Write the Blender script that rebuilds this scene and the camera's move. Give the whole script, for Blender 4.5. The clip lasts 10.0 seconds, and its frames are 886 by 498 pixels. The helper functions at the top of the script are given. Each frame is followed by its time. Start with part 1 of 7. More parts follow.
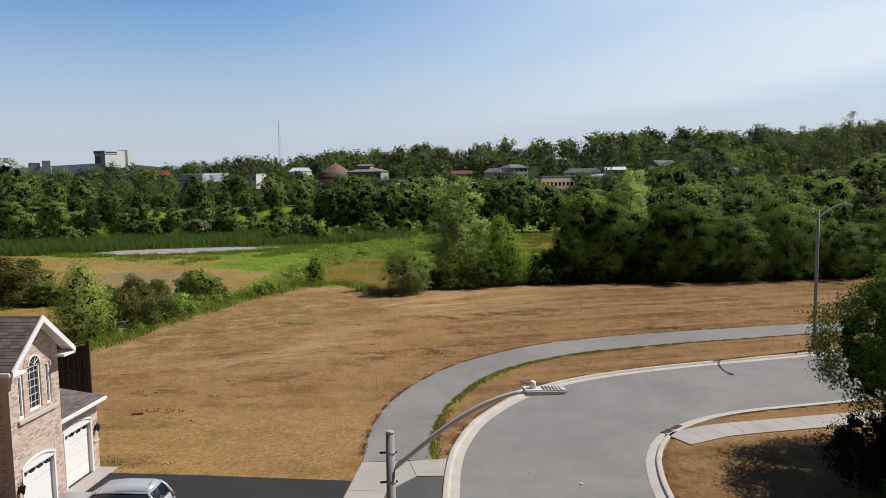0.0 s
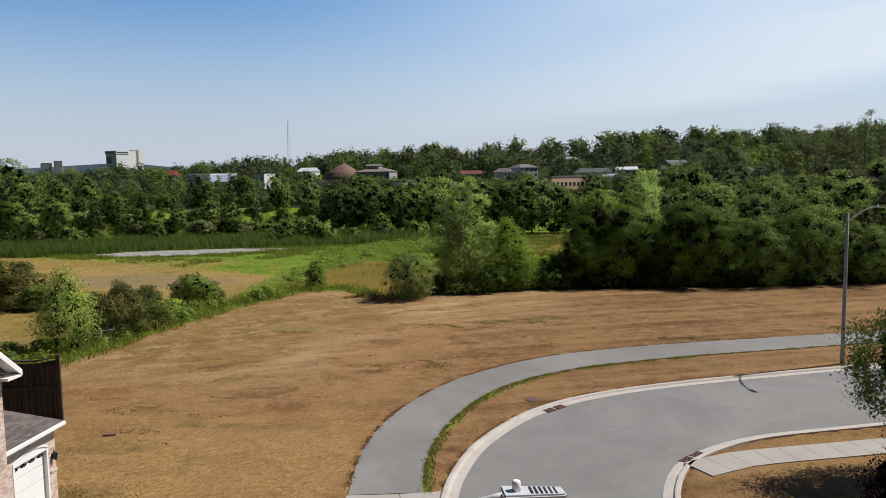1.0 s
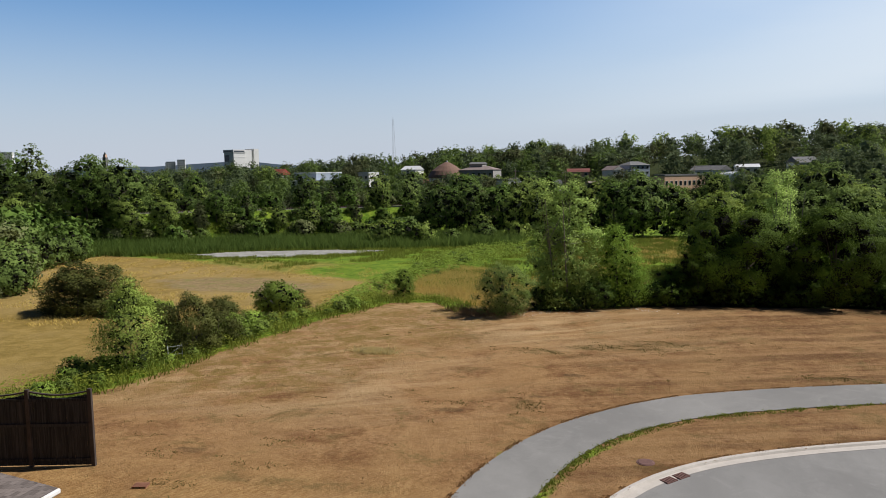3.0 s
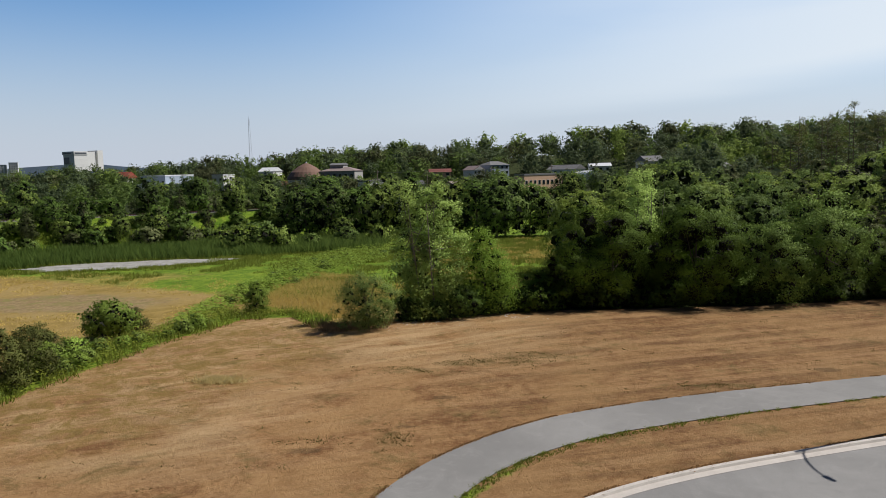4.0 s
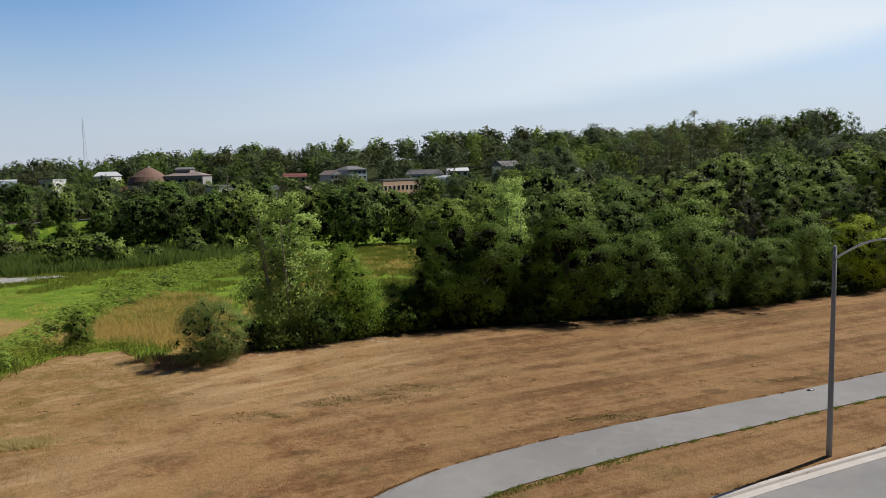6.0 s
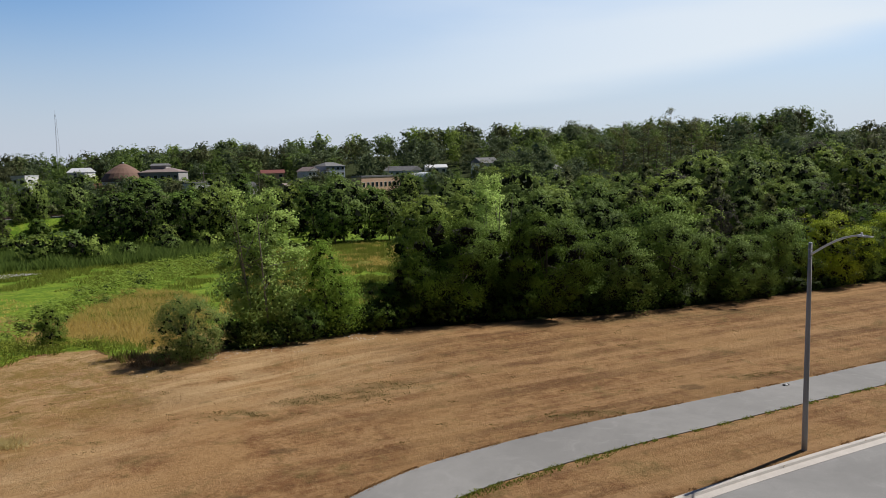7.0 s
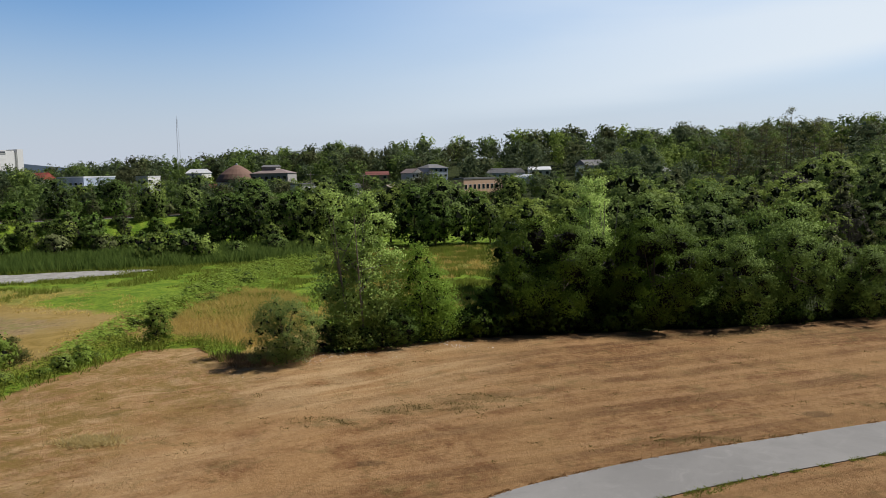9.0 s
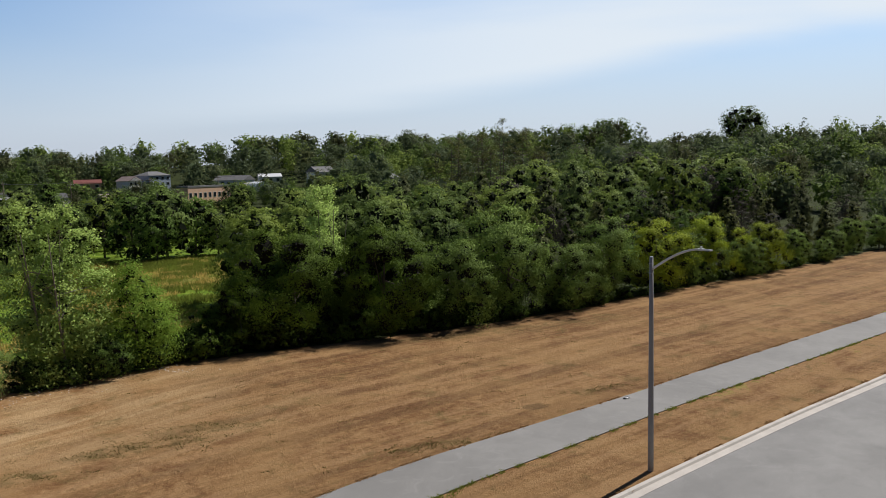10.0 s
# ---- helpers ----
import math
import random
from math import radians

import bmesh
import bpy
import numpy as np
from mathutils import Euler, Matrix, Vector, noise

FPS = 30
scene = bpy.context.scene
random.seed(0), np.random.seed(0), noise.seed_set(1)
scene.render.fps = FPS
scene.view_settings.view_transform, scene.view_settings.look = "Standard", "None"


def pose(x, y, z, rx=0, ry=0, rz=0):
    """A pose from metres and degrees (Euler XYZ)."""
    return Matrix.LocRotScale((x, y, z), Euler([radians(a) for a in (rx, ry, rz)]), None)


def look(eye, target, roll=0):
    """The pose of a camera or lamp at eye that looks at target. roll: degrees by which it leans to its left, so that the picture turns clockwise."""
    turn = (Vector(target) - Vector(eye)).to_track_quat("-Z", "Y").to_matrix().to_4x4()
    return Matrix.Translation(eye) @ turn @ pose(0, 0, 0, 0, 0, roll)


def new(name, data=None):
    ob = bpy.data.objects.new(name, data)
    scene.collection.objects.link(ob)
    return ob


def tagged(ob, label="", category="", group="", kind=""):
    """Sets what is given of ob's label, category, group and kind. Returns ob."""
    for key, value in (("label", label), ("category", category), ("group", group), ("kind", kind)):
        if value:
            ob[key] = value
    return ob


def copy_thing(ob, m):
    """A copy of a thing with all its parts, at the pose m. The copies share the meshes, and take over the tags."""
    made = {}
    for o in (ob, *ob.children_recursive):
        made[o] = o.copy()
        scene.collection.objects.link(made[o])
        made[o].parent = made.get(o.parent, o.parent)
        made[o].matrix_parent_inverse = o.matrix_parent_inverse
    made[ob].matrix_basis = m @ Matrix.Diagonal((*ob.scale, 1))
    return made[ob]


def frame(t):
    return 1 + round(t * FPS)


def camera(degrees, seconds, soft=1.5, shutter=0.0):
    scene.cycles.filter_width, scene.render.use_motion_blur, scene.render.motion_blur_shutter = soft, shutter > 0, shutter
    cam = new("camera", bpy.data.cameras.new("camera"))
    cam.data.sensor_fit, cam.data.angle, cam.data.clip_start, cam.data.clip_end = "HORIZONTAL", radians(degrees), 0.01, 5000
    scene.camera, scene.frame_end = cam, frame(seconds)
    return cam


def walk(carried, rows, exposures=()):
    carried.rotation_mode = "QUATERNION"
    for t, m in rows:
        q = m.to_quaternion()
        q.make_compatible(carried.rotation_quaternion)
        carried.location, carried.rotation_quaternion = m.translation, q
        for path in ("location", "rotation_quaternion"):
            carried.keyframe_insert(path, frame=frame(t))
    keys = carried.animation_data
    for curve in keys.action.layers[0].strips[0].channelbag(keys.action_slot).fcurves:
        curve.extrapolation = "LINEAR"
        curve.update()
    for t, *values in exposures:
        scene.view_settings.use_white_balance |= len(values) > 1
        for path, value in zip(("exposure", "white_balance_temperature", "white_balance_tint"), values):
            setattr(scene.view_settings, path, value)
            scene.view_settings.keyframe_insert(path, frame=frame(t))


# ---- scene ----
cam = camera(60.9, 10.0, soft=0.75)
PATH = [
    (0, (1.17, -9.95, 12.90), (-0.52, 9.88, 10.91), -0.83),
    (0.5, (1.41, -8.39, 12.90), (-0.57, 11.41, 10.93), -0.82),
    (1, (1.56, -6.49, 12.96), (-0.41, 13.31, 10.97), -0.87),
    (1.2, (1.55, -5.84, 13.03), (-0.48, 13.96, 11.04), -0.85),
    (1.3, (1.54, -5.53, 13.06), (-0.52, 14.26, 11.07), -0.83),
    (1.4, (1.53, -5.22, 13.10), (-1.20, 14.49, 11.11), -0.82),
    (1.5, (1.53, -4.88, 13.13), (-2.19, 14.67, 11.14), -0.81),
    (1.6, (1.55, -4.52, 13.16), (-2.65, 14.93, 11.17), -0.79),
    (1.8, (1.62, -3.76, 13.20), (-2.81, 15.64, 11.20), -0.74),
    (2, (1.68, -2.97, 13.24), (-2.95, 16.38, 11.24), -0.69),
    (2.2, (1.68, -2.17, 13.28), (-3.03, 17.16, 11.27), -0.76),
    (3.3, (1.24, 2.71, 13.45), (-3.44, 22.05, 11.43), -1.10),
    (3.5, (1.14, 3.74, 13.47), (-3.50, 23.09, 11.45), -1.16),
    (3.6, (1.09, 4.28, 13.47), (-3.58, 23.62, 11.44), -1.22),
    (3.7, (1.03, 4.84, 13.48), (-3.03, 24.32, 11.44), -1.29),
    (3.8, (0.98, 5.41, 13.49), (-1.69, 25.12, 11.43), -1.36),
    (3.9, (0.93, 5.97, 13.49), (-0.48, 25.81, 11.43), -1.42),
    (4, (0.88, 6.51, 13.51), (-0.30, 26.36, 11.43), -1.49),
    (4.5, (0.68, 8.96, 13.60), (-0.50, 28.81, 11.52), -1.49),
    (5, (0.56, 11.08, 13.75), (-0.59, 30.94, 11.75), -1.55),
    (5.2, (0.56, 11.70, 13.83), (-0.46, 31.57, 11.81), -1.55),
    (5.3, (0.57, 11.96, 13.86), (-0.17, 31.84, 11.84), -1.55),
    (5.4, (0.58, 12.20, 13.90), (0.15, 32.09, 11.87), -1.55),
    (5.5, (0.58, 12.42, 13.93), (0.69, 32.32, 11.90), -1.55),
    (5.6, (0.58, 12.61, 13.95), (1.26, 32.49, 11.91), -1.54),
    (5.7, (0.57, 12.76, 13.97), (1.89, 32.61, 11.92), -1.52),
    (6.8, (0.47, 13.01, 13.96), (3.82, 32.61, 11.81), -1.37),
    (6.9, (0.49, 13.03, 13.96), (3.79, 32.63, 11.80), -1.36),
    (7, (0.53, 13.07, 13.96), (3.66, 32.70, 11.78), -1.35),
    (7.1, (0.58, 13.12, 13.95), (2.77, 32.88, 11.80), -1.32),
    (7.2, (0.64, 13.16, 13.95), (1.63, 33.03, 11.82), -1.29),
    (7.3, (0.71, 13.21, 13.95), (1.00, 33.10, 11.84), -1.26),
    (7.4, (0.77, 13.27, 13.95), (0.70, 33.16, 11.86), -1.23),
    (7.5, (0.82, 13.35, 13.94), (0.75, 33.24, 11.87), -1.21),
    (8, (0.91, 13.93, 13.90), (1.02, 33.82, 11.84), -1.16),
    (8.5, (0.96, 14.50, 13.92), (1.25, 34.39, 11.86), -1.18),
    (9, (1.05, 15.12, 13.98), (1.49, 35.01, 11.91), -1.15),
    (9.5, (1.13, 15.93, 14.04), (1.72, 35.81, 11.97), -1.12),
    (9.6, (1.24, 16.09, 14.05), (1.85, 35.98, 11.99), -1.18),
    (9.7, (1.39, 16.26, 14.07), (2.07, 36.14, 12.01), -1.25),
    (9.8, (1.56, 16.42, 14.09), (3.38, 36.23, 12.03), -1.31),
    (9.9, (1.74, 16.58, 14.10), (6.06, 36.00, 12.04), -1.38),
    (10, (1.91, 16.75, 14.12), (9.13, 35.29, 12.06), -1.44),
]
walk(cam, [(t, look(eye, target, roll)) for t, eye, target, roll in PATH])

# ---- light ----
SUN_AZ, SUN_EL = radians(24), radians(49)   # azimuth from +x, towards +y
world = bpy.data.worlds.new("sky")
scene.world = world
world.use_nodes = True
wn, wl = world.node_tree.nodes, world.node_tree.links
sky = wn.new("ShaderNodeTexSky")
sky.sky_type = "NISHITA"
sky.sun_disc = False
sky.sun_elevation = SUN_EL
sky.sun_rotation = radians(90) - SUN_AZ
sky.altitude = 100
sky.air_density, sky.dust_density, sky.ozone_density = 1.0, 0.6, 2.0


def sky_range(value, a, b, c, d):
    nd = wn.new("ShaderNodeMapRange")
    nd.interpolation_type = "SMOOTHSTEP"
    for key, v in (("From Min", a), ("From Max", b), ("To Min", c), ("To Max", d)):
        nd.inputs[key].default_value = v
    wl.new(value, nd.inputs["Value"])
    return nd.outputs[0]


def sky_mix(factor, a, colour):
    nd = wn.new("ShaderNodeMix")
    nd.data_type = "RGBA"
    nd.inputs["B"].default_value = (*colour, 1)
    wl.new(factor, nd.inputs["Factor"])
    wl.new(a, nd.inputs["A"])
    return nd.outputs["Result"]


def sky_math(op, a, b):
    nd = wn.new("ShaderNodeMath")
    nd.operation, nd.use_clamp = op, True
    wl.new(a, nd.inputs[0])
    wl.new(b, nd.inputs[1])
    return nd.outputs[0]


wco = wn.new("ShaderNodeTexCoord")
wsep = wn.new("ShaderNodeSeparateXYZ")
wl.new(wco.outputs["Generated"], wsep.inputs[0])
# a clear, dry blue overhead
wtint = wn.new("ShaderNodeMix")
wtint.data_type, wtint.blend_type = "RGBA", "MULTIPLY"
wtint.inputs["Factor"].default_value = 1.0
wtint.inputs["B"].default_value = (0.83, 1.17, 1.47, 1)
wl.new(sky.outputs[0], wtint.inputs["A"])
deep = wtint.outputs["Result"]
# haze thickens towards the horizon
haze = sky_mix(sky_range(wsep.outputs["Z"], 0.0, 0.25, 0.97, 0.0), deep, (6.3, 6.9, 8.0))
# and a veil of thin cirrus lies over the sunny side
wmap = wn.new("ShaderNodeMapping")
wmap.inputs["Scale"].default_value = (0.9, 1.2, 6.5)
wmap.inputs["Rotation"].default_value = (0, radians(-9), radians(20))
wl.new(wco.outputs["Generated"], wmap.inputs[0])
wno = wn.new("ShaderNodeTexNoise")
for key, v in (("Scale", 1.4), ("Detail", 5), ("Roughness", 0.45), ("Distortion", 0.3)):
    wno.inputs[key].default_value = v
wl.new(wmap.outputs[0], wno.inputs["Vector"])
# its lower rim climbs towards the sun
wrim = wn.new("ShaderNodeVectorMath")
wrim.operation = "DOT_PRODUCT"
wrim.inputs[1].default_value = (-0.12, 0.0, 1.0)
wl.new(wco.outputs["Generated"], wrim.inputs[0])
wfray = wn.new("ShaderNodeMath")
wfray.operation = "MULTIPLY_ADD"
wfray.inputs[1].default_value = 0.09
wl.new(wno.outputs["Fac"], wfray.inputs[0])
wl.new(wrim.outputs["Value"], wfray.inputs[2])
veil = sky_math("MULTIPLY", sky_range(wfray.outputs[0], 0.095, 0.135, 0.30, 1.0), sky_range(wsep.outputs["X"], -0.40, 0.60, 0.0, 0.95))
veil = sky_math("MULTIPLY", veil, sky_range(wno.outputs["Fac"], 0.30, 0.62, 0.62, 1.0))
veil = sky_math("MULTIPLY", veil, sky_range(wsep.outputs["Z"], 0.20, 0.50, 1.0, 0.10))
wbg = wn["Background"]
wbg.inputs["Strength"].default_value = 0.089
# overhead the sky is a deep, dry blue
wdeep = wn.new("ShaderNodeMix")
wdeep.data_type, wdeep.blend_type = "RGBA", "MULTIPLY"
wdeep.inputs["B"].default_value = (0.15, 0.19, 0.28, 1)
wl.new(sky_range(wsep.outputs["Z"], 0.24, 0.55, 0.0, 1.0), wdeep.inputs["Factor"])
wl.new(sky_mix(veil, haze, (9.0, 9.8, 10.6)), wdeep.inputs["A"])
# and away from the sun it is deeper still, down to the horizon
wback = wn.new("ShaderNodeMix")
wback.data_type, wback.blend_type = "RGBA", "MULTIPLY"
wback.inputs["B"].default_value = (0.15, 0.19, 0.26, 1)
wl.new(sky_range(wsep.outputs["Y"], 0.15, -0.5, 0.0, 1.0), wback.inputs["Factor"])
wl.new(wdeep.outputs["Result"], wback.inputs["A"])
wl.new(wback.outputs["Result"], wbg.inputs["Color"])

sun_data = bpy.data.lights.new("sun", "SUN")
sun_data.energy, sun_data.angle, sun_data.color = 5.35, radians(0.53), (1.0, 0.955, 0.905)
sun = new("sun", sun_data)
sun_to = Vector((math.cos(SUN_EL) * math.cos(SUN_AZ), math.cos(SUN_EL) * math.sin(SUN_AZ), math.sin(SUN_EL)))
sun.matrix_world = look(sun_to * 100, (0, 0, 0))
scene.view_settings.exposure = -0.06

# ---- materials ----
class Nodes:
    """Short hand for one material's node tree."""

    def __init__(self, name):
        self.mat = bpy.data.materials.new(name)
        self.mat.use_nodes = True
        self.t = self.mat.node_tree
        self.n, self.l = self.t.nodes, self.t.links
        self.b = self.n["Principled BSDF"]
        self.b.inputs["Specular IOR Level"].default_value = 0.3

    def node(self, kind, **sockets):
        nd = self.n.new("ShaderNode" + kind)
        for key, v in sockets.items():
            self.plug(nd, key.replace("_", " "), v)
        return nd

    def plug(self, nd, key, v):
        if isinstance(v, bpy.types.NodeSocket):
            self.l.new(v, nd.inputs[key])
        else:
            nd.inputs[key].default_value = v

    def coords(self, scale=(1, 1, 1), turn=(0, 0, 0)):
        """World position, turned first and then stretched."""
        geo = self.n.new("ShaderNodeNewGeometry")
        spin = self.n.new("ShaderNodeMapping")
        spin.inputs["Rotation"].default_value = turn
        mp = self.n.new("ShaderNodeMapping")
        mp.inputs["Scale"].default_value = scale
        self.l.new(geo.outputs["Position"], spin.inputs[0])
        self.l.new(spin.outputs[0], mp.inputs[0])
        return mp.outputs[0]

    def noise(self, scale, detail=4, rough=0.55, vec=None, distort=0.0):
        nd = self.node("TexNoise", Scale=scale, Detail=detail, Roughness=rough, Distortion=distort)
        self.l.new(vec or self.coords(), nd.inputs["Vector"])
        return nd.outputs["Fac"]

    def range(self, v, a, b, c=0.0, d=1.0):
        nd = self.node("MapRange", Value=v)
        nd.inputs["From Min"].default_value, nd.inputs["From Max"].default_value = a, b
        nd.inputs["To Min"].default_value, nd.inputs["To Max"].default_value = c, d
        return nd.outputs[0]

    def math(self, op, a, b):
        nd = self.n.new("ShaderNodeMath")
        nd.operation = op
        for i, v in enumerate((a, b)):
            if isinstance(v, bpy.types.NodeSocket):
                self.l.new(v, nd.inputs[i])
            else:
                nd.inputs[i].default_value = v
        return nd.outputs[0]

    def mix(self, f, a, b, blend="MIX"):
        nd = self.n.new("ShaderNodeMix")
        nd.data_type = "RGBA"
        nd.blend_type = blend
        for key, v in (("Factor", f), ("A", a), ("B", b)):
            if isinstance(v, bpy.types.NodeSocket):
                self.l.new(v, nd.inputs[key])
            elif key == "Factor":
                nd.inputs[key].default_value = v
            else:
                nd.inputs[key].default_value = (*v, 1)
        return nd.outputs["Result"]

    def attr(self, name):
        nd = self.n.new("ShaderNodeAttribute")
        nd.attribute_name = name
        return nd.outputs["Fac"]

    def bump(self, height, strength=0.4, distance=0.02):
        nd = self.node("Bump", Height=height, Strength=strength, Distance=distance)
        self.l.new(nd.outputs[0], self.b.inputs["Normal"])

    def done(self, colour, rough=0.8, metal=0.0):
        self.plug(self.b, "Base Color", colour if isinstance(colour, bpy.types.NodeSocket) else (*colour, 1))
        self.plug(self.b, "Roughness", rough)
        self.b.inputs["Metallic"].default_value = metal
        return self.mat


def surface(name, a, b, scale=3.0, fine=40.0, rough=0.8, bump=0.2, metal=0.0):
    """Two tones mixed by large stains and fine grain, with a fine relief."""
    m = Nodes(name)
    big, small = m.noise(scale, 5, 0.6), m.noise(fine, 3, 0.6)
    f = m.math("ADD", m.math("MULTIPLY", m.range(big, 0.3, 0.7), 0.65), m.math("MULTIPLY", m.range(small, 0.3, 0.7), 0.35))
    m.bump(small, bump, 0.01)
    return m.done(m.mix(f, a, b), rough, metal)


def leafy(name, dark, light, through_light=0.35, warm=None, deep=1.0, glow=None):
    """Foliage: each leaf has its own tone, each plant too; light passes through the leaves, and thin ones glow against the sun."""
    m = Nodes(name)
    geo = m.n.new("ShaderNodeNewGeometry")
    info = m.n.new("ShaderNodeObjectInfo")
    f = m.math("ADD", m.math("MULTIPLY", geo.outputs["Random Per Island"], 0.3), m.math("MULTIPLY", m.noise(0.55, 2), 0.5))
    tone = m.range(info.outputs["Random"], 0.0, 1.0, 0.62 * deep, 1.45 * deep)
    tint = m.node("CombineXYZ", X=tone, Y=tone, Z=tone).outputs[0]
    leaf = m.mix(f, dark, light)
    if warm:
        leaf = m.mix(m.math("MULTIPLY", info.outputs["Random"], 0.35), leaf, warm)
    m.done(m.mix(1.0, leaf, tint, "MULTIPLY"), 0.65)
    m.b.inputs["Specular IOR Level"].default_value = 0.04
    tr = m.node("BsdfTranslucent", Color=m.mix(0.5, leaf, tuple(min(1, c * (glow or 1.5)) for c in light)))
    if glow:
        m.l.new(geo.outputs["True Normal"], tr.inputs["Normal"])
    ms = m.node("MixShader", Fac=through_light)
    m.l.new(m.b.outputs[0], ms.inputs[1])
    m.l.new(tr.outputs[0], ms.inputs[2])
    m.l.new(ms.outputs[0], m.n["Material Output"].inputs["Surface"])
    return m.mat


def tree_leaf(name, dark, light, warm=None, glow=1.5, deep=0.70, through_light=0.17):
    return leafy(name, dark, light, through_light, warm, deep, glow)


def ground_material():
    """Dry mown turf, and where the sheet's own zones say so green wetland, pale meadow, bare soil or woodland floor
    darkened for the trees' shade.
    """
    m = Nodes("dry_turf_and_meadow")
    big = m.noise(0.06, 4, 0.6)
    mid = m.noise(0.42, 7, 0.72, distort=0.8)
    fine = m.noise(3.2, 6, 0.8)
    tiny = m.noise(17.0, 4, 0.85)
    # mowing swaths run beside the path
    swath = m.noise(1.0, 4, 0.6, m.coords((0.005, 0.75, 1), (0, 0, radians(-16.8))), 0.03)
    dry = m.mix(m.range(mid, 0.42, 0.57), (0.235, 0.122, 0.052), (0.395, 0.240, 0.111))
    clump = m.noise(1.7, 7, 0.85, distort=0.5)
    dry = m.mix(m.range(clump, 0.52, 0.60, 0, 0.6), dry, (0.165, 0.088, 0.036))
    dry = m.mix(m.range(clump, 0.46, 0.40, 0, 0.6), dry, (0.43, 0.285, 0.140))
    rows_ = m.range(m.attr("tawny"), 0.0, 1.0, 0.25, 1.0)
    dry = m.mix(m.math("MULTIPLY", m.range(swath, 0.50, 0.58, 0, 0.55), rows_), dry, (0.142, 0.076, 0.034))
    dry = m.mix(m.math("MULTIPLY", m.range(swath, 0.48, 0.40, 0, 0.5), rows_), dry, (0.45, 0.290, 0.150))
    dry = m.mix(m.math("MULTIPLY", m.range(m.noise(0.16, 5, 0.6, distort=1.0), 0.42, 0.60), m.attr("pale")), dry, (0.42, 0.30, 0.16))
    dry = m.mix(m.range(fine, 0.53, 0.61, 0, 0.40), dry, (0.115, 0.065, 0.029))
    dry = m.mix(m.range(fine, 0.47, 0.39, 0, 0.30), dry, (0.39, 0.275, 0.150))
    dry = m.mix(m.range(tiny, 0.55, 0.68, 0, 0.26), dry, (0.12, 0.07, 0.03))
    dry = m.mix(m.range(tiny, 0.44, 0.34, 0, 0.24), dry, (0.42, 0.31, 0.18))
    dry = m.mix(m.range(m.noise(0.11, 4, 0.55, distort=1.2), 0.44, 0.60, 0, 0.5), dry, (0.41, 0.262, 0.120))
    streak = m.noise(1.0, 6, 0.72, m.coords((0.07, 0.55, 1), (0, 0, radians(-30))), 0.3)
    dry = m.mix(m.math("MULTIPLY", m.range(streak, 0.48, 0.62), m.range(m.attr("pale"), 0.0, 1.0, 0.10, 0.7)), dry, (0.56, 0.405, 0.225))
    dry = m.mix(m.math("MULTIPLY", m.range(m.noise(0.5, 8, 0.82, distort=0.9), 0.44, 0.58), m.attr("fallow")), dry, (0.235, 0.165, 0.050))
    straw = m.noise(1.0, 5, 0.8, m.coords((9, 2.2, 1), (0, 0, radians(35))), 0.6)
    golden = m.mix(m.range(straw, 0.40, 0.60), (0.30, 0.170, 0.058), (0.56, 0.38, 0.165))
    dry = m.mix(m.math("MULTIPLY", m.attr("golden"), m.range(mid, 0.30, 0.55, 0.35, 0.9)), dry, golden)
    olive = m.math("MULTIPLY", m.range(m.noise(0.33, 6, 0.75, distort=0.5), 0.55, 0.68), 0.6)
    dry = m.mix(olive, dry, (0.125, 0.108, 0.036))
    dry = m.mix(m.range(m.math("ADD", m.attr("scorch"), m.math("SUBTRACT", fine, 0.5)), 0.45, 0.95, 0, 0.55), dry, (0.085, 0.058, 0.028))
    dry = m.mix(m.math("MULTIPLY", m.attr("weedy"), m.range(m.noise(0.9, 6, 0.75, distort=0.6), 0.42, 0.58, 0.05, 0.6)), dry, (0.135, 0.110, 0.042))
    dry = m.mix(m.attr("tawny"), m.mix(1.0, dry, (0.900, 0.845, 0.80), "MULTIPLY"), m.mix(1.0, dry, (0.785, 0.740, 0.70), "MULTIPLY"))
    green = m.mix(m.range(mid, 0.38, 0.62), (0.085, 0.165, 0.012), (0.215, 0.290, 0.030))
    yellow = m.mix(m.range(mid, 0.36, 0.62), (0.160, 0.175, 0.026), (0.320, 0.270, 0.070))
    green = m.mix(m.range(m.math("ADD", m.attr("yellow"), m.math("MULTIPLY", m.math("SUBTRACT", m.noise(0.17, 6, 0.7, distort=0.8), 0.5), 2.2)), 0.35, 0.75), green, yellow)
    green = m.mix(m.range(fine, 0.5, 0.66), green, (0.055, 0.085, 0.012))
    meadow = m.mix(m.range(mid, 0.38, 0.62), (0.212, 0.146, 0.036), (0.335, 0.234, 0.074))
    meadow = m.mix(m.range(big, 0.45, 0.58), meadow, (0.33, 0.235, 0.088))
    meadow = m.mix(m.range(fine, 0.54, 0.66, 0, 0.6), meadow, (0.130, 0.098, 0.03))
    bare = m.mix(m.range(fine, 0.40, 0.62), (0.225, 0.155, 0.075), (0.32, 0.235, 0.120))
    bare = m.mix(m.range(clump, 0.53, 0.60, 0, 0.8), bare, (0.120, 0.080, 0.042))
    bare = m.mix(m.range(clump, 0.45, 0.40, 0, 0.6), bare, (0.44, 0.335, 0.190))
    bare = m.mix(m.range(m.noise(0.35, 6, 0.75, distort=0.7), 0.50, 0.62), bare, (0.215, 0.190, 0.065))
    # woodland floor: the shade under the trees is part of this colour
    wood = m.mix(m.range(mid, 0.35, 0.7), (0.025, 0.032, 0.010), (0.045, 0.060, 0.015))
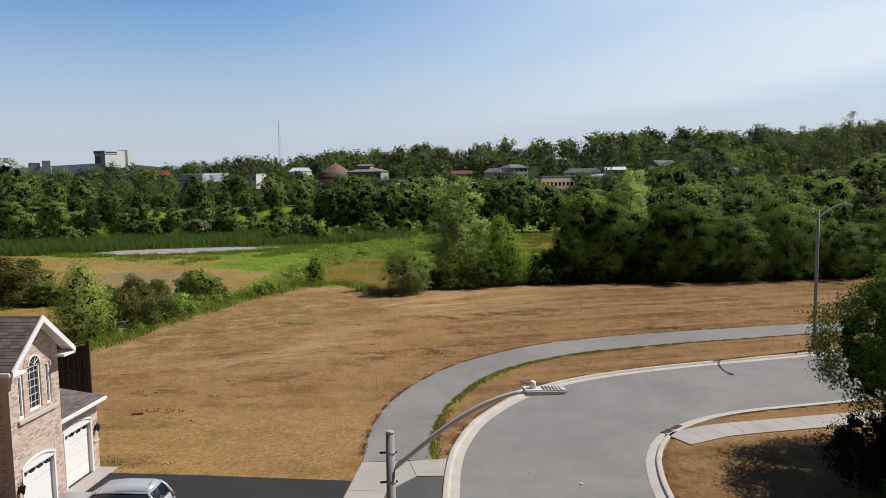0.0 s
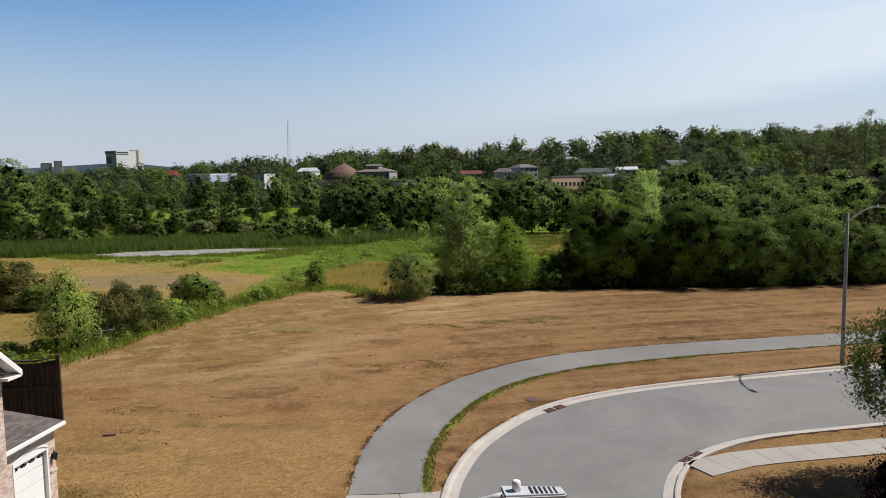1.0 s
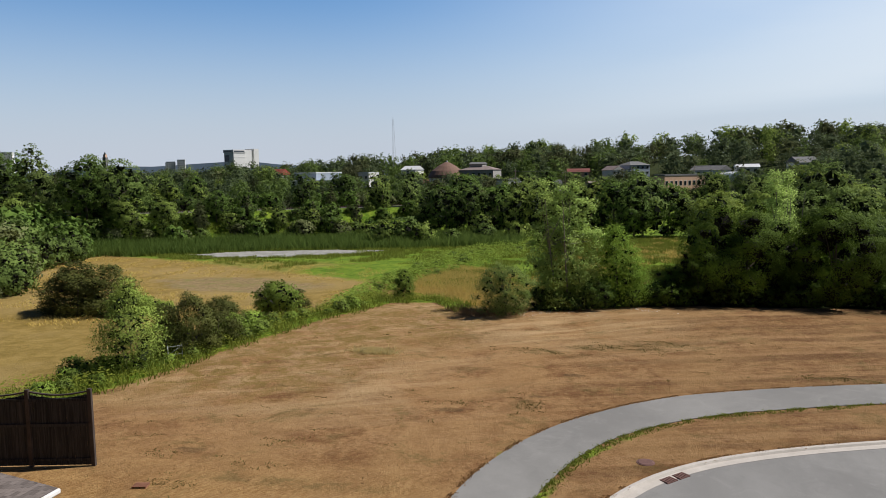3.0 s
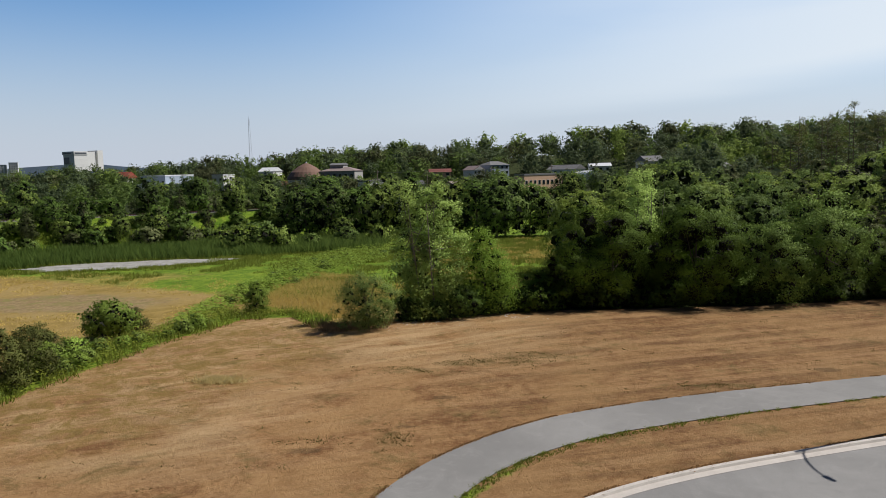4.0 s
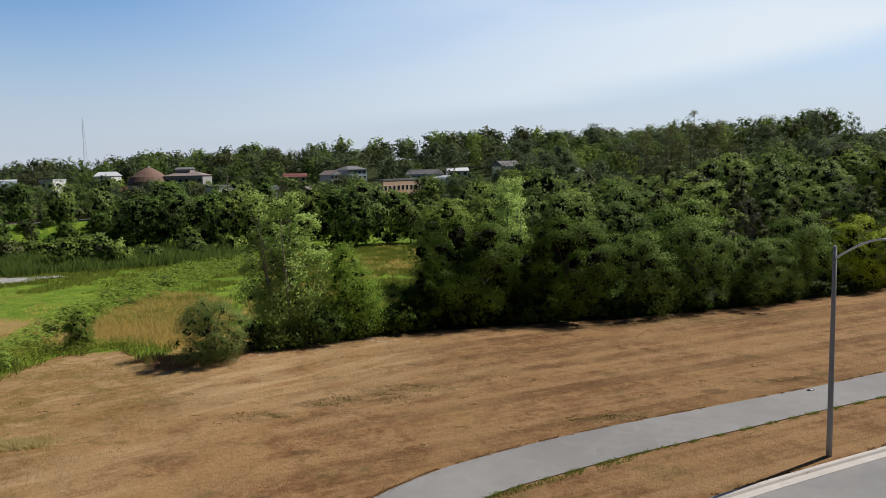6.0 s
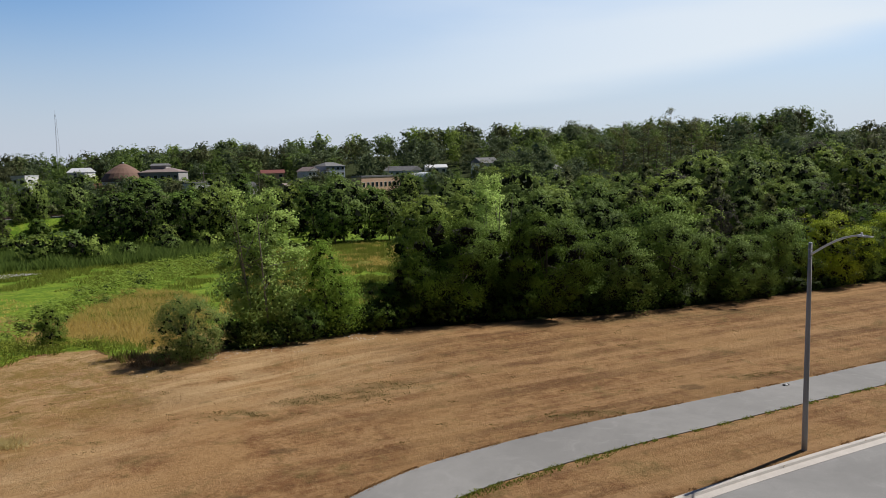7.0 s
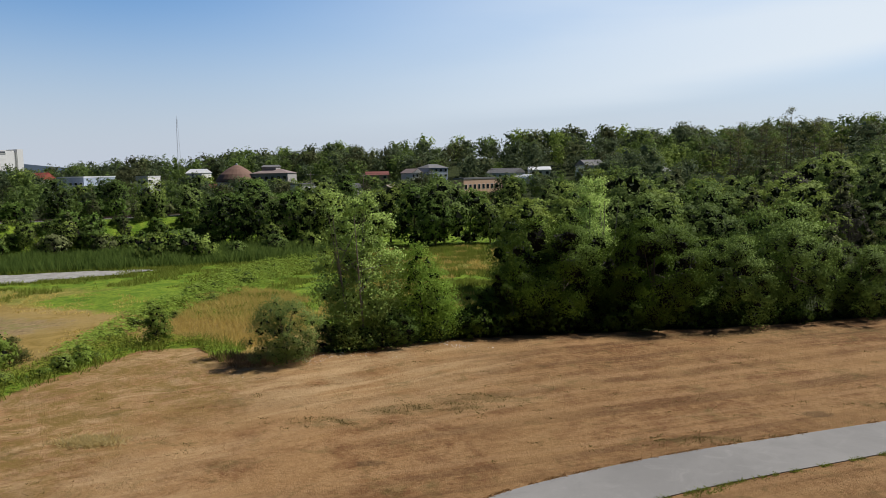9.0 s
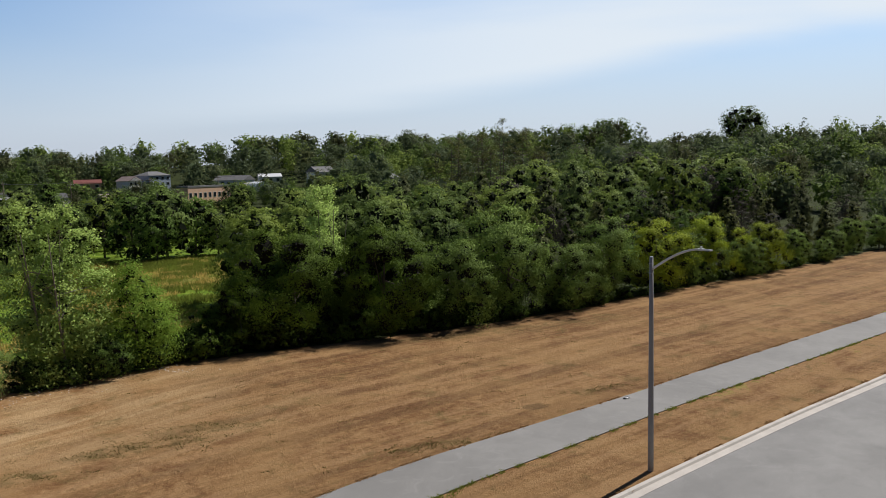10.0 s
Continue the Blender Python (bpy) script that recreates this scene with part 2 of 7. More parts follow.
    soft = lambda name, w=0.3: m.range(m.math("ADD", m.attr(name), m.math("MULTIPLY", m.math("SUBTRACT", mid, 0.5), 1.6)), 0.5 - w / 2, 0.5 + w / 2)
    col = m.mix(soft("meadow"), dry, meadow)
    col = m.mix(soft("bare"), col, bare)
    col = m.mix(soft("green"), col, green)
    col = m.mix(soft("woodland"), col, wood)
    m.bump(m.math("ADD", fine, m.math("MULTIPLY", tiny, 0.45)), 0.85, 0.12)
    m.b.inputs["Specular IOR Level"].default_value = 0.1
    return m.done(col, 0.95)


def asphalt(name, tone):
    """Worn asphalt: broad stains, pale dusty blotches, fine aggregate."""
    m = Nodes(name)
    big, blotch, fine = m.noise(0.13, 5, 0.6, distort=0.8), m.noise(0.7, 6, 0.7, distort=1.0), m.noise(55, 3, 0.75)
    col = m.mix(m.range(big, 0.36, 0.64), tuple(c * 0.84 for c in tone), tuple(c * 1.12 for c in tone))
    col = m.mix(m.range(blotch, 0.54, 0.70, 0, 0.45), col, tuple(c * 1.3 for c in tone))
    col = m.mix(m.range(blotch, 0.46, 0.32, 0, 0.35), col, tuple(c * 0.72 for c in tone))
    col = m.mix(m.range(fine, 0.45, 0.7, 0, 0.7), col, tuple(c * 0.74 for c in tone))
    m.bump(fine, 0.25, 0.01)
    return m.done(col, 0.85)


def brick_wall_material(name, tones, mortar):
    """Brick courses 7.5 cm high, wrapped on walls that face x or y."""
    m = Nodes(name)
    geo = m.n.new("ShaderNodeNewGeometry")
    sp = m.node("SeparateXYZ", Vector=geo.outputs["Position"])
    cb = m.node("CombineXYZ", X=m.math("ADD", sp.outputs["X"], sp.outputs["Y"]), Y=sp.outputs["Z"])
    br = m.node("TexBrick", Vector=cb.outputs[0], Scale=1.0)
    br.inputs["Color1"].default_value, br.inputs["Color2"].default_value = (*tones[0], 1), (*tones[1], 1)
    br.inputs["Mortar"].default_value = (*mortar, 1)
    br.inputs["Brick Width"].default_value, br.inputs["Row Height"].default_value = 0.23, 0.078
    br.inputs["Mortar Size"].default_value = 0.009
    br.inputs["Bias"].default_value = 0.15
    col = m.mix(m.range(m.noise(2.2, 5, 0.7), 0.48, 0.7, 0, 0.4), br.outputs["Color"], tones[2])
    m.bump(br.outputs["Fac"], -0.35, 0.012)
    return m.done(col, 0.85)


def shingle_material(name, a, b):
    m = Nodes(name)
    geo = m.n.new("ShaderNodeNewGeometry")
    sp = m.node("SeparateXYZ", Vector=geo.outputs["Position"])
    cb = m.node("CombineXYZ", X=m.math("ADD", sp.outputs["X"], m.math("MULTIPLY", sp.outputs["Y"], 0.999)), Y=m.math("MULTIPLY", sp.outputs["Z"], 1.0))
    br = m.node("TexBrick", Vector=cb.outputs[0], Scale=1.0)
    br.inputs["Color1"].default_value, br.inputs["Color2"].default_value = (*a, 1), (*b, 1)
    br.inputs["Mortar"].default_value = (*(c * 0.45 for c in a), 1)
    br.inputs["Brick Width"].default_value, br.inputs["Row Height"].default_value = 0.34, 0.085
    br.inputs["Mortar Size"].default_value = 0.008
    col = m.mix(m.range(m.noise(30, 3, 0.7), 0.4, 0.7, 0, 0.5), br.outputs["Color"], tuple(c * 0.6 for c in a))
    m.bump(br.outputs["Fac"], -0.4, 0.01)
    return m.done(col, 0.9)


def glass_material(name):
    m = Nodes(name)
    m.done((0.02, 0.025, 0.03), 0.05)
    m.b.inputs["Specular IOR Level"].default_value = 0.6
    return m.mat


GROUND = ground_material()
ROAD = asphalt("road_asphalt", (0.232, 0.226, 0.215))
PATHWAY = asphalt("path_asphalt", (0.235, 0.228, 0.215))
APRON = asphalt("dusty_apron_asphalt", (0.095, 0.094, 0.092))
DRIVE = asphalt("fresh_dark_asphalt", (0.032, 0.032, 0.034))
CONCRETE = surface("weathered_concrete", (0.335, 0.308, 0.272), (0.430, 0.400, 0.356), 0.6, 25, 0.85)
KERB = surface("pale_kerb_concrete", (0.40, 0.362, 0.322), (0.55, 0.508, 0.458), 1.1, 14, 0.85)
BRICK = brick_wall_material("pink_tan_brick", ((0.30, 0.175, 0.125), (0.60, 0.455, 0.36), (0.66, 0.54, 0.45)), (0.56, 0.50, 0.44))


def brick_piece_material():
    """Tumbled clay bricks: each has its own tone between brown, pink and tan."""
    m = Nodes("tumbled_clay_brick")
    geo = m.n.new("ShaderNodeNewGeometry")
    info = m.n.new("ShaderNodeObjectInfo")
    f = m.math("FRACT", m.math("ADD", geo.outputs["Random Per Island"], m.math("MULTIPLY", info.outputs["Random"], 7.0)), 0.0)
    ramp = m.n.new("ShaderNodeValToRGB")
    for k, (at, tone) in enumerate(((0.0, (0.36, 0.235, 0.180)), (0.22, (0.49, 0.350, 0.275)), (0.55, (0.60, 0.465, 0.380)), (1.0, (0.67, 0.550, 0.465)))):
        e = ramp.color_ramp.elements[k] if k < 2 else ramp.color_ramp.elements.new(at)
        e.position, e.color = at, (*tone, 1)
    m.l.new(f, ramp.inputs[0])
    grain = m.noise(38, 4, 0.7)
    m.bump(grain, 0.3, 0.006)
    return m.done(m.mix(m.range(grain, 0.4, 0.7, 0, 0.35), ramp.outputs[0], (0.66, 0.58, 0.50)), 0.9)


BRICK_PIECE = brick_piece_material()


def shingle_piece_material():
    """Mineral-faced shingles, each with its own tone."""
    m = Nodes("asphalt_shingle_tab")
    geo = m.n.new("ShaderNodeNewGeometry")
    info = m.n.new("ShaderNodeObjectInfo")
    f = m.math("FRACT", m.math("ADD", geo.outputs["Random Per Island"], m.math("MULTIPLY", info.outputs["Random"], 7.0)), 0.0)
    grain = m.noise(45, 3, 0.7)
    m.bump(grain, 0.3, 0.005)
    col = m.mix(f, (0.105, 0.087, 0.078), (0.205, 0.172, 0.155))
    return m.done(m.mix(m.range(grain, 0.45, 0.7, 0, 0.4), col, (0.10, 0.085, 0.08)), 0.92)


SHINGLE_PIECE = shingle_piece_material()
MORTAR = surface("pale_mortar", (0.46, 0.41, 0.36), (0.56, 0.50, 0.44), 1.5, 40, 0.9)
SHINGLE = shingle_material("grey_brown_shingle", (0.128, 0.104, 0.1), (0.192, 0.16, 0.152))
WHITE = surface("white_paint", (0.78, 0.77, 0.74), (0.82, 0.81, 0.79), 0.8, 30, 0.45, 0.05)
PLASTER = surface("pale_trim_stone", (0.48, 0.448, 0.4), (0.56, 0.528, 0.48), 1.0, 30, 0.8)
GLASS = glass_material("window_glass")
STEEL = surface("galvanised_steel", (0.33, 0.34, 0.36), (0.44, 0.45, 0.47), 1.5, 30, 0.55, 0.05, 0.15)
LAMP_GREY = surface("pale_grey_lamp_paint", (0.50, 0.51, 0.52), (0.58, 0.59, 0.60), 1.5, 30, 0.45, 0.03)
POLE = surface("weathered_pole_concrete", (0.24, 0.24, 0.24), (0.32, 0.32, 0.316), 0.8, 40, 0.75)
BLACK = surface("black_metal", (0.02, 0.02, 0.02), (0.04, 0.04, 0.04), 2, 30, 0.4, 0.05)
RUST = surface("rusty_iron", (0.110, 0.058, 0.050), (0.190, 0.104, 0.086), 3, 30, 0.85)
DARKWOOD = surface("dark_tarred_sleepers", (0.020, 0.020, 0.021), (0.085, 0.082, 0.080), 2.2, 14, 0.8, 0.4)
POSTWOOD = surface("brown_stained_posts", (0.040, 0.030, 0.025), (0.085, 0.066, 0.056), 1.6, 14, 0.8, 0.4)
BARK = surface("grey_brown_bark", (0.09, 0.07, 0.05), (0.17, 0.14, 0.11), 2, 20, 0.9, 0.6)
PALE_BARK = surface("pale_poplar_bark", (0.17, 0.15, 0.12), (0.27, 0.25, 0.21), 2, 20, 0.85, 0.4)
CARPAINT = surface("silver_car_paint", (0.62, 0.64, 0.66), (0.66, 0.68, 0.70), 0.5, 60, 0.25, 0.0, 0.4)
def board_material():
    """Dark-stained boards, each weathered to its own tone, with upright grain."""
    m = Nodes("weathered_dark_boards")
    info = m.n.new("ShaderNodeObjectInfo")
    grain = m.noise(1.0, 5, 0.7, m.coords((16, 16, 0.7)), 0.3)
    col = m.mix(info.outputs["Random"], (0.014, 0.014, 0.015), (0.034, 0.032, 0.032))
    m.bump(grain, 0.4, 0.01)
    return m.done(m.mix(m.range(grain, 0.45, 0.68, 0, 0.6), col, (0.085, 0.078, 0.074)), 0.85)


BOARD = board_material()
RUBBER = surface("tyre_rubber", (0.02, 0.02, 0.02), (0.035, 0.035, 0.035), 4, 50, 0.8)

LEAF_LOCUST = tree_leaf("dark_locust_leaves", (0.014, 0.030, 0.005), (0.250, 0.385, 0.050), None, 1.5, 0.62, 0.08)
LEAF_ASH = tree_leaf("young_ash_leaves", (0.093, 0.179, 0.025), (0.400, 0.580, 0.085), deep=0.66, through_light=0.28)
LEAF_DARK = tree_leaf("deep_green_leaves", (0.053, 0.093, 0.027), (0.313, 0.441, 0.113), (0.105, 0.130, 0.026))
LEAF_MID = tree_leaf("fresh_green_leaves", (0.090, 0.151, 0.032), (0.504, 0.649, 0.152), (0.150, 0.165, 0.026))
LEAF_BRIGHT = tree_leaf("bright_bush_leaves", (0.171, 0.269, 0.042), (0.455, 0.596, 0.116))
LEAF_GREY = tree_leaf("grey_green_poplar_leaves", (0.210, 0.300, 0.075), (0.440, 0.570, 0.160), deep=1.65, through_light=0.36)
LEAF_OLIVE = tree_leaf("olive_bush_leaves", (0.110, 0.135, 0.054), (0.242, 0.265, 0.112))
LEAF_JUNIPER = tree_leaf("brown_green_needles", (0.055, 0.068, 0.020), (0.225, 0.240, 0.066))
LEAF_LINDEN = tree_leaf("linden_leaves", (0.045, 0.092, 0.014), (0.250, 0.385, 0.064), deep=0.55)
PALLET = surface("red_brown_boards", (0.19, 0.085, 0.050), (0.30, 0.140, 0.085), 3, 20, 0.85)
LEAF_PURPLE = tree_leaf("dark_purple_leaves", (0.036, 0.016, 0.018), (0.096, 0.042, 0.044))
LEAF_YELLOW = tree_leaf("yellow_green_leaves", (0.227, 0.297, 0.021), (0.420, 0.499, 0.045))
# far foliage is greyed: distance haze put into the leaf colours
LEAF_FAR = tree_leaf("hazed_green_far_leaves", (0.043, 0.067, 0.037), (0.215, 0.273, 0.125))
LEAF_FAR_OLIVE = tree_leaf("hazed_olive_far_leaves", (0.080, 0.092, 0.040), (0.140, 0.150, 0.068))
LEAF_MAPLE = tree_leaf("maple_leaves", (0.030, 0.068, 0.014), (0.420, 0.590, 0.125), deep=0.68, through_light=0.12)
LEAF_LIME = tree_leaf("lime_green_wood_leaves", (0.095, 0.140, 0.022), (0.365, 0.468, 0.088))
LEAF_DEEP = tree_leaf("dark_green_wood_leaves", (0.047, 0.089, 0.024), (0.221, 0.339, 0.062))
LEAF_GREY_FAR = tree_leaf("pale_wood_poplar_leaves", (0.149, 0.223, 0.054), (0.365, 0.459, 0.142))
LEAF_GREYOLIVE = tree_leaf("grey_olive_leaves", (0.150, 0.225, 0.055), (0.430, 0.550, 0.160), through_light=0.24)
# crown cores: the shade between leaves put in as near-black colour
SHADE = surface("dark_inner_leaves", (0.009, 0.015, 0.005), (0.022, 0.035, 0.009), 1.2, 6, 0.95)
CORE_SHADE = surface("deep_crown_shade", (0.008, 0.008, 0.005), (0.018, 0.018, 0.011), 2, 20, 0.95)
LEAF_BARE = tree_leaf("grey_twigs", (0.070, 0.064, 0.050), (0.140, 0.133, 0.098))
STUBBLE = leafy("brown_stubble", (0.170, 0.095, 0.042), (0.32, 0.195, 0.090), 0.4)
TURF = leafy("dry_turf_blades", (0.205, 0.122, 0.054), (0.38, 0.252, 0.122), 0.5)
STRAW = leafy("dry_straw", (0.370, 0.275, 0.072), (0.620, 0.475, 0.155), 0.4)
REED = leafy("reed_blades", (0.052, 0.105, 0.022), (0.200, 0.275, 0.062), 0.35)
FIELD_WEED = leafy("olive_field_weeds", (0.105, 0.085, 0.030), (0.205, 0.165, 0.062), 0.3)
SEDGE = leafy("fresh_sedge_blades", (0.100, 0.135, 0.018), (0.235, 0.260, 0.050), 0.35)
LEAF_GLOSSY = tree_leaf("glossy_shrub_leaves", (0.121, 0.187, 0.024), (0.418, 0.517, 0.127), deep=1.1)
TUFT = leafy("pale_tuft_blades", (0.46, 0.340, 0.140), (0.74, 0.590, 0.290), 0.5)
RUSSET = leafy("russet_dock_stems", (0.150, 0.092, 0.040), (0.27, 0.180, 0.085), 0.3)
WEED = leafy("broad_weed_leaves", (0.090, 0.155, 0.018), (0.380, 0.480, 0.090), 0.3)
BRAMBLE = leafy("bramble_leaves", (0.120, 0.155, 0.018), (0.300, 0.325, 0.055), 0.42)

# ---- ground ----
def spline(points, step=0.8):
    """An even, smooth line through plan points (Catmull-Rom)."""
    p = np.array(points, float)
    p = np.vstack([2 * p[0] - p[1], p, 2 * p[-1] - p[-2]])
    out = []
    for a, b, c, d in zip(p[:-3], p[1:-2], p[2:-1], p[3:]):
        n = max(2, int(np.linalg.norm(c - b) / step))
        for u in np.arange(n) / n:
            out.append(0.5 * (2 * b + (c - a) * u + (2 * a - 5 * b + 4 * c - d) * u * u + (3 * b - a - 3 * c + d) * u ** 3))
    return np.vstack([out, p[-2]])


KERB_OUT = spline([(20, -70), (6.5, -22), (0.3, 2), (-0.9, 11), (-1.4, 19), (-1.5, 22.6), (-1.3, 25.2), (-0.5, 28.7), (1.3, 32.5), (3.3, 35.1), (5.9, 37.2), (9.8, 39.3), (15, 41.4), (22.6, 44.1), (35, 48.1), (47, 51.6), (80, 61.5), (130, 76.5), (230, 107)])
KERB_IN = spline([(29, -67), (15.2, -20), (9.0, 4), (7.9, 12), (7.65, 19.3), (7.8, 22.3), (8.15, 24.2), (9.0, 26.4), (10.6, 28.3), (13.4, 30.2), (18.6, 32.0), (28.2, 35.0), (47.2, 40.6), (80.2, 50.5), (130.2, 65.5), (230, 96.3)])
PATH_L = spline([(-5.35, 22.45), (-5.65, 25.3), (-5.75, 28.2), (-5.3, 32.2), (-4.2, 36), (-2.5, 39.6), (0.0, 42.9), (3.4, 46), (7.0, 48), (12.7, 50.3), (20, 52.5), (28.9, 55.1), (37.9, 58), (64, 65.9), (110, 79.6), (230, 115.5)])
PATH_R = spline([(-2.35, 22.9), (-2.6, 25.3), (-2.6, 28), (-2.0, 32.0), (-0.6, 36.2), (1.2, 39.2), (3.8, 41.8), (6.8, 43.8), (9.7, 45.1), (14.6, 47), (20.8, 49.0), (30, 52), (42.7, 55.8), (66, 62.8), (112, 76.5), (232, 112.4)])
EDGE_N = np.array([(-60, 76), (-23, 75), (-18, 75.5), (-12.6, 69), (-7, 71.8), (2.5, 75.8), (14, 76.8), (27, 77.7), (39.5, 79.9), (57, 85.6), (80, 91.8), (108, 100.5), (230, 138)], float)
EDGE_W = np.array([(-60, -37), (20, -34), (30, -32.6), (38, -31.2), (47, -29.2), (55, -27.9), (67, -25.2), (74, -22.4), (90, -18)], float)


def inside(poly, x, y):
    """Which of the plan places lie inside a closed polygon."""
    hit = np.zeros(x.shape, bool)
    for (x0, y0), (x1, y1) in zip(poly, np.roll(poly, -1, axis=0)):
        if y0 != y1:
            hit ^= ((y0 > y) != (y1 > y)) & (x < (x1 - x0) * (y - y0) / (y1 - y0) + x0)
    return hit


def away(line, x, y):
    """Distance to an open line in plan."""
    best = np.full(x.shape, 1e9)
    for a, b in zip(line[:-1], line[1:]):
        ab = b - a
        u = np.clip(((x - a[0]) * ab[0] + (y - a[1]) * ab[1]) / (ab @ ab), 0, 1)
        best = np.minimum(best, np.hypot(x - a[0] - u * ab[0], y - a[1] - u * ab[1]))
    return best


def smooth(u):
    u = np.clip(u, 0, 1)
    return u * u * (3 - 2 * u)


ROAD_AREA = np.vstack([KERB_OUT, KERB_IN[::-1]])
PATH_AREA = np.vstack([PATH_L, PATH_R[::-1]])


def rail_off(x, y):
    """Signed distance past the railway line, in plan."""
    return ((y - 182) - 0.55 * (x + 100)) / math.hypot(1, 0.55)


def out_of_field(x, y):
    """Metres outside the mown field (negative inside)."""
    return np.maximum(y - np.interp(x, EDGE_N[:, 0], EDGE_N[:, 1]), np.interp(y, EDGE_W[:, 0], EDGE_W[:, 1]) - x)


def wave(x, y, size, seed):
    """A cheap smooth ripple, for uneven ground."""
    r = np.random.RandomState(seed)
    z = 0
    for k in range(5):
        a, f, p = r.uniform(0, 6.28), r.uniform(0.6, 1.6) * 6.28 / size, r.uniform(0, 6.28)
        z = z + np.sin((x * math.cos(a) + y * math.sin(a)) * f + p)
    return z / 5


def land(x, y):
    """Height of the ground, without the road's bed."""
    x, y = np.asarray(x, float), np.asarray(y, float)
    d = out_of_field(x, y)
    low = -2.0 * smooth((d - 1) / 16)
    r = rail_off(x, y)
    bank = 6.2 * smooth((r + 24) / 17)
    east = smooth((x - 5) / 70)
    low = low * (1 - east * smooth((d - 5) / 30))
    hill = 15.5 * smooth((y - 315) / 160) * smooth((x + 350) / 400) * (1 - 0.75 * smooth((x - 80) / 120))
    hill = hill + 8 * smooth((x - 170) / 110) * smooth((y - 130) / 150) + 12 * smooth((x - 35) / 180) * smooth((y - 85) / 170)
    hill = hill * (1 - smooth((np.hypot(x, y) - 620) / 500))
    rough = 0.10 * wave(x, y, 14, 3) + 0.05 * wave(x, y, 4.5, 5)
    calm = smooth((away(KERB_OUT[::6], x, y) - 8) / 12) * smooth((y - 24) / 10)
    return low + bank + hill + rough * calm


def ground_height(x, y):
    return float(land(np.array([x]), np.array([y]))[0])


def uneven_steps(stops):
    """Grid lines from (start, end, step) stretches."""
    out = []
    for a, b, s in stops:
        out.append(np.arange(a, b, s))
    return np.concatenate(out)


gx = uneven_steps([(-4500, -500, 500), (-500, -160, 20), (-160, -40, 2.5), (-40, -8, 0.8), (-8, 34, 0.4), (34, 70, 0.9), (70, 130, 2), (130, 500, 14), (500, 4501, 500)])
gy = uneven_steps([(-1500, -100, 200), (-100, -40, 10), (-40, 14, 1.5), (14, 60, 0.4), (60, 90, 0.8), (90, 180, 2), (180, 300, 5), (300, 700, 16), (700, 4801, 400)])
GX, GY = np.meshgrid(gx, gy)
GZ = land(GX, GY)
in_road = inside(ROAD_AREA[::3], GX, GY)
near_kerb = np.minimum(away(KERB_OUT[::3], GX, GY), away(KERB_IN[::3], GX, GY))
GZ = GZ - np.where(in_road, 0.55 * smooth((near_kerb + 0.12) / 0.55), 0.55 * smooth((0.12 - near_kerb) / 0.55))
in_path = inside(PATH_AREA[::3], GX, GY)
path_edge = np.minimum(away(PATH_L[::3], GX, GY), away(PATH_R[::3], GX, GY))
GZ = GZ - np.where(in_path, 0.02 + 0.12 * smooth((path_edge - 0.3) / 0.4), 0.02 * smooth((0.8 - path_edge) / 0.5))


def sheet(name, X, Y, Z, material):
    ny, nx = X.shape
    me = bpy.data.meshes.new(name)
    co = np.stack([X, Y, Z], -1).reshape(-1, 3)
    i = np.arange(nx * ny).reshape(ny, nx)
    q = np.stack([i[:-1, :-1], i[:-1, 1:], i[1:, 1:], i[1:, :-1]], -1).reshape(-1, 4)
    me.vertices.add(len(co))
    me.vertices.foreach_set("co", co.ravel())
    me.loops.add(q.size)
    me.loops.foreach_set("vertex_index", q.ravel())
    me.polygons.add(len(q))
    me.polygons.foreach_set("loop_start", np.arange(0, q.size, 4))
    me.polygons.foreach_set("use_smooth", np.ones(len(q), bool))
    me.update()
    me.materials.append(material)
    return new(name, me)


def zone(ob, name, values):
    a = ob.data.attributes.new(name, "FLOAT", "POINT")
    a.data.foreach_set("value", np.clip(values, 0, 1).astype(np.float32).ravel())


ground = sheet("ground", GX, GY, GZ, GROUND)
OUT = out_of_field(GX, GY)
RAIL = rail_off(GX, GY)
POND_C, POND_R = (-64, 136.6), (17.5, 5.6)


def pond_off(x, y):
    """Below 1 inside the pond's outline: a long oval lying beside the reeds."""
    a = radians(18)
    u = (x - POND_C[0]) * math.cos(a) + (y - POND_C[1]) * math.sin(a)
    v = -(x - POND_C[0]) * math.sin(a) + (y - POND_C[1]) * math.cos(a)
    return (u / POND_R[0]) ** 2 + (v / POND_R[1]) ** 2 + 0.25 * wave(x, y, 9, 8)


verge = np.where(in_path, 0, smooth((0.9 - away(PATH_R[::3], GX, GY)) / 0.7)) * 0.75 * (0.30 + 0.70 * smooth((46 - GY) / 8)) * (0.65 + 0.6 * wave(GX, GY, 4, 61))
verge_l = np.where(in_path, 0, smooth((0.35 - away(PATH_L[::3], GX, GY)) / 0.3)) * 0.5
wet = smooth((GY - 106 + 0.45 * (GX + 50)) / 9) * smooth((OUT - 4) / 6)
hedge_foot = smooth((OUT + 0.5) / 2.0) * smooth((7.5 - OUT) / 3) * (GX < -14) * (GY > 36) * (GY < 76 - 0.2 * GX)
strip_far = 0.42 * smooth((GX - 24) / 10) * smooth((2.6 - away(PATH_R[::3], GX, GY)) / 1.6) * np.where(in_path, 0, 1) * (GY < 70) * (0.6 + 0.7 * wave(GX, GY, 7, 64))
zone(ground, "green", np.maximum.reduce([verge, strip_far, verge_l, wet, hedge_foot, smooth((RAIL + 30) / 6)]))
zone(ground, "meadow", smooth((OUT - 1.0) / 2.5) * (1 - smooth((GX + 6) / 10)))
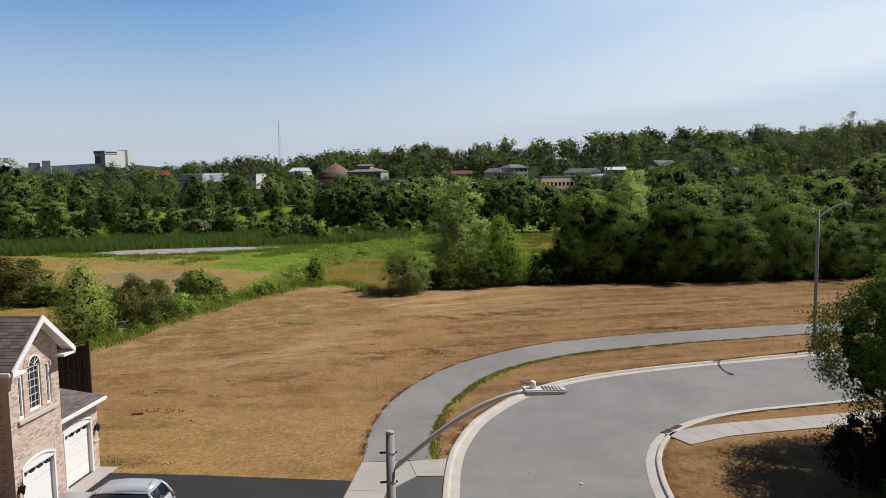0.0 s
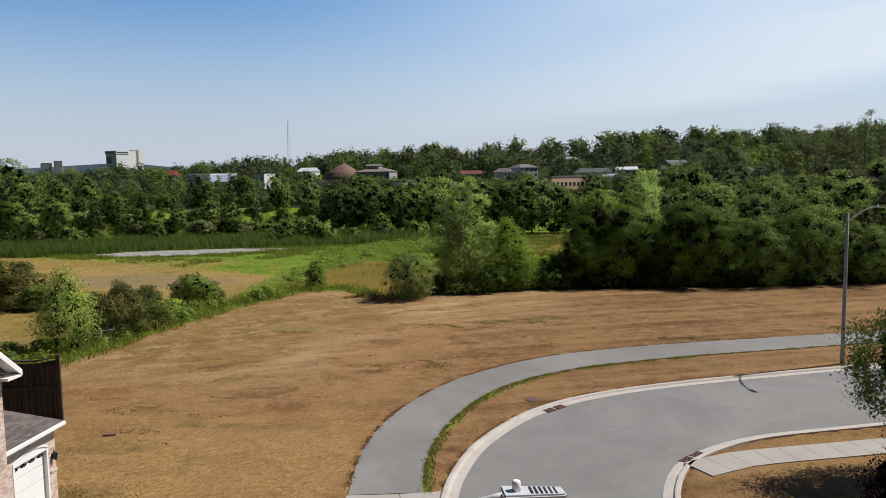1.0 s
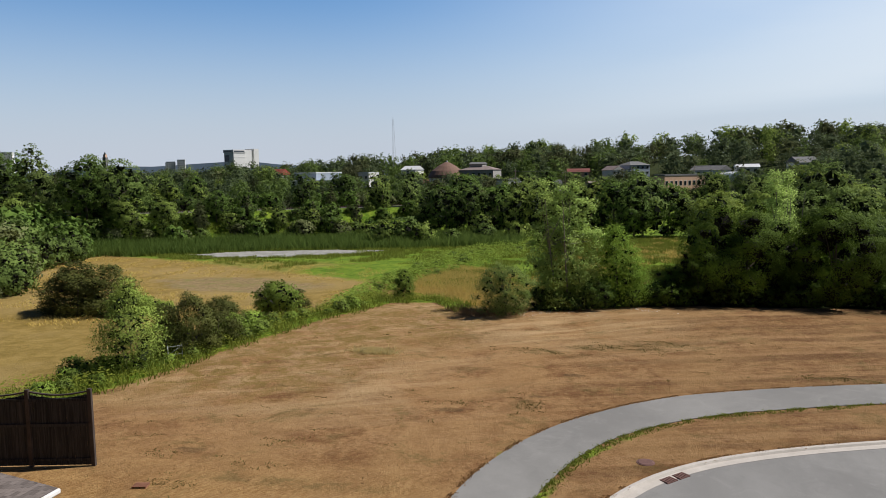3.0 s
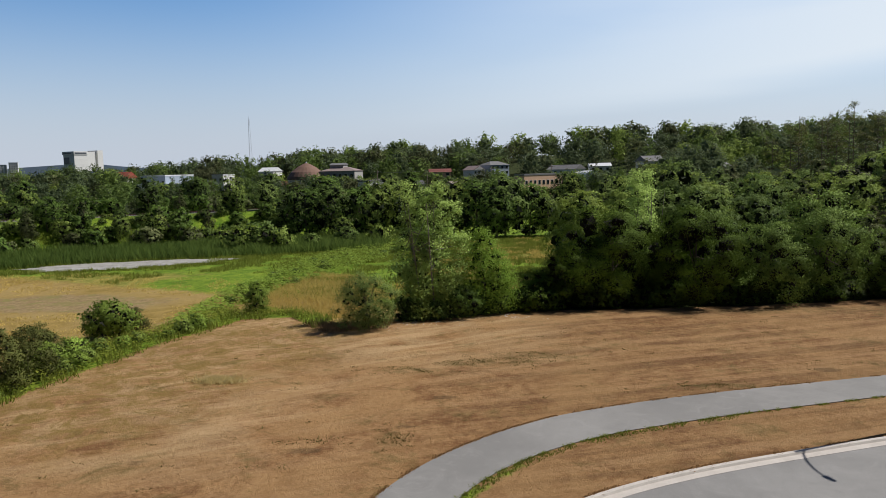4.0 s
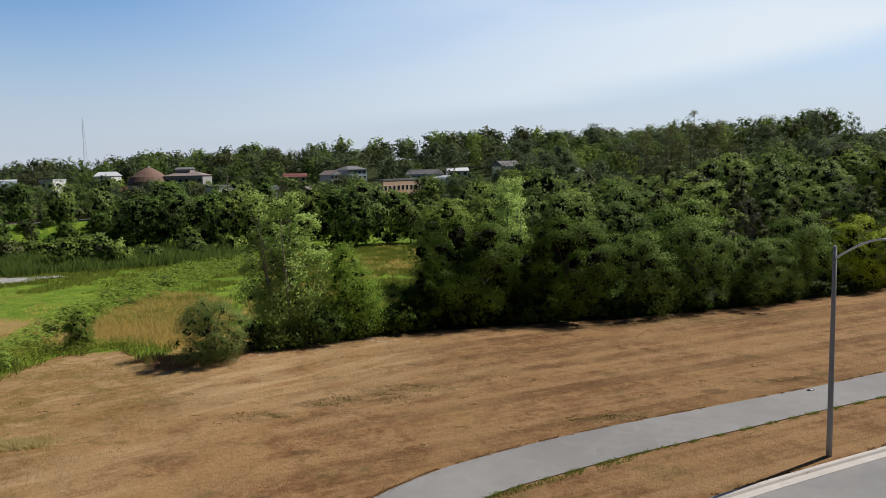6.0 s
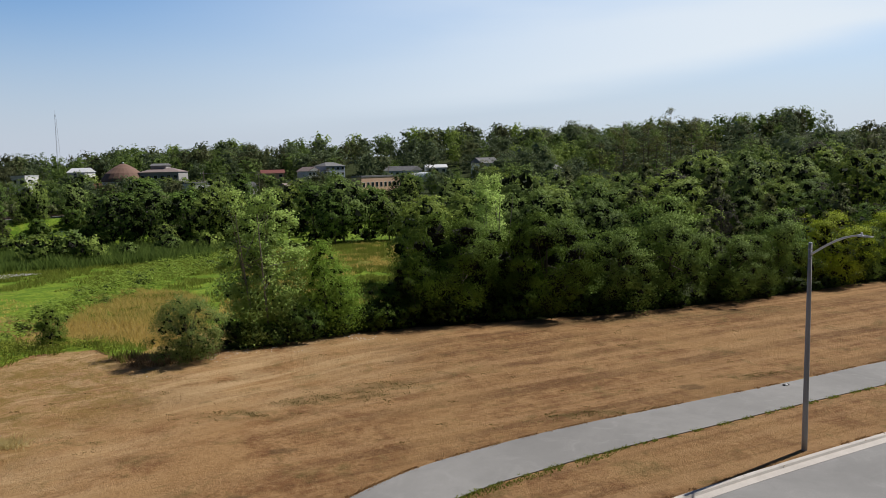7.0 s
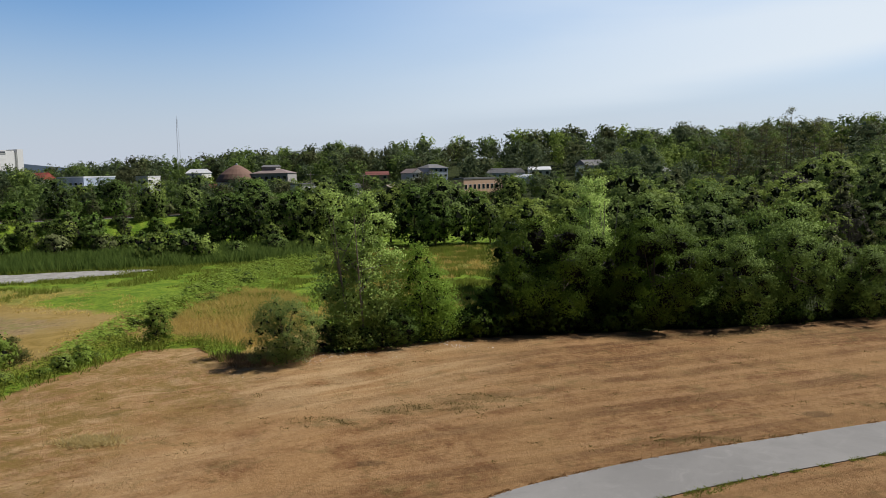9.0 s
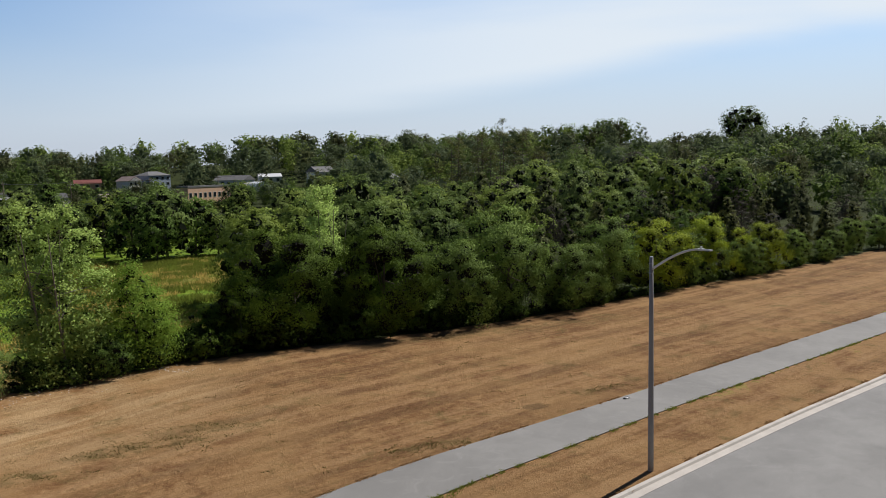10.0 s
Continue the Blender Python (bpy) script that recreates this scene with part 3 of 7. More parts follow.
zone(ground, "bare", 0.85 * smooth((1.25 - ((GX + 52) / 16) ** 2 - ((GY - 97.5 + 0.12 * (GX + 51)) / 7.2) ** 2 + 0.3 * wave(GX, GY, 13, 17)) / 0.9))
zone(ground, "yellow", np.maximum(smooth((129 - GY + 4 * wave(GX, GY, 15, 18)) / 8) * smooth((-38 - GX) / 10) * (1 - 0.9 * smooth(1.6 - ((GX + 41) / 8) ** 2 - ((GY - 114) / 7) ** 2)), smooth(1.5 - ((GX - 8) / 9) ** 2 - ((GY - 145) / 13) ** 2)))
zone(ground, "tawny", smooth((GX + 9) / 16) * (1 - 0.7 * smooth((30 - GY) / 6)))
zone(ground, "fallow", (OUT < 0) * smooth((OUT + 17) / 9) * smooth((GY - 36) / 10) * smooth((-7 - GX) / 8))
# along the row's foot and past the railway, darkened as if tree-shaded
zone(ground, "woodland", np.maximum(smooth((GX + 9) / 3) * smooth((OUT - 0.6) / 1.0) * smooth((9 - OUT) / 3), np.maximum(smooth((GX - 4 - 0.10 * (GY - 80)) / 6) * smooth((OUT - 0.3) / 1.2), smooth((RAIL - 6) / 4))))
zone(ground, "golden", np.maximum(smooth((-3 - GX) / 5) * smooth((37 - GY) / 12), 0.55 * smooth((GX - 8) / 8) * smooth((40 - GY) / 8)) * (OUT < 0))
scorch = np.zeros(GX.shape)
for sx, sy, su, sv in ((-1.9, 50.3, 0.9, 0.5), (22.7, 55.6, 1.0, 0.6), (-8.2, 41.8, 0.9, 0.45), (-16.2, 40.3, 0.6, 0.4), (-3.6, 45.2, 0.7, 0.4), (-19.5, 33.5, 0.9, 0.4), (-14, 70.0, 2.2, 0.9)):
    scorch = np.maximum(scorch, smooth(1.5 - ((GX - sx) / su) ** 2 - ((GY - sy) / sv) ** 2))
zone(ground, "scorch", scorch)
weedy = np.zeros(GX.shape)
for sx, sy, su, sv in ((0.6, 58.5, 4.0, 1.0), (-4.7, 56.4, 2.4, 0.8), (-4.2, 43.5, 0.8, 1.2), (14.8, 52.2, 2.4, 0.6), (4.5, 60.2, 3.2, 0.9), (28.2, 57.1, 1.8, 0.5), (-16.4, 22.0, 1.8, 0.8), (-18.5, 27.0, 3.0, 0.8), (-12.5, 30.5, 5.0, 0.5), (30, 76, 14, 1.6)):
    weedy = np.maximum(weedy, smooth(1.4 - ((GX - sx) / su) ** 2 - ((GY - sy) / sv) ** 2))
zone(ground, "weedy", weedy)
zone(ground, "pale", np.maximum(smooth((-4 - GX) / 14) * smooth((GY - 36) / 8), smooth((14 - GX) / 18) * smooth((GY - 52) / 12)) * (OUT < 0))
tagged(ground, "dry brown mown field falling to a green wetland", "ground", kind="structure")


# ---- paved surfaces ----
def part(name, bm, material, parent=None, label=""):
    """Links a bmesh as one mesh object, under a thing or part if one is given."""
    me = bpy.data.meshes.new(name)
    bm.to_mesh(me)
    bm.free()
    if material:
        me.materials.append(material)
    ob = new(name, me)
    if parent:
        ob.parent = parent
    if label:
        ob["label"] = label
    return ob


def strip(left, right, z, thick=0.3):
    """A paved band between two lines with as many points each, with thickness."""
    bm = bmesh.new()
    rows = []
    for a, b in zip(left, right):
        rows.append([bm.verts.new((a[0], a[1], z)), bm.verts.new((b[0], b[1], z)), bm.verts.new((b[0], b[1], z - thick)), bm.verts.new((a[0], a[1], z - thick))])
    for p, q in zip(rows[:-1], rows[1:]):
        for k in range(4):
            bm.faces.new((p[k], p[(k + 1) % 4], q[(k + 1) % 4], q[k]))
    bm.faces.new(rows[0][::-1])
    bm.faces.new(rows[-1])
    bmesh.ops.recalc_face_normals(bm, faces=bm.faces)
    return bm


def even(line, n):
    """The line again, with n evenly spread points."""
    s = np.r_[0, np.cumsum(np.hypot(*np.diff(line, axis=0).T))]
    t = np.linspace(0, s[-1], n)
    return np.stack([np.interp(t, s, line[:, 0]), np.interp(t, s, line[:, 1])], -1)


def sweep(line, profile):
    """A profile of (aside, height) carried along a plan line; aside counts to the line's right."""
    d = np.gradient(line, axis=0)
    d /= np.linalg.norm(d, axis=1)[:, None]
    nrm = np.stack([d[:, 1], -d[:, 0]], -1)
    bm = bmesh.new()
    rows = [[bm.verts.new((p[0] + n[0] * a, p[1] + n[1] * a, h)) for a, h in profile] for p, n in zip(line, nrm)]
    m = len(profile)
    for p, q in zip(rows[:-1], rows[1:]):
        for k in range(m):
            bm.faces.new((p[k], p[(k + 1) % m], q[(k + 1) % m], q[k]))
    bm.faces.new(rows[0][::-1])
    bm.faces.new(rows[-1])
    bmesh.ops.recalc_face_normals(bm, faces=bm.faces)
    return bm


road = part("road", strip(even(KERB_OUT, 420), even(KERB_IN, 420), -0.10), ROAD)
tagged(road, "smooth grey asphalt residential road curving round a bend", "road", kind="structure")
path = part("path", strip(even(PATH_L, 420), even(PATH_R, 420), 0.025), PATHWAY)
tagged(path, "grey asphalt walking path curving beside the road", "path", kind="structure")
KERB_SHAPE = [(-0.06, -0.4), (-0.06, 0.035), (-0.03, 0.045), (0.10, 0.045), (0.16, 0.03), (0.23, -0.06), (0.62, -0.088), (0.62, -0.4)]
kerb_out = part("kerb", sweep(KERB_OUT, KERB_SHAPE), KERB)
tagged(kerb_out, "pale concrete kerb with gutter along the outer bend", "kerb", kind="structure")
kerb_in = part("kerb", sweep(KERB_IN[::-1], KERB_SHAPE), KERB)
tagged(kerb_in, "pale concrete kerb with gutter along the inner bend", "kerb", kind="structure")


def slab(name, corners, z, thick, material, bevel=0.0):
    bm = bmesh.new()
    top = [bm.verts.new((x, y, z)) for x, y in corners]
    bot = [bm.verts.new((x, y, z - thick)) for x, y in corners]
    n = len(corners)
    bm.faces.new(top)
    bm.faces.new(bot[::-1])
    for k in range(n):
        bm.faces.new((top[k], bot[k], bot[(k + 1) % n], top[(k + 1) % n]))
    bmesh.ops.recalc_face_normals(bm, faces=bm.faces)
    return bm

# ---- plants ----
def quads_mesh(name, co, material):
    """A mesh of loose quads or triangles, from an array of n x k x 3."""
    n, k = co.shape[:2]
    me = bpy.data.meshes.new(name)
    me.vertices.add(n * k)
    me.vertices.foreach_set("co", np.ascontiguousarray(co, np.float32).ravel())
    me.loops.add(n * k)
    me.loops.foreach_set("vertex_index", np.arange(n * k))
    me.polygons.add(n)
    me.polygons.foreach_set("loop_start", np.arange(0, n * k, k))
    me.update()
    me.materials.append(material)
    return me


def unit(v):
    return v / np.maximum(np.linalg.norm(v, axis=-1, keepdims=True), 1e-9)


def leaf_quads(centres, normals, size, rng, long=1.5, jitter=0.2):
    """Pointed leaf clumps: kite-shaped quads round the given centres, facing roughly along normals."""
    n = len(centres)
    nr = unit(normals + rng.normal(0, jitter, (n, 3)))
    t = unit(np.cross(nr, rng.normal(0, 1, (n, 3))))
    b = np.cross(nr, t)
    s = size * rng.uniform(0.55, 1.35, (n, 1))
    droop = nr * s * rng.uniform(-0.25, 0.25, (n, 1))
    return np.stack([centres - b * s * 0.5 + droop, centres + t * s * long * 0.5, centres + b * s * 0.5 + droop, centres - t * s * long * 0.5], 1)


def shaded_mesh(name, co, normals, materials, index=None):
    """Loose leaves that take the soft shading of the bough they grow on."""
    me = quads_mesh(name, co, materials[0])
    for mat in materials[1:]:
        me.materials.append(mat)
    if index is not None:
        me.polygons.foreach_set("material_index", np.asarray(index, np.int32))
    me.polygons.foreach_set("use_smooth", np.ones(len(co), bool))
    me.normals_split_custom_set_from_vertices(np.repeat(normals, co.shape[1], axis=0))
    return me


def foliage(rng, lobes, count, size, sprig=16, loose=0.24, wild=0.45, flat=0.8, lift=0.12, bury=0.78, even_=2.0, long=1.6, reach=(0.72, 1.14), own=0.55, rise=0.35):
    """Leaves in sprigs over the outside of a crown's lobes (x, y, z, radius). Gives the leaves and their soft normals."""
    lobes = np.array(lobes, float)
    w = lobes[:, 3] ** even_
    mid = np.array((*np.average(lobes[:, :2], axis=0, weights=w), np.average(lobes[:, 2], weights=w)))
    n = int(count / sprig * 1.9)
    k = rng.choice(len(lobes), n, p=w / w.sum())
    away_ = unit(lobes[k, :3] - mid + (0, 0, 0.01))
    d = unit(rng.normal(0, 1, (n, 3)) + 0.55 * away_ + (0, 0, rise))
    c = lobes[k, :3] + d * lobes[k, 3:4] * (1, 1, flat) * rng.uniform(*reach, (n, 1))
    # sprigs deep inside a neighbouring lobe would never show
    gap = np.full(n, 9.0)
    for j, (x, y, z, r) in enumerate(lobes):
        q = np.sqrt(((c - (x, y, z)) ** 2).sum(1)) / r
        gap = np.minimum(gap, np.where(k == j, 9, q))
    pick = np.flatnonzero(gap > bury)[: count // sprig]
    k, d, c = k[pick], d[pick], c[pick]
    m = np.repeat(np.arange(len(pick)), sprig)
    r = lobes[k, 3:4][m]
    p = c[m] + rng.normal(0, 1, (len(m), 3)) * r * loose * (1, 1, 0.6)
    p[:, 2] = np.maximum(p[:, 2], 0.04)
    whole = unit(p - mid)
    nrm = unit(own * d[m] + (1.1 - own) * whole + (0, 0, lift) + rng.normal(0, 0.15, p.shape))
    return leaf_quads(p, nrm, size, rng, long, wild), nrm


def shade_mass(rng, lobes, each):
    """The shade inside a crown, as near-black pieces: broad and overlapping in each lobe, that let no light through."""
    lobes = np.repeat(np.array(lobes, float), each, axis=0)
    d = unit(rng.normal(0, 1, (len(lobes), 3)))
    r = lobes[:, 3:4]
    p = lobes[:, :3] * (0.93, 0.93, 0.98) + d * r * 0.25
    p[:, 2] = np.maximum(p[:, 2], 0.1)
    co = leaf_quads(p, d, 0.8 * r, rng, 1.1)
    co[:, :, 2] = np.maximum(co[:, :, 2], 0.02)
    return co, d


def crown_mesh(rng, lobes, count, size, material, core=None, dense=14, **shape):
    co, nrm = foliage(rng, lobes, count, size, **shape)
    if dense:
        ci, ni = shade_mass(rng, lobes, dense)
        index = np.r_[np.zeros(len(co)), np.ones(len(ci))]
        return shaded_mesh("crown", np.concatenate([co, ci])[:, :3], np.concatenate([nrm, ni]), (material, core or CORE_SHADE), index)
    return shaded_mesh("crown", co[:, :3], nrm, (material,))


def limb(bm, a, b, ra, rb, sides=7):
    """A tapered round limb from a to b."""
    a, b = Vector(a), Vector(b)
    q = (b - a).to_track_quat("Z", "Y")
    ring = []
    for p, r in ((a, ra), (b, rb)):
        ring.append([bm.verts.new(p + q @ Vector((r * math.cos(t), r * math.sin(t), 0))) for t in np.arange(sides) * 2 * math.pi / sides])
    for k in range(sides):
        bm.faces.new((ring[0][k], ring[0][(k + 1) % sides], ring[1][(k + 1) % sides], ring[1][k]))
    bm.faces.new(ring[0][::-1])
    bm.faces.new(ring[1])


def dome_lobes(rng, h, w, base, n, widest=0.4, lump=0.15, uneven=0.25):
    """Lobes of an uneven crown, h high, w wide, foliage from base up, widest at that share of its height."""
    out, zc = [], base + (h - base) * widest
    lean, twist = rng.uniform(0, 6.28), rng.uniform(0, 6.28)
    for k in range(n):
        v = -0.92 + 1.9 * (k + rng.uniform(0.2, 0.8)) / n
        v = min(v, 0.98)
        a = 2.4 * k + rng.uniform(-0.4, 0.4)
        r = w * lump * rng.uniform(0.65, 1.35) * (1.08 - 0.15 * max(v, 0))
        bulge = 1 + uneven * (0.6 * math.sin(2 * a + lean) + 0.5 * math.sin(3 * a + twist + 4 * v)) * rng.uniform(0.4, 1.2)
        reach = max(0.05, (w / 2 * bulge - r * 0.8)) * math.sqrt(1 - v * v) ** (0.75 if v < 0 else 1.0)
        up_ = (h - zc - r * 0.6) * v if v > 0 else (zc - base - r * 0.5) * v
        up_ *= rng.uniform(0.85, 1.0) if v > 0 else 1.0
        out.append((reach * math.cos(a), reach * math.sin(a), zc + up_, r))
    for k in range(max(3, n // 4)):
        u = rng.uniform(0.05, 0.75)
        out.append((rng.normal(0, 0.09) * w, rng.normal(0, 0.09) * w, base + (h - base) * u, w * lump * 1.15))
    return out


def column_lobes(rng, h, w, base, n, point=0.6):
    """Lobes of a slim upright crown that narrows to its tip."""
    out = []
    for k in range(n):
        u = (k + rng.uniform(0.1, 0.9)) / n
        half = w / 2 * min(1, 0.55 + 2.2 * u) * (1 - u ** 2) ** point
        a, r = 2.4 * k + rng.uniform(-0.5, 0.5), max(0.15 * w, half * rng.uniform(0.42, 0.62))
        out.append(((half - r * 0.6) * math.cos(a), (half - r * 0.6) * math.sin(a), base + (h - base) * u * 0.97, r))
    return out


def tree(name, label, category, lobes, leaves, size, material, h, trunk_r, rng, trunk_to=0.55, group="", stems=1, bark=None, limbs=9, **crown):
    """A tree or bush: an empty with a trunk (with limbs) and a crown of leaves, at the origin."""
    ob = new(name)
    bm = bmesh.new()
    for s in range(stems):
        lean = Vector((rng.uniform(-0.05, 0.05), rng.uniform(-0.05, 0.05), 0)) * h if stems == 1 else Vector((rng.uniform(-0.16, 0.16), rng.uniform(-0.16, 0.16), 0)) * h
        foot = Vector((0, 0, -0.25)) if stems == 1 else Vector((rng.uniform(-0.08, 0.08) * h, rng.uniform(-0.08, 0.08) * h, -0.25))
        mid = foot + Vector((lean.x * 0.5, lean.y * 0.5, h * trunk_to * 0.55))
        top = foot + Vector((lean.x, lean.y, h * trunk_to * 1.3))
        limb(bm, foot, mid, trunk_r, trunk_r * 0.75)
        limb(bm, mid, top, trunk_r * 0.75, trunk_r * 0.2)
        for b in lobes[:: max(1, len(lobes) // 9)]:
            if limbs and b[2] > mid.z:
                limb(bm, mid.lerp(top, rng.uniform(0, 0.6)), Vector(b[:3]), trunk_r * 0.38, trunk_r * 0.1, 5)
    part("trunk", bm, bark or BARK, ob)
    crown_ob = new("crown", crown_mesh(rng, lobes, leaves, size, material, **crown))
    crown_ob.parent = ob
    return tagged(ob, label, category, group)


def placed(x, y, turn=0.0, scale=1.0, sink=0.05, tall=1.0):
    return pose(x, y, ground_height(x, y) - sink, 0, 0, turn) @ Matrix.Diagonal((scale, scale, scale * tall, 1))


def plant(proto, x, y, turn=0.0, scale=1.0, label="", tall=1.0):
    if proto in woods and y > 172:
        proto = far_trees[woods.index(proto)]
    if proto in bushy and y > 120:
        proto = far_bushes[bushy.index(proto)]
    ob = copy_thing(proto, placed(x, y, turn, scale, tall=tall))
    if label:
        ob["label"] = label
    return ob


def drop_proto(ob):
    for o in (*ob.children_recursive, ob):
        bpy.data.objects.remove(o)


R = np.random.RandomState

# plan place and radius of each plot in the town
PLOTS = [(-203, 420, 12), (-138, 330, 8), (-125, 360, 6), (-101, 360, 6), (-77, 332, 9), (-62, 334, 10), (-38.5, 270, 6), (-20, 350, 7), (-4.5, 345, 6), (5, 352, 8), (17.5, 252, 9), (36, 342, 9), (40.5, 302, 5), (64, 302, 6), (-138, 450, 5)]

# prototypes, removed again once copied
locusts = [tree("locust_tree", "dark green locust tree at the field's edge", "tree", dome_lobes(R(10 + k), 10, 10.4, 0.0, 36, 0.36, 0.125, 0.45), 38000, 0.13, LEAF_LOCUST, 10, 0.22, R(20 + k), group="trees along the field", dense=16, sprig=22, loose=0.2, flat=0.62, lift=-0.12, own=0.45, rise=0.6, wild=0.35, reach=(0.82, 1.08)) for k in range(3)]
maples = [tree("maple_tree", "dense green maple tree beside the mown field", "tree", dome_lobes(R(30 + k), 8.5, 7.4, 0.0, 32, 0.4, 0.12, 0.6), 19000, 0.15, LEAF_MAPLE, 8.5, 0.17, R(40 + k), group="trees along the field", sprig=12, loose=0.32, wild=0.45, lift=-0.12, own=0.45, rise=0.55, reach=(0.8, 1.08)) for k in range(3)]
bushy = [tree("leafy_bush", "dense green bush in the wetland", "bush", dome_lobes(R(50 + k), 3.2, 4.2, 0.0, 18, 0.4, 0.16), 2000, 0.24, (LEAF_BRIGHT, LEAF_MID, LEAF_DARK, LEAF_OLIVE)[k], 3.2, 0.06, R(60 + k), stems=3, dense=8, sprig=10, wild=0.5) for k in range(4)]
WOOD_KINDS = (("green deciduous tree in the woodland", LEAF_DARK, lambda r: dome_lobes(r, 11, 8.8, 0.2, 24, 0.5, 0.16)),
              ("fresh green deciduous tree in the woodland", LEAF_MID, lambda r: dome_lobes(r, 11, 7.6, 0.2, 24, 0.45, 0.155, 0.4)),
              ("dark green tree in the woodland", LEAF_DEEP, lambda r: dome_lobes(r, 11, 8.2, 0.2, 22, 0.55, 0.17)),
              ("olive-green slim tree in the woodland", LEAF_OLIVE, lambda r: column_lobes(r, 11, 5.0, 0.2, 22)),
              ("yellow-green tree in the woodland", LEAF_LIME, lambda r: dome_lobes(r, 11, 8.0, 0.2, 22, 0.5, 0.16, 0.4)),
              ("brown-green conifer in the woodland", LEAF_JUNIPER, lambda r: column_lobes(r, 11, 5.6, 0.1, 26, 0.95)),
              ("grey twiggy half-bare tree in the woodland", LEAF_BARE, lambda r: dome_lobes(r, 10, 6.6, 0.6, 26, 0.5, 0.12, 0.5)),
              ("pale grey-green poplar in the woodland", LEAF_GREY_FAR, lambda r: column_lobes(r, 11.5, 6.2, 0.2, 24, 0.5)))
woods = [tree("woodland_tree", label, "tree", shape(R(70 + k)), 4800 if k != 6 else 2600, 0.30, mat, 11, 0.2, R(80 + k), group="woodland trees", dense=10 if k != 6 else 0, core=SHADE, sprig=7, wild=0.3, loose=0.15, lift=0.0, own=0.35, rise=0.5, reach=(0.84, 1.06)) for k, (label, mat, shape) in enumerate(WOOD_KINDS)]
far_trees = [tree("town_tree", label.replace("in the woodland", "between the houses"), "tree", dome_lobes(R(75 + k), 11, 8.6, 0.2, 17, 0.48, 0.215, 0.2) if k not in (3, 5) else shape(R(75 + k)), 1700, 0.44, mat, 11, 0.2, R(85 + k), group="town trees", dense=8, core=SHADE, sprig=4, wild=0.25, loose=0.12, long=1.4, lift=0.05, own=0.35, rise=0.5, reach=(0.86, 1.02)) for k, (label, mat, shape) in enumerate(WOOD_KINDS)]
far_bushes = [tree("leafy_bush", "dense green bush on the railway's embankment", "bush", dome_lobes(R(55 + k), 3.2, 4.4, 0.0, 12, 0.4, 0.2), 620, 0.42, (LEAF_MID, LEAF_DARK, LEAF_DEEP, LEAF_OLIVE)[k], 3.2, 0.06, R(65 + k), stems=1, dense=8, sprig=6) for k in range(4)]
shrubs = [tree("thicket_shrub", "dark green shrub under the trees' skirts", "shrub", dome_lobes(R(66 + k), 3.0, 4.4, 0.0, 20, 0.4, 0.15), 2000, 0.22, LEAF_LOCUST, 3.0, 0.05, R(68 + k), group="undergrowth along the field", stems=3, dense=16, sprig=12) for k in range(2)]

# the pale poplar clump and its neighbours
pr = R(90)
poplar_lobes = []
for sx, sy, top, wide in ((-1.7, 0.0, 11.6, 0.72), (-0.4, 0.5, 10.6, 0.75), (0.9, -0.1, 11.1, 0.78), (1.9, 0.4, 9.8, 0.72), (-2.5, 0.4, 7.4, 0.8), (0.2, -0.8, 7.6, 0.8), (2.8, 0.2, 7.0, 0.8), (-1.2, -1.0, 4.6, 0.9), (1.6, -1.0, 4.4, 0.9)):
    for z in np.arange(0.6, top, 0.55):
        spread = 0.75 * (1 - z / top) + 0.25
        poplar_lobes.append((sx * (0.6 + 0.4 * z / top) + pr.normal(0, 0.6) * spread, sy + pr.normal(0, 0.6) * spread, z, wide * (0.55 + 0.45 * (1 - z / top)) * pr.uniform(0.6, 1.25)))
poplar = tree("poplar_tree", "pale grey-green poplar tree with an airy crown", "tree", poplar_lobes, 30000, 0.145, LEAF_GREY, 11, 0.09, R(91), trunk_to=0.7, stems=4, dense=2, core=SHADE, sprig=9, loose=0.5, wild=0.85, bury=0.35, even_=1.0, bark=PALE_BARK)
poplar.matrix_world = placed(-4.6, 75.8, 0, 1.0) @ Matrix.Diagonal((1.16, 1.15, 1.1, 1))
tree_beside = tree("ash_tree", "bright green young ash tree beside the poplar", "tree", [*column_lobes(R(92), 8.2, 4.6, 0.0, 30, 0.5), *((x + 1.5, y, z, q) for x, y, z, q in column_lobes(R(93), 6.2, 3.6, 0.0, 20, 0.5))], 18000, 0.15, LEAF_ASH, 8.2, 0.12, R(93), stems=2, dense=6, core=SHADE, sprig=16, loose=0.5, bury=0.6)
tree_beside.matrix_world = placed(0.5, 77.4, 0, 0.95)
under = tree("willow_bush", "dark leafy undergrowth bush below the poplar", "bush", dome_lobes(R(94), 4.4, 5.5, 0.0, 34, 0.4, 0.13), 8000, 0.15, LEAF_DEEP, 4, 0.06, R(95), stems=3, sprig=14)
under.matrix_world = placed(-1.6, 75.4, 0, 0.72)
for x, y, turn, s in ((-6.6, 74.6, 100, 0.75), (-4.0, 74.5, 200, 0.62), (1.6, 76.6, 30, 0.62), (3.9, 78.0, 80, 0.7)):
    plant(under, x, y, turn, s)
olive = tree("olive_bush", "round grey-olive bush on the dry slope", "bush", dome_lobes(R(96), 5.0, 4.5, 0.0, 44, 0.42, 0.115, 0.3), 17000, 0.10, LEAF_GREYOLIVE, 4.6, 0.06, R(97), stems=3, dense=4, core=SHADE, sprig=14, loose=0.38, wild=0.7)
olive.matrix_world = placed(-9.7, 70.2)
sapling = tree("sapling", "small upright green sapling at the slope's foot", "sapling", column_lobes(R(98), 3.3, 2.1, 0.1, 22, 0.4), 4200, 0.12, LEAF_BRIGHT, 2.8, 0.035, R(99), dense=8, sprig=10, wild=0.6)
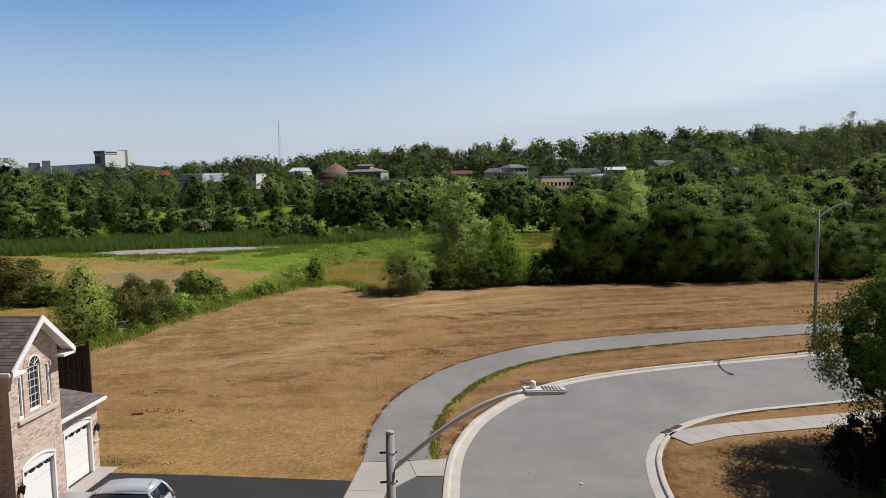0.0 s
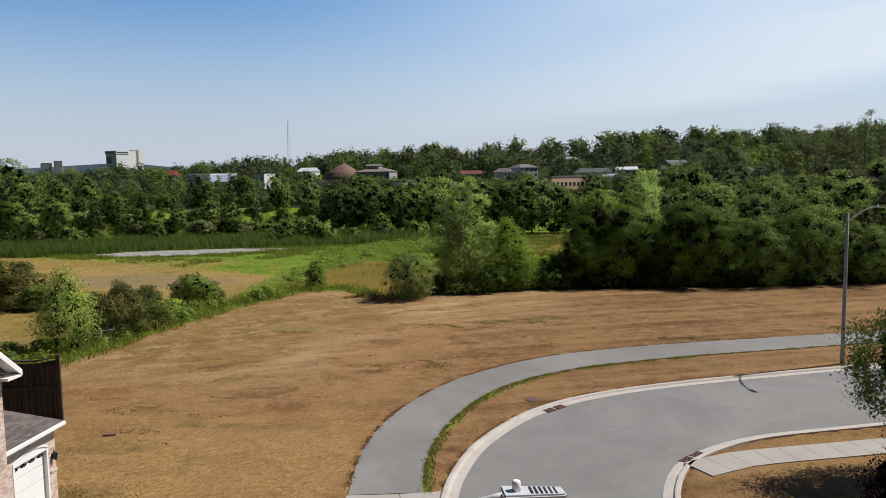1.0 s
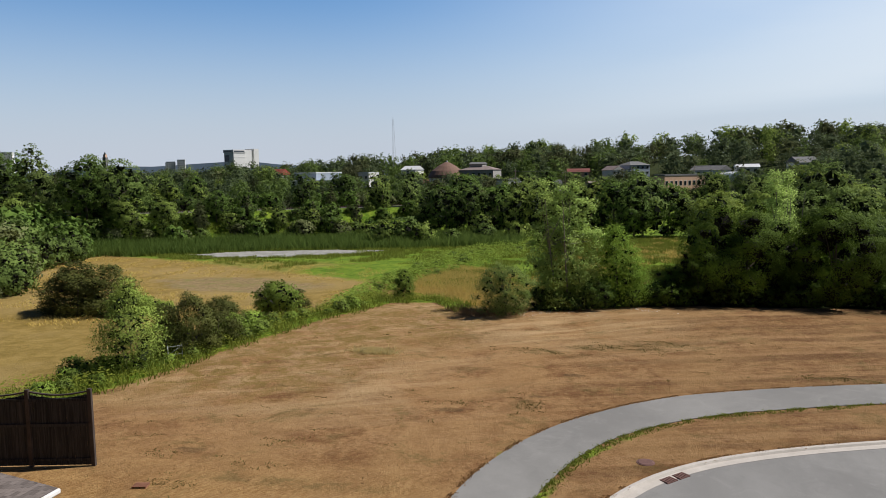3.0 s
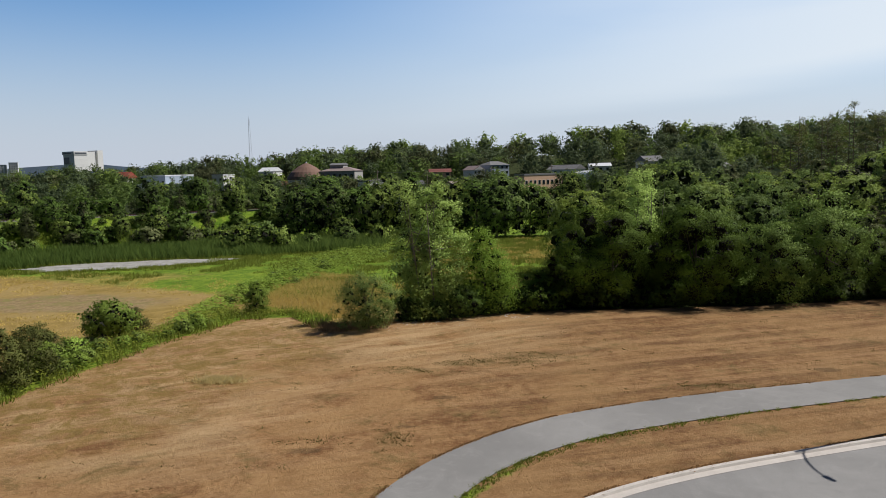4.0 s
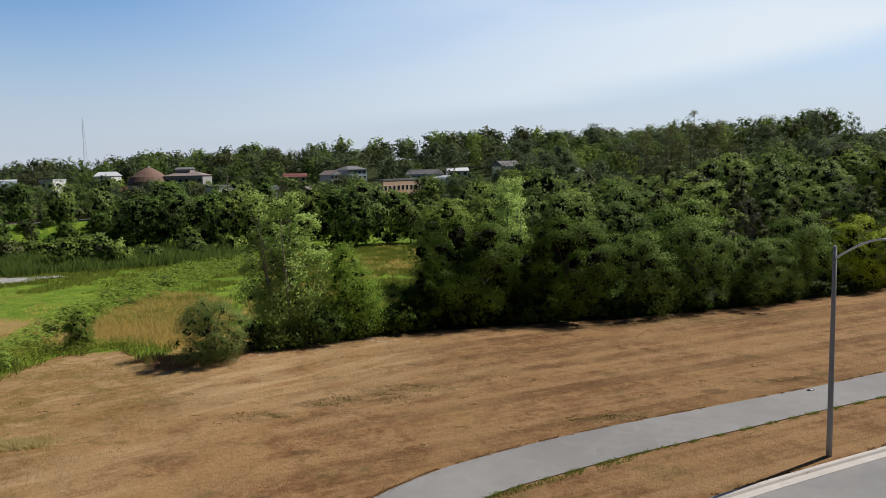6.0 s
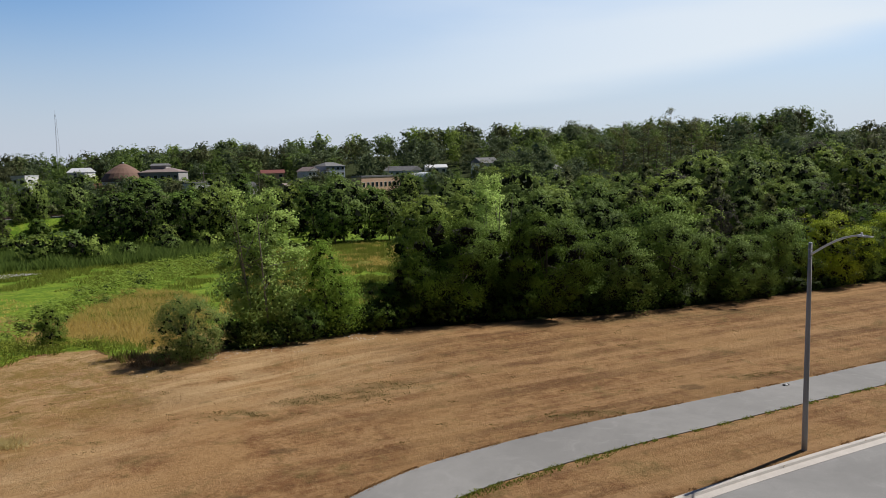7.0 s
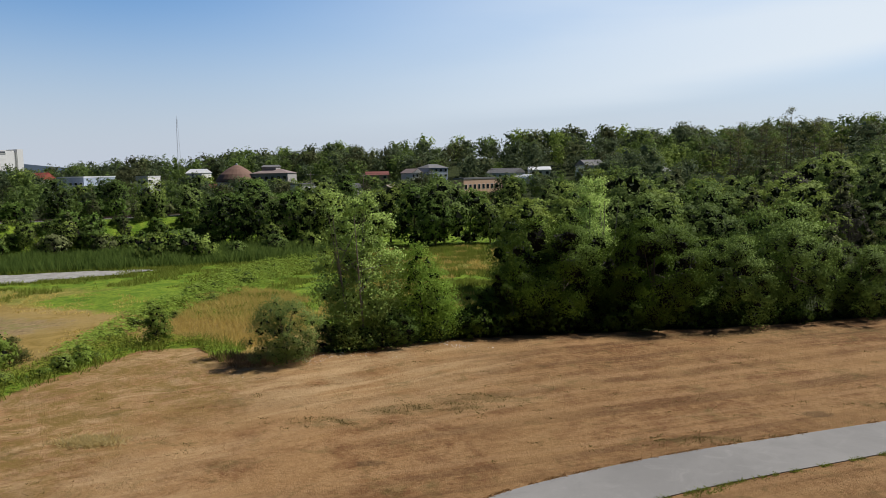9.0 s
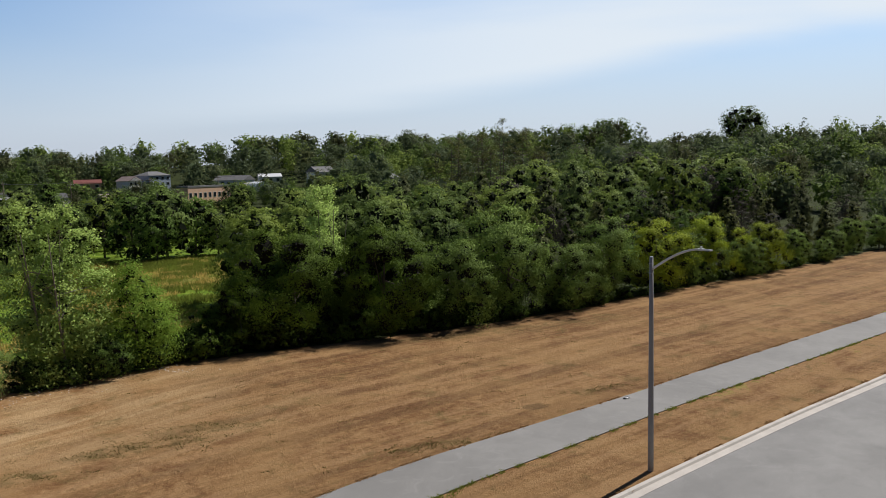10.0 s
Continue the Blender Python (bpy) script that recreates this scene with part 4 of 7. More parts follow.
sapling.matrix_world = placed(-21.9, 78.6)

# the dark row at the field's far edge, and the maples that carry it on
for x, y, k, s, a, tl in ((8.4, 80.4, 0, 0.60, 0, 1.0), (13.2, 82.6, 2, 1.08, 200, 1.02), (21.2, 81.7, 1, 0.98, 80, 1.06), (26.5, 90.5, 0, 0.95, 130, 1.0), (14.5, 87.5, 1, 0.95, 20, 1.0), (6.3, 81.6, 2, 0.43, 140, 1.0), (4.6, 79.4, 1, 0.27, 60, 1.0)):
    plant(locusts[k], x, y, a, s, tall=tl)
for n in range(17):
    r = R(700 + n)
    x = 3.2 + n * 1.9
    y = float(np.interp(x, EDGE_N[:, 0], EDGE_N[:, 1])) + r.uniform(1.6, 3.2)
    plant(shrubs[n % 2], x, y, 61 * n, r.uniform(0.5, 0.95))
for n in range(9):
    plant(shrubs[n % 2], 9 + n * 2.7, 86 + 1.2 * (n % 3), 47 * n, 1.15)
pale = plant(poplar, 17.6, 88.6, 60, 1.0, "pale poplar tree rising behind the dark locust trees", tall=1.14)
for n, (x, s) in enumerate(((28.4, 0.98), (34.2, 1.0), (40.4, 0.86), (43.6, 0.8), (48.4, 1.0), (56.0, 1.04), (61.6, 0.78), (67.2, 0.9), (72, 0.62), (77.6, 0.8), (85.4, 0.55), (90.5, 0.42), (95, 0.5), (102, 0.6), (110, 0.7))):
    y = float(np.interp(x, EDGE_N[:, 0], EDGE_N[:, 1])) + 3.4 * s + 0.8 * math.sin(n * 2.1)
    ob = plant(maples[n % 3], x, y, 97 * n, s, tall=(1.0, 1.06, 0.95)[n % 3])
    if n in (5, 7, 9):
        crown_ob = [c for c in ob.children if c.name.startswith("crown")][0]
        crown_ob.data = crown_ob.data.copy()
        crown_ob.data.materials[0] = LEAF_YELLOW
        ob["label"] = "yellow-green maple tree beside the mown field"
for n in range(26):
    x = 26 + n * 2.6
    y = float(np.interp(x, EDGE_N[:, 0], EDGE_N[:, 1])) + 1.5 + 0.5 * math.sin(n * 1.7)
    plant(shrubs[n % 2], x, y, 77 * n, 0.42 + 0.1 * math.sin(n * 2.9), tall=0.9)
plant(maples[1], 37.4, 91, 20, 1.38, "tall dark maple tree rising behind the row")

# junipers and shrubs along the western edge and in the old meadow
def juniper_lobes(rng, h, w, n=26):
    out = []
    for k in range(n):
        u = rng.uniform(0, 1)
        a, r = rng.uniform(0, 6.28), w / 2 * (1 - u * u * 0.72) * rng.uniform(0.35, 0.95)
        out.append((r * math.cos(a), r * math.sin(a), 0.15 + (h - 0.5) * u, w * 0.13 * (1.1 - 0.5 * u)))
    return out


junipers = [tree("juniper", "brown-green juniper bush at the field's edge", "bush", juniper_lobes(R(110 + k), 4.4, 3.6, 44), 9000, 0.115, LEAF_JUNIPER, 4.2, 0.08, R(120 + k), group="junipers", limbs=0, dense=3, sprig=12, loose=0.5, flat=1.2, lift=0.1, wild=0.6) for k in range(2)]
for x, y, s, a, tl in ((-30.9, 51.9, 0.95, 0, 1.22), (-33.4, 52.2, 0.85, 40, 1.15), (-30.6, 55.0, 0.85, 141, 1.15), (-31.6, 58.2, 0.85, 200, 1.0), (-33.4, 62, 0.7, 31, 0.9), (-34.4, 78.4, 0.75, 77, 0.85), (-59.6, 74.2, 1.9, 60, 0.78), (-56.2, 75.4, 1.75, 211, 0.8), (-62.6, 75.6, 1.6, 20, 0.7), (-97, 103, 2.1, 141, 0.9), (-92, 96, 1.9, 98, 0.75)):
    plant(junipers[int(a) % 2], x, y, a, s * 1.12, tall=tl * 0.85)
birch_shrub = tree("leafy_shrub", "green leafy shrub with glossy pale leaves", "shrub", column_lobes(R(131), 6.9, 4.3, 0.0, 44, 0.55), 13000, 0.125, LEAF_GLOSSY, 6, 0.05, R(132), stems=3, dense=5, core=SHADE, sprig=10, loose=0.42, wild=0.85)
birch_shrub.matrix_world = placed(-32.7, 46.9, 0, 0.92)
for x, y, s, k, a in ((-35.6, 76.0, 1.2, 0, 10), (-36.6, 77.0, 0.9, 0, 60), (-37, 46.5, 0.5, 0, 50), (-35.6, 44, 0.36, 0, 90), (-34, 45.0, 0.3, 0, 15), (-53.4, 74.4, 1.0, 0, 190), (-51.6, 75.2, 0.75, 0, 40), (-49.6, 76.0, 0.5, 0, 130), (-35.4, 55.5, 0.8, 0, 30), (-31.0, 57.6, 0.72, 0, 200), (-31.2, 61.6, 0.6, 0, 240), (-30.6, 64, 0.3, 0, 10),
                      (-81.9, 87.1, 2.0, 2, 44), (-78.6, 84.4, 1.35, 2, 0), (-84, 90, 1.7, 3, 140), (-76.5, 78, 0.9, 3, 200), (-88, 94, 2.2, 2, 30), (-101, 104, 2.6, 3, 77), (-106, 110, 2.8, 2, 12), (-110, 118, 2.7, 2, 130), (-96, 110, 1.9, 2, 200), (-116, 124, 3.0, 2, 260), (-120, 132, 3.1, 2, 30), (-111, 133, 2.3, 2, 111), (-104, 126, 2.0, 2, 61), (-98, 119, 1.6, 2, 33)):
    plant(bushy[k], x, y, a, s)

r = R(16)
for n in range(56):
    y = 82 + 88 * (n + r.uniform(0, 1)) / 56
    x = float(np.interp(y, (79, 92, 106, 124, 142, 160, 172), (-29, -31, -30.5, -27, -24, -19, -14))) + r.normal(0, 1) * (0.9 + 0.035 * (y - 80))
    plant(bushy[n % 2], x, y, 77 * n, r.uniform(0.22, 0.4), "low leafy weed clump beside the ditch", tall=0.75)
r = R(15)
for n in range(26):
    y = 36 + n * 1.6
    x = float(np.interp(y, EDGE_W[:, 0], EDGE_W[:, 1])) - r.uniform(1.2, 5.5)
    plant(bushy[n % 2], x, y, 77 * n, r.uniform(0.22, 0.5))

# wetland bushes, the railway's hedge and the round trees behind the wetland
for n in range(84):
    r = R(200 + n)
    x = -128 + n * 1.6 + r.uniform(-1.5, 1.5)
    y = 182 + 0.55 * (x + 100) - 22 + r.uniform(-8, 9)
    plant(bushy[(1, 2, 0, 2, 3)[n % 5]], x, y, r.uniform(0, 360), r.uniform(0.7, 1.5))
for n in range(110):
    r = R(900 + n)
    x = -132 + n * 1.1 + r.uniform(-1.5, 1.5)
    y = 182 + 0.55 * (x + 100) - 1.14 * r.uniform(7, 16)
    plant(bushy[n % 2], x, y, 83 * n, r.uniform(0.3, 0.75) if x < -30 else r.uniform(0.5, 1.0))
for x, y, s, k in ((-49.5, 158, 1.75, 0), (-46, 159, 1.95, 1), (-42, 159, 1.5, 0), (-36, 163, 1.0, 1), (-30, 168, 1.3, 1), (-22, 168, 1.3, 0), (-16, 169, 1.1, 1), (-10, 170, 0.9, 0)):
    plant(bushy[k], x, y, 40 * x, s)
WOOD_SPOTS = [(-134, 151, 1.55, 7), (-122, 154, 1.5, 2), (-116, 158, 1.45, 0), (-110, 153, 1.0, 1), (-104, 158, 0.9, 1), (-128, 164, 1.4, 0), (-98, 163, 0.7, 3), (-86, 196, 0.95, 0), (-76, 192, 0.6, 3), (-64, 195, 0.9, 1), (-57, 202, 0.75, 7), (-50, 206, 0.7, 3),
              (-47, 188, 1.05, 0), (-42, 183, 1.2, 2), (-36, 184, 1.25, 0), (-30, 186, 1.15, 2), (-25, 184, 1.05, 1), (-19, 184, 1.0, 4), (-41, 198, 1.1, 2), (-13, 182, 1.05, 0), (-22, 190, 1.25, 1), (-32, 176, 0.55, 1),
              (-1, 178, 1.25, 2), (5, 177, 1.4, 0), (10.5, 180, 1.15, 2), (15, 178, 0.95, 1), (-7, 186, 1.2, 4), (20, 176, 0.8, 3), (3, 172, 0.9, 2),
              (-146, 150, 1.5, 0), (-142, 140, 1.3, 1), (-138, 128, 1.2, 2), (-130, 140, 1.15, 1), (-150, 160, 1.5, 2), (-120, 165, 1.1, 2)]
for n, (x, y, s, k) in enumerate(WOOD_SPOTS):
    plant(woods[k], x, y, 71 * n, s)
r = R(9)
for n in range(90):
    x = -185 + n * 2.2 + r.uniform(-1.5, 1.5)
    y = 182 + 0.55 * (x + 100) + r.uniform(8, 16) * 1.14
    plant(bushy[(1, 2, 3, 2)[n % 4]], x, y, 31 * n, r.uniform(0.8, 1.5))
r = R(8)
for n in range(74):
    x = r.uniform(-190, 8)
    off = r.uniform(12, 48)
    y = 182 + 0.55 * (x + 100) + off * 1.14
    low = any((x - px * y / py) ** 2 < (0.75 * pr) ** 2 for px, py, pr in PLOTS)
    plant(woods[(0, 1, 2, 7, 3, 0, 4, 2)[n % 8]], x, y, 37 * n, r.uniform(0.3, 0.42) if low else r.uniform(0.6, 0.95))
for n in range(13):
    x = r.uniform(-165, -28)
    y = 182 + 0.55 * (x + 100) - r.uniform(8, 26)
    plant(woods[(0, 1, 3, 2)[n % 4]], x, y, 37 * n, r.uniform(0.4, 0.78))
for n in range(11):
    plant(woods[(0, 1, 2, 0)[n % 4]], 10.5 + n * 1.75, 236 + 3.5 * (n % 3), 51 * n, 0.34 if n < 8 else 0.75)
for n in range(40):
    x = r.uniform(-32, 48)
    y = r.uniform(196, 236)
    plant(woods[(0, 1, 2, 3, 7)[n % 5]], x, y, 37 * n, r.uniform(0.6, 0.85) * (1 - 0.004 * (y - 196)))
for n, (x, y) in enumerate(((61.5, 291), (64.5, 290), (67, 293), (59, 294))):
    plant(woods[n % 3], x, y, 51 * n, 0.7)
# the wood behind the row: scrub and brown conifers first, taller green trees further up
spots = []
r = R(5)
while len(spots) < 190:
    x, y = r.uniform(6, 140), r.uniform(88, 200)
    d = y - np.interp(x, EDGE_N[:, 0], EDGE_N[:, 1])
    if d < 8 or (x < 8 + 0.17 * (y - 80)) or (x < 24 and y > 160) or x > 1.3 * y:
        continue
    if all((x - a) ** 2 + (y - b) ** 2 > 4.6 ** 2 for a, b in spots):
        spots.append((x, y))
for n, (x, y) in enumerate(spots):
    d = y - np.interp(x, EDGE_N[:, 0], EDGE_N[:, 1])
    if d < 38 and x > 42:
        kind, s = (5, 6, 5, 5, 3, 2, 5, 6)[n % 8], r.uniform(0.42, 0.85)
    elif d < 30:
        kind, s = (1, 6, 3, 0, 7, 6)[n % 6], r.uniform(0.45, 0.85)
    else:
        kind, s = (0, 1, 7, 2, 1, 4, 0, 3, 6, 1)[n % 10], r.uniform(0.6, 1.3)
    plant(woods[kind], x, y, 53 * n, s, tall=r.uniform(0.85, 1.15))


# the far woods on the hill and round the town: one mass
def far_woods():
    rng = R(77)
    proto = []
    for leaves, size in ((700, 0.50), (300, 0.9)):
        for k in range(9):
            b = dome_lobes(R(300 + k), 12, 10 + 0.5 * (k % 3), 0.3, 15, 0.5, 0.235, 0.18) if k < 8 else column_lobes(R(300 + k), 12.5, 6.4, 0.2, 14, 0.6)
            co, nrm = foliage(R(310 + k), b, leaves, size, sprig=3, wild=0.3, loose=0.1, long=1.3, reach=(0.88, 1.0))
            ci, ni = shade_mass(R(320 + k), b, 6)
            proto.append((np.concatenate([co, ci])[:, :3], np.concatenate([nrm, ni])))
    parts_, turned, tones = [], [], []
    for zone_n, (x0, x1, y0, y1, count, lo, hi) in enumerate(((40, 330, 190, 330, 330, 0.55, 1.15), (-60, 260, 345, 500, 330, 0.78, 1.36), (-330, -40, 345, 500, 280, 0.84, 1.27), (-400, -40, 215, 345, 150, 0.45, 0.78), (-900, -150, 300, 900, 360, 0.7, 1.15), (130, 330, 110, 230, 230, 0.6, 1.05), (-60, 500, 500, 700, 90, 0.8, 1.0), (-70, 45, 200, 330, 110, 0.42, 0.74))):
        for _ in range(count):
            x, y = rng.uniform(x0, x1), rng.uniform(y0, y1)
            if clear_of_woods(x, y) or not -1.15 * y - 40 < x < 1.3 * y + 20:
                continue
            s, a = rng.uniform(lo, hi), rng.uniform(0, 6.28)
            co, nrm = proto[rng.randint(9) + (9 if y > 440 else 0)]
            rot = np.array([[math.cos(a), -math.sin(a), 0], [math.sin(a), math.cos(a), 0], [0, 0, 1]])
            parts_.append(co * (s, s, s * rng.uniform(0.85, 1.15)) @ rot.T + (x, y, ground_height(x, y)))
            turned.append(nrm @ rot.T)
            tones += [rng.choice(5, p=(0.42, 0.30, 0.14, 0.09, 0.05))] * len(co)
    return np.concatenate(parts_), np.concatenate(turned), tones


def clear_of_woods(x, y):
    """The railway's strip and the buildings' plots stay open."""
    if -12 < rail_off(x, y) < 12 and x < 0:
        return True
    return any((x - px) ** 2 + (y - py) ** 2 < pr * pr or (abs(x - px * y / py) < pr * 0.7 and 0.9 * py < y < py) for px, py, pr in PLOTS)


woods_co, woods_nrm, woods_tone = far_woods()
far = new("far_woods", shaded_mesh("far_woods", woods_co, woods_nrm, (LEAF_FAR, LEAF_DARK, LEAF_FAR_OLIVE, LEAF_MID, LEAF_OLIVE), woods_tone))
tagged(far, "dark green woods covering the hill behind the town", "woods", kind="stuff")

garden = [tree("garden_tree", "rounded green tree in the town's gardens", "tree", dome_lobes(R(140 + k), 5.6, 5.2, 0.0, 14, 0.45, 0.19), 700, 0.46, (LEAF_DARK, LEAF_MID, LEAF_FAR)[k], 5.6, 0.12, R(150 + k), group="town trees", dense=8, core=SHADE, sprig=4, wild=0.35, loose=0.16, reach=(0.8, 1.05)) for k in range(3)]
for proto in (*locusts, *shrubs, *maples, *bushy, *far_bushes, *woods, *far_trees, *junipers):
    drop_proto(proto)


# ---- grasses ----
def blades(rng, xy, high, wide, lean=0.25):
    """Upright tapering blades standing on the ground at the plan places."""
    n = len(xy)
    z = land(xy[:, 0], xy[:, 1])
    foot = np.c_[xy, z - 0.05]
    a = rng.uniform(0, 6.28, n)
    side = np.c_[np.cos(a), np.sin(a), np.zeros(n)]
    h = high * rng.uniform(0.6, 1.2, (n, 1))
    tip = foot + np.c_[rng.normal(0, lean, (n, 2)) * h, h]
    w = wide * rng.uniform(0.6, 1.3, (n, 1))
    return np.stack([foot - side * w, foot + side * w, tip + side * w * 0.35, tip - side * w * 0.35], 1)


def scatter(rng, n, x0, x1, y0, y1, keep):
    xy = np.c_[rng.uniform(x0, x1, n), rng.uniform(y0, y1, n)]
    return xy[keep(xy[:, 0], xy[:, 1])]


rng = R(41)
reed_xy = scatter(rng, 90000, -125, -20, 118, 190, lambda x, y: (pond_off(x, y) > 1.15) & (y > 138 + 0.36 * (x + 70) + 2 * wave(x, y, 7, 16)) & (rail_off(x, y) < -20) & (y < 170 + 0.4 * (x + 66) + 6 * wave(x, y, 22, 12)))
tagged(new("reeds", quads_mesh("reeds", blades(rng, reed_xy, 1.75 + 0.6 * wave(reed_xy[:, :1], reed_xy[:, 1:], 9, 6), 0.075, 0.34), REED)), "tall green reeds behind the pond", "reeds", kind="stuff")
rim_xy = scatter(rng, 42000, -92, -38, 122, 152, lambda x, y: (pond_off(x, y) > 0.80) & (pond_off(x, y) < 1.9) & (wave(x, y, 4, 21) + 0.8 * wave(x, y, 1.7, 23) > 0.5 - 0.55 * pond_off(x, y)))
tagged(new("pond_rim_grass", quads_mesh("pond_rim_grass", blades(rng, rim_xy, 0.5, 0.05, 0.4), SEDGE)), "ragged green grass round the dried pond", "grass", kind="stuff")
sedge_xy = scatter(rng, 120000, -100, 16, 96, 176, lambda x, y: (out_of_field(x, y) > 8) & (pond_off(x, y) > 1.3) & (rail_off(x, y) < -14) & (y > 112 - 0.45 * (x + 50)) & (wave(x, y, 11, 24) + 0.7 * wave(x, y, 4, 25) + 0.5 * smooth((y - 124) / 20) > 0.12 + 1.2 * smooth(1.8 - ((x + 42) / 10) ** 2 - ((y - 114) / 8) ** 2)))
tagged(new("sedge_grass", quads_mesh("sedge_grass", blades(rng, sedge_xy, 0.55 + 0.3 * wave(sedge_xy[:, :1], sedge_xy[:, 1:], 13, 26), 0.06, 0.5), SEDGE)), "rough green sedge in drifts over the wetland", "grass", kind="stuff")
dock_xy = scatter(rng, 7000, -18, -4, 66, 80, lambda x, y: (out_of_field(x, y) > -0.6) & (((x + 11.6) / 3.6) ** 2 + ((y - 72.0) / 3) ** 2 + 0.8 * wave(x, y, 5, 31) < 1))
tagged(new("dock_stems", quads_mesh("dock_stems", blades(rng, dock_xy, 0.5, 0.03, 0.55), RUSSET)), "russet dry dock stems on the slope's foot", "weeds", kind="stuff")
# lush weeds follow the ditch from the sapling to the railway
DITCH = spline([(-29, 79), (-31, 92), (-30.5, 106), (-27, 124), (-24, 142), (-19, 160), (-14, 172)])


def ditch_off(x, y):
    """Distance from the ditch as a share of the weeds' reach there."""
    return away(DITCH[::4], x, y) / np.interp(y, (78, 95, 112, 135, 160), (2.2, 2.6, 4.2, 7.5, 8.5))


weed_xy = scatter(rng, 60000, -46, 4, 74, 176, lambda x, y: (out_of_field(x, y) > 1.5) & (ditch_off(x, y) + 0.35 * wave(x, y, 6, 4) + 0.25 * wave(x, y, 2.5, 14) < 0.95))
weed_z = land(weed_xy[:, 0], weed_xy[:, 1])
weed_h = (0.55 + 0.45 * wave(weed_xy[:, 0], weed_xy[:, 1], 3.5, 19)) * (1.15 - 0.5 * ditch_off(weed_xy[:, 0], weed_xy[:, 1]))
weeds = leaf_quads(np.c_[weed_xy, weed_z + 0.1 + rng.uniform(0.3, 1.5, len(weed_xy)) * np.maximum(weed_h, 0.15)], np.tile((0, 0, 1.0), (len(weed_xy), 1)), 0.30, rng, 1.2)
tagged(new("wetland_weeds", quads_mesh("wetland_weeds", weeds, WEED)), "lush broad-leaved green weeds along the ditch", "weeds", kind="stuff")
bank_xy = scatter(rng, 52000, -42, -16, 34, 98, lambda x, y: (out_of_field(x, y) > 0.3 + 0.5 * wave(x, y, 5, 35)) & (out_of_field(x, y) < 6.5 + 1.5 * wave(x, y, 9, 36)) & (y < 80 - 0.9 * (x + 20)) & (wave(x, y, 4, 37) > -0.35))
bank_z = land(bank_xy[:, 0], bank_xy[:, 1])
bank = leaf_quads(np.c_[bank_xy, bank_z + rng.uniform(0.05, 0.95, len(bank_xy)) * (0.8 + 0.9 * wave(bank_xy[:, 0], bank_xy[:, 1], 4, 9)) * smooth(out_of_field(bank_xy[:, 0], bank_xy[:, 1]) / 1.5)], np.tile((0, 0, 1.0), (len(bank_xy), 1)), 0.15, rng, 1.6)
tagged(new("hedge_weeds", quads_mesh("hedge_weeds", bank, BRAMBLE)), "green weeds and brambles along the field's edge", "weeds", kind="stuff")
fringe_xy = scatter(rng, 30000, -44, -14, 34, 96, lambda x, y: (out_of_field(x, y) > -0.5 + 0.5 * wave(x, y, 5, 45)) & (out_of_field(x, y) < 9) & (y < 84 - 0.9 * (x + 20)) & (wave(x, y, 5, 47) > -0.2))
tagged(new("hedge_grass", quads_mesh("hedge_grass", blades(rng, fringe_xy, 0.6, 0.04, 0.4), SEDGE)), "rank green grass between the hedge's bushes", "grass", kind="stuff")
straw_xy = scatter(rng, 52000, -36, -4, 72, 126, lambda x, y: (out_of_field(x, y) > 1.0) & (((x + 20 + 0.13 * (y - 100)) / 7.6) ** 2 + ((y - 99) / 20) ** 2 + 0.5 * wave(x, y, 7, 2) < 1))
tagged(new("tall_dry_grass", quads_mesh("tall_dry_grass", blades(rng, straw_xy, 0.62, 0.035, 0.55), STRAW)), "tall yellow dry grass beyond the slope", "grass", kind="stuff")
old_xy = scatter(rng, 40000, -100, -34, 66, 126, lambda x, y: (out_of_field(x, y) > 7) & (y < 120 - 0.3 * (x + 50)) & (((x + 51) / 19) ** 2 + ((y - 97.5) / 8) ** 2 > 0.8) & (wave(x, y, 8, 52) + 0.6 * wave(x, y, 3, 53) > 0.05))
tagged(new("old_meadow_grass", quads_mesh("old_meadow_grass", blades(rng, old_xy, 0.27, 0.04, 0.7), STRAW)), "dry golden grass of the old meadow", "grass", kind="stuff")
gap_xy = scatter(R(58), 60000, -12, 30, 96, 172, lambda x, y: (x < 9 + 0.2 * (y - 80)) & (out_of_field(x, y) > 6) & (wave(x, y, 9, 55) + 0.7 * wave(x, y, 3.5, 56) > 0.0))
dry_gap = wave(gap_xy[:, 0], gap_xy[:, 1], 17, 57) + 0.5 * wave(gap_xy[:, 0], gap_xy[:, 1], 6, 59) > 0.05
tagged(new("rough_meadow_grass", quads_mesh("rough_meadow_grass", blades(R(60), gap_xy[dry_gap], 0.6, 0.06, 0.5), STRAW)), "dry yellow grass in drifts over the wetland", "grass", kind="stuff")
tagged(new("rough_green_grass", quads_mesh("rough_green_grass", blades(R(61), gap_xy[~dry_gap], 0.7, 0.06, 0.5), SEDGE)), "rank green grass in drifts over the wetland", "grass", kind="stuff")
tuft_xy = rng.normal(0, 1, (2200, 2)) * (0.75, 0.36) + (-16.9, 54.2)
tagged(new("grass_tuft", quads_mesh("grass_tuft", blades(rng, tuft_xy, 0.30, 0.022, 0.8), TUFT)), "unmown olive grass tuft in the dry field", "grass", kind="stuff")
s = even(PATH_R, 5200)[:640]
s = s[(wave(s[:, 0], s[:, 1], 3.5, 63) > -0.3)]
edge_xy = np.repeat(s, 3, axis=0)
edge_xy = edge_xy + rng.normal(0, 0.16, edge_xy.shape) + (0.24, -0.27)
edge_xy = edge_xy[~inside(PATH_AREA[::3], edge_xy[:, 0], edge_xy[:, 1])]
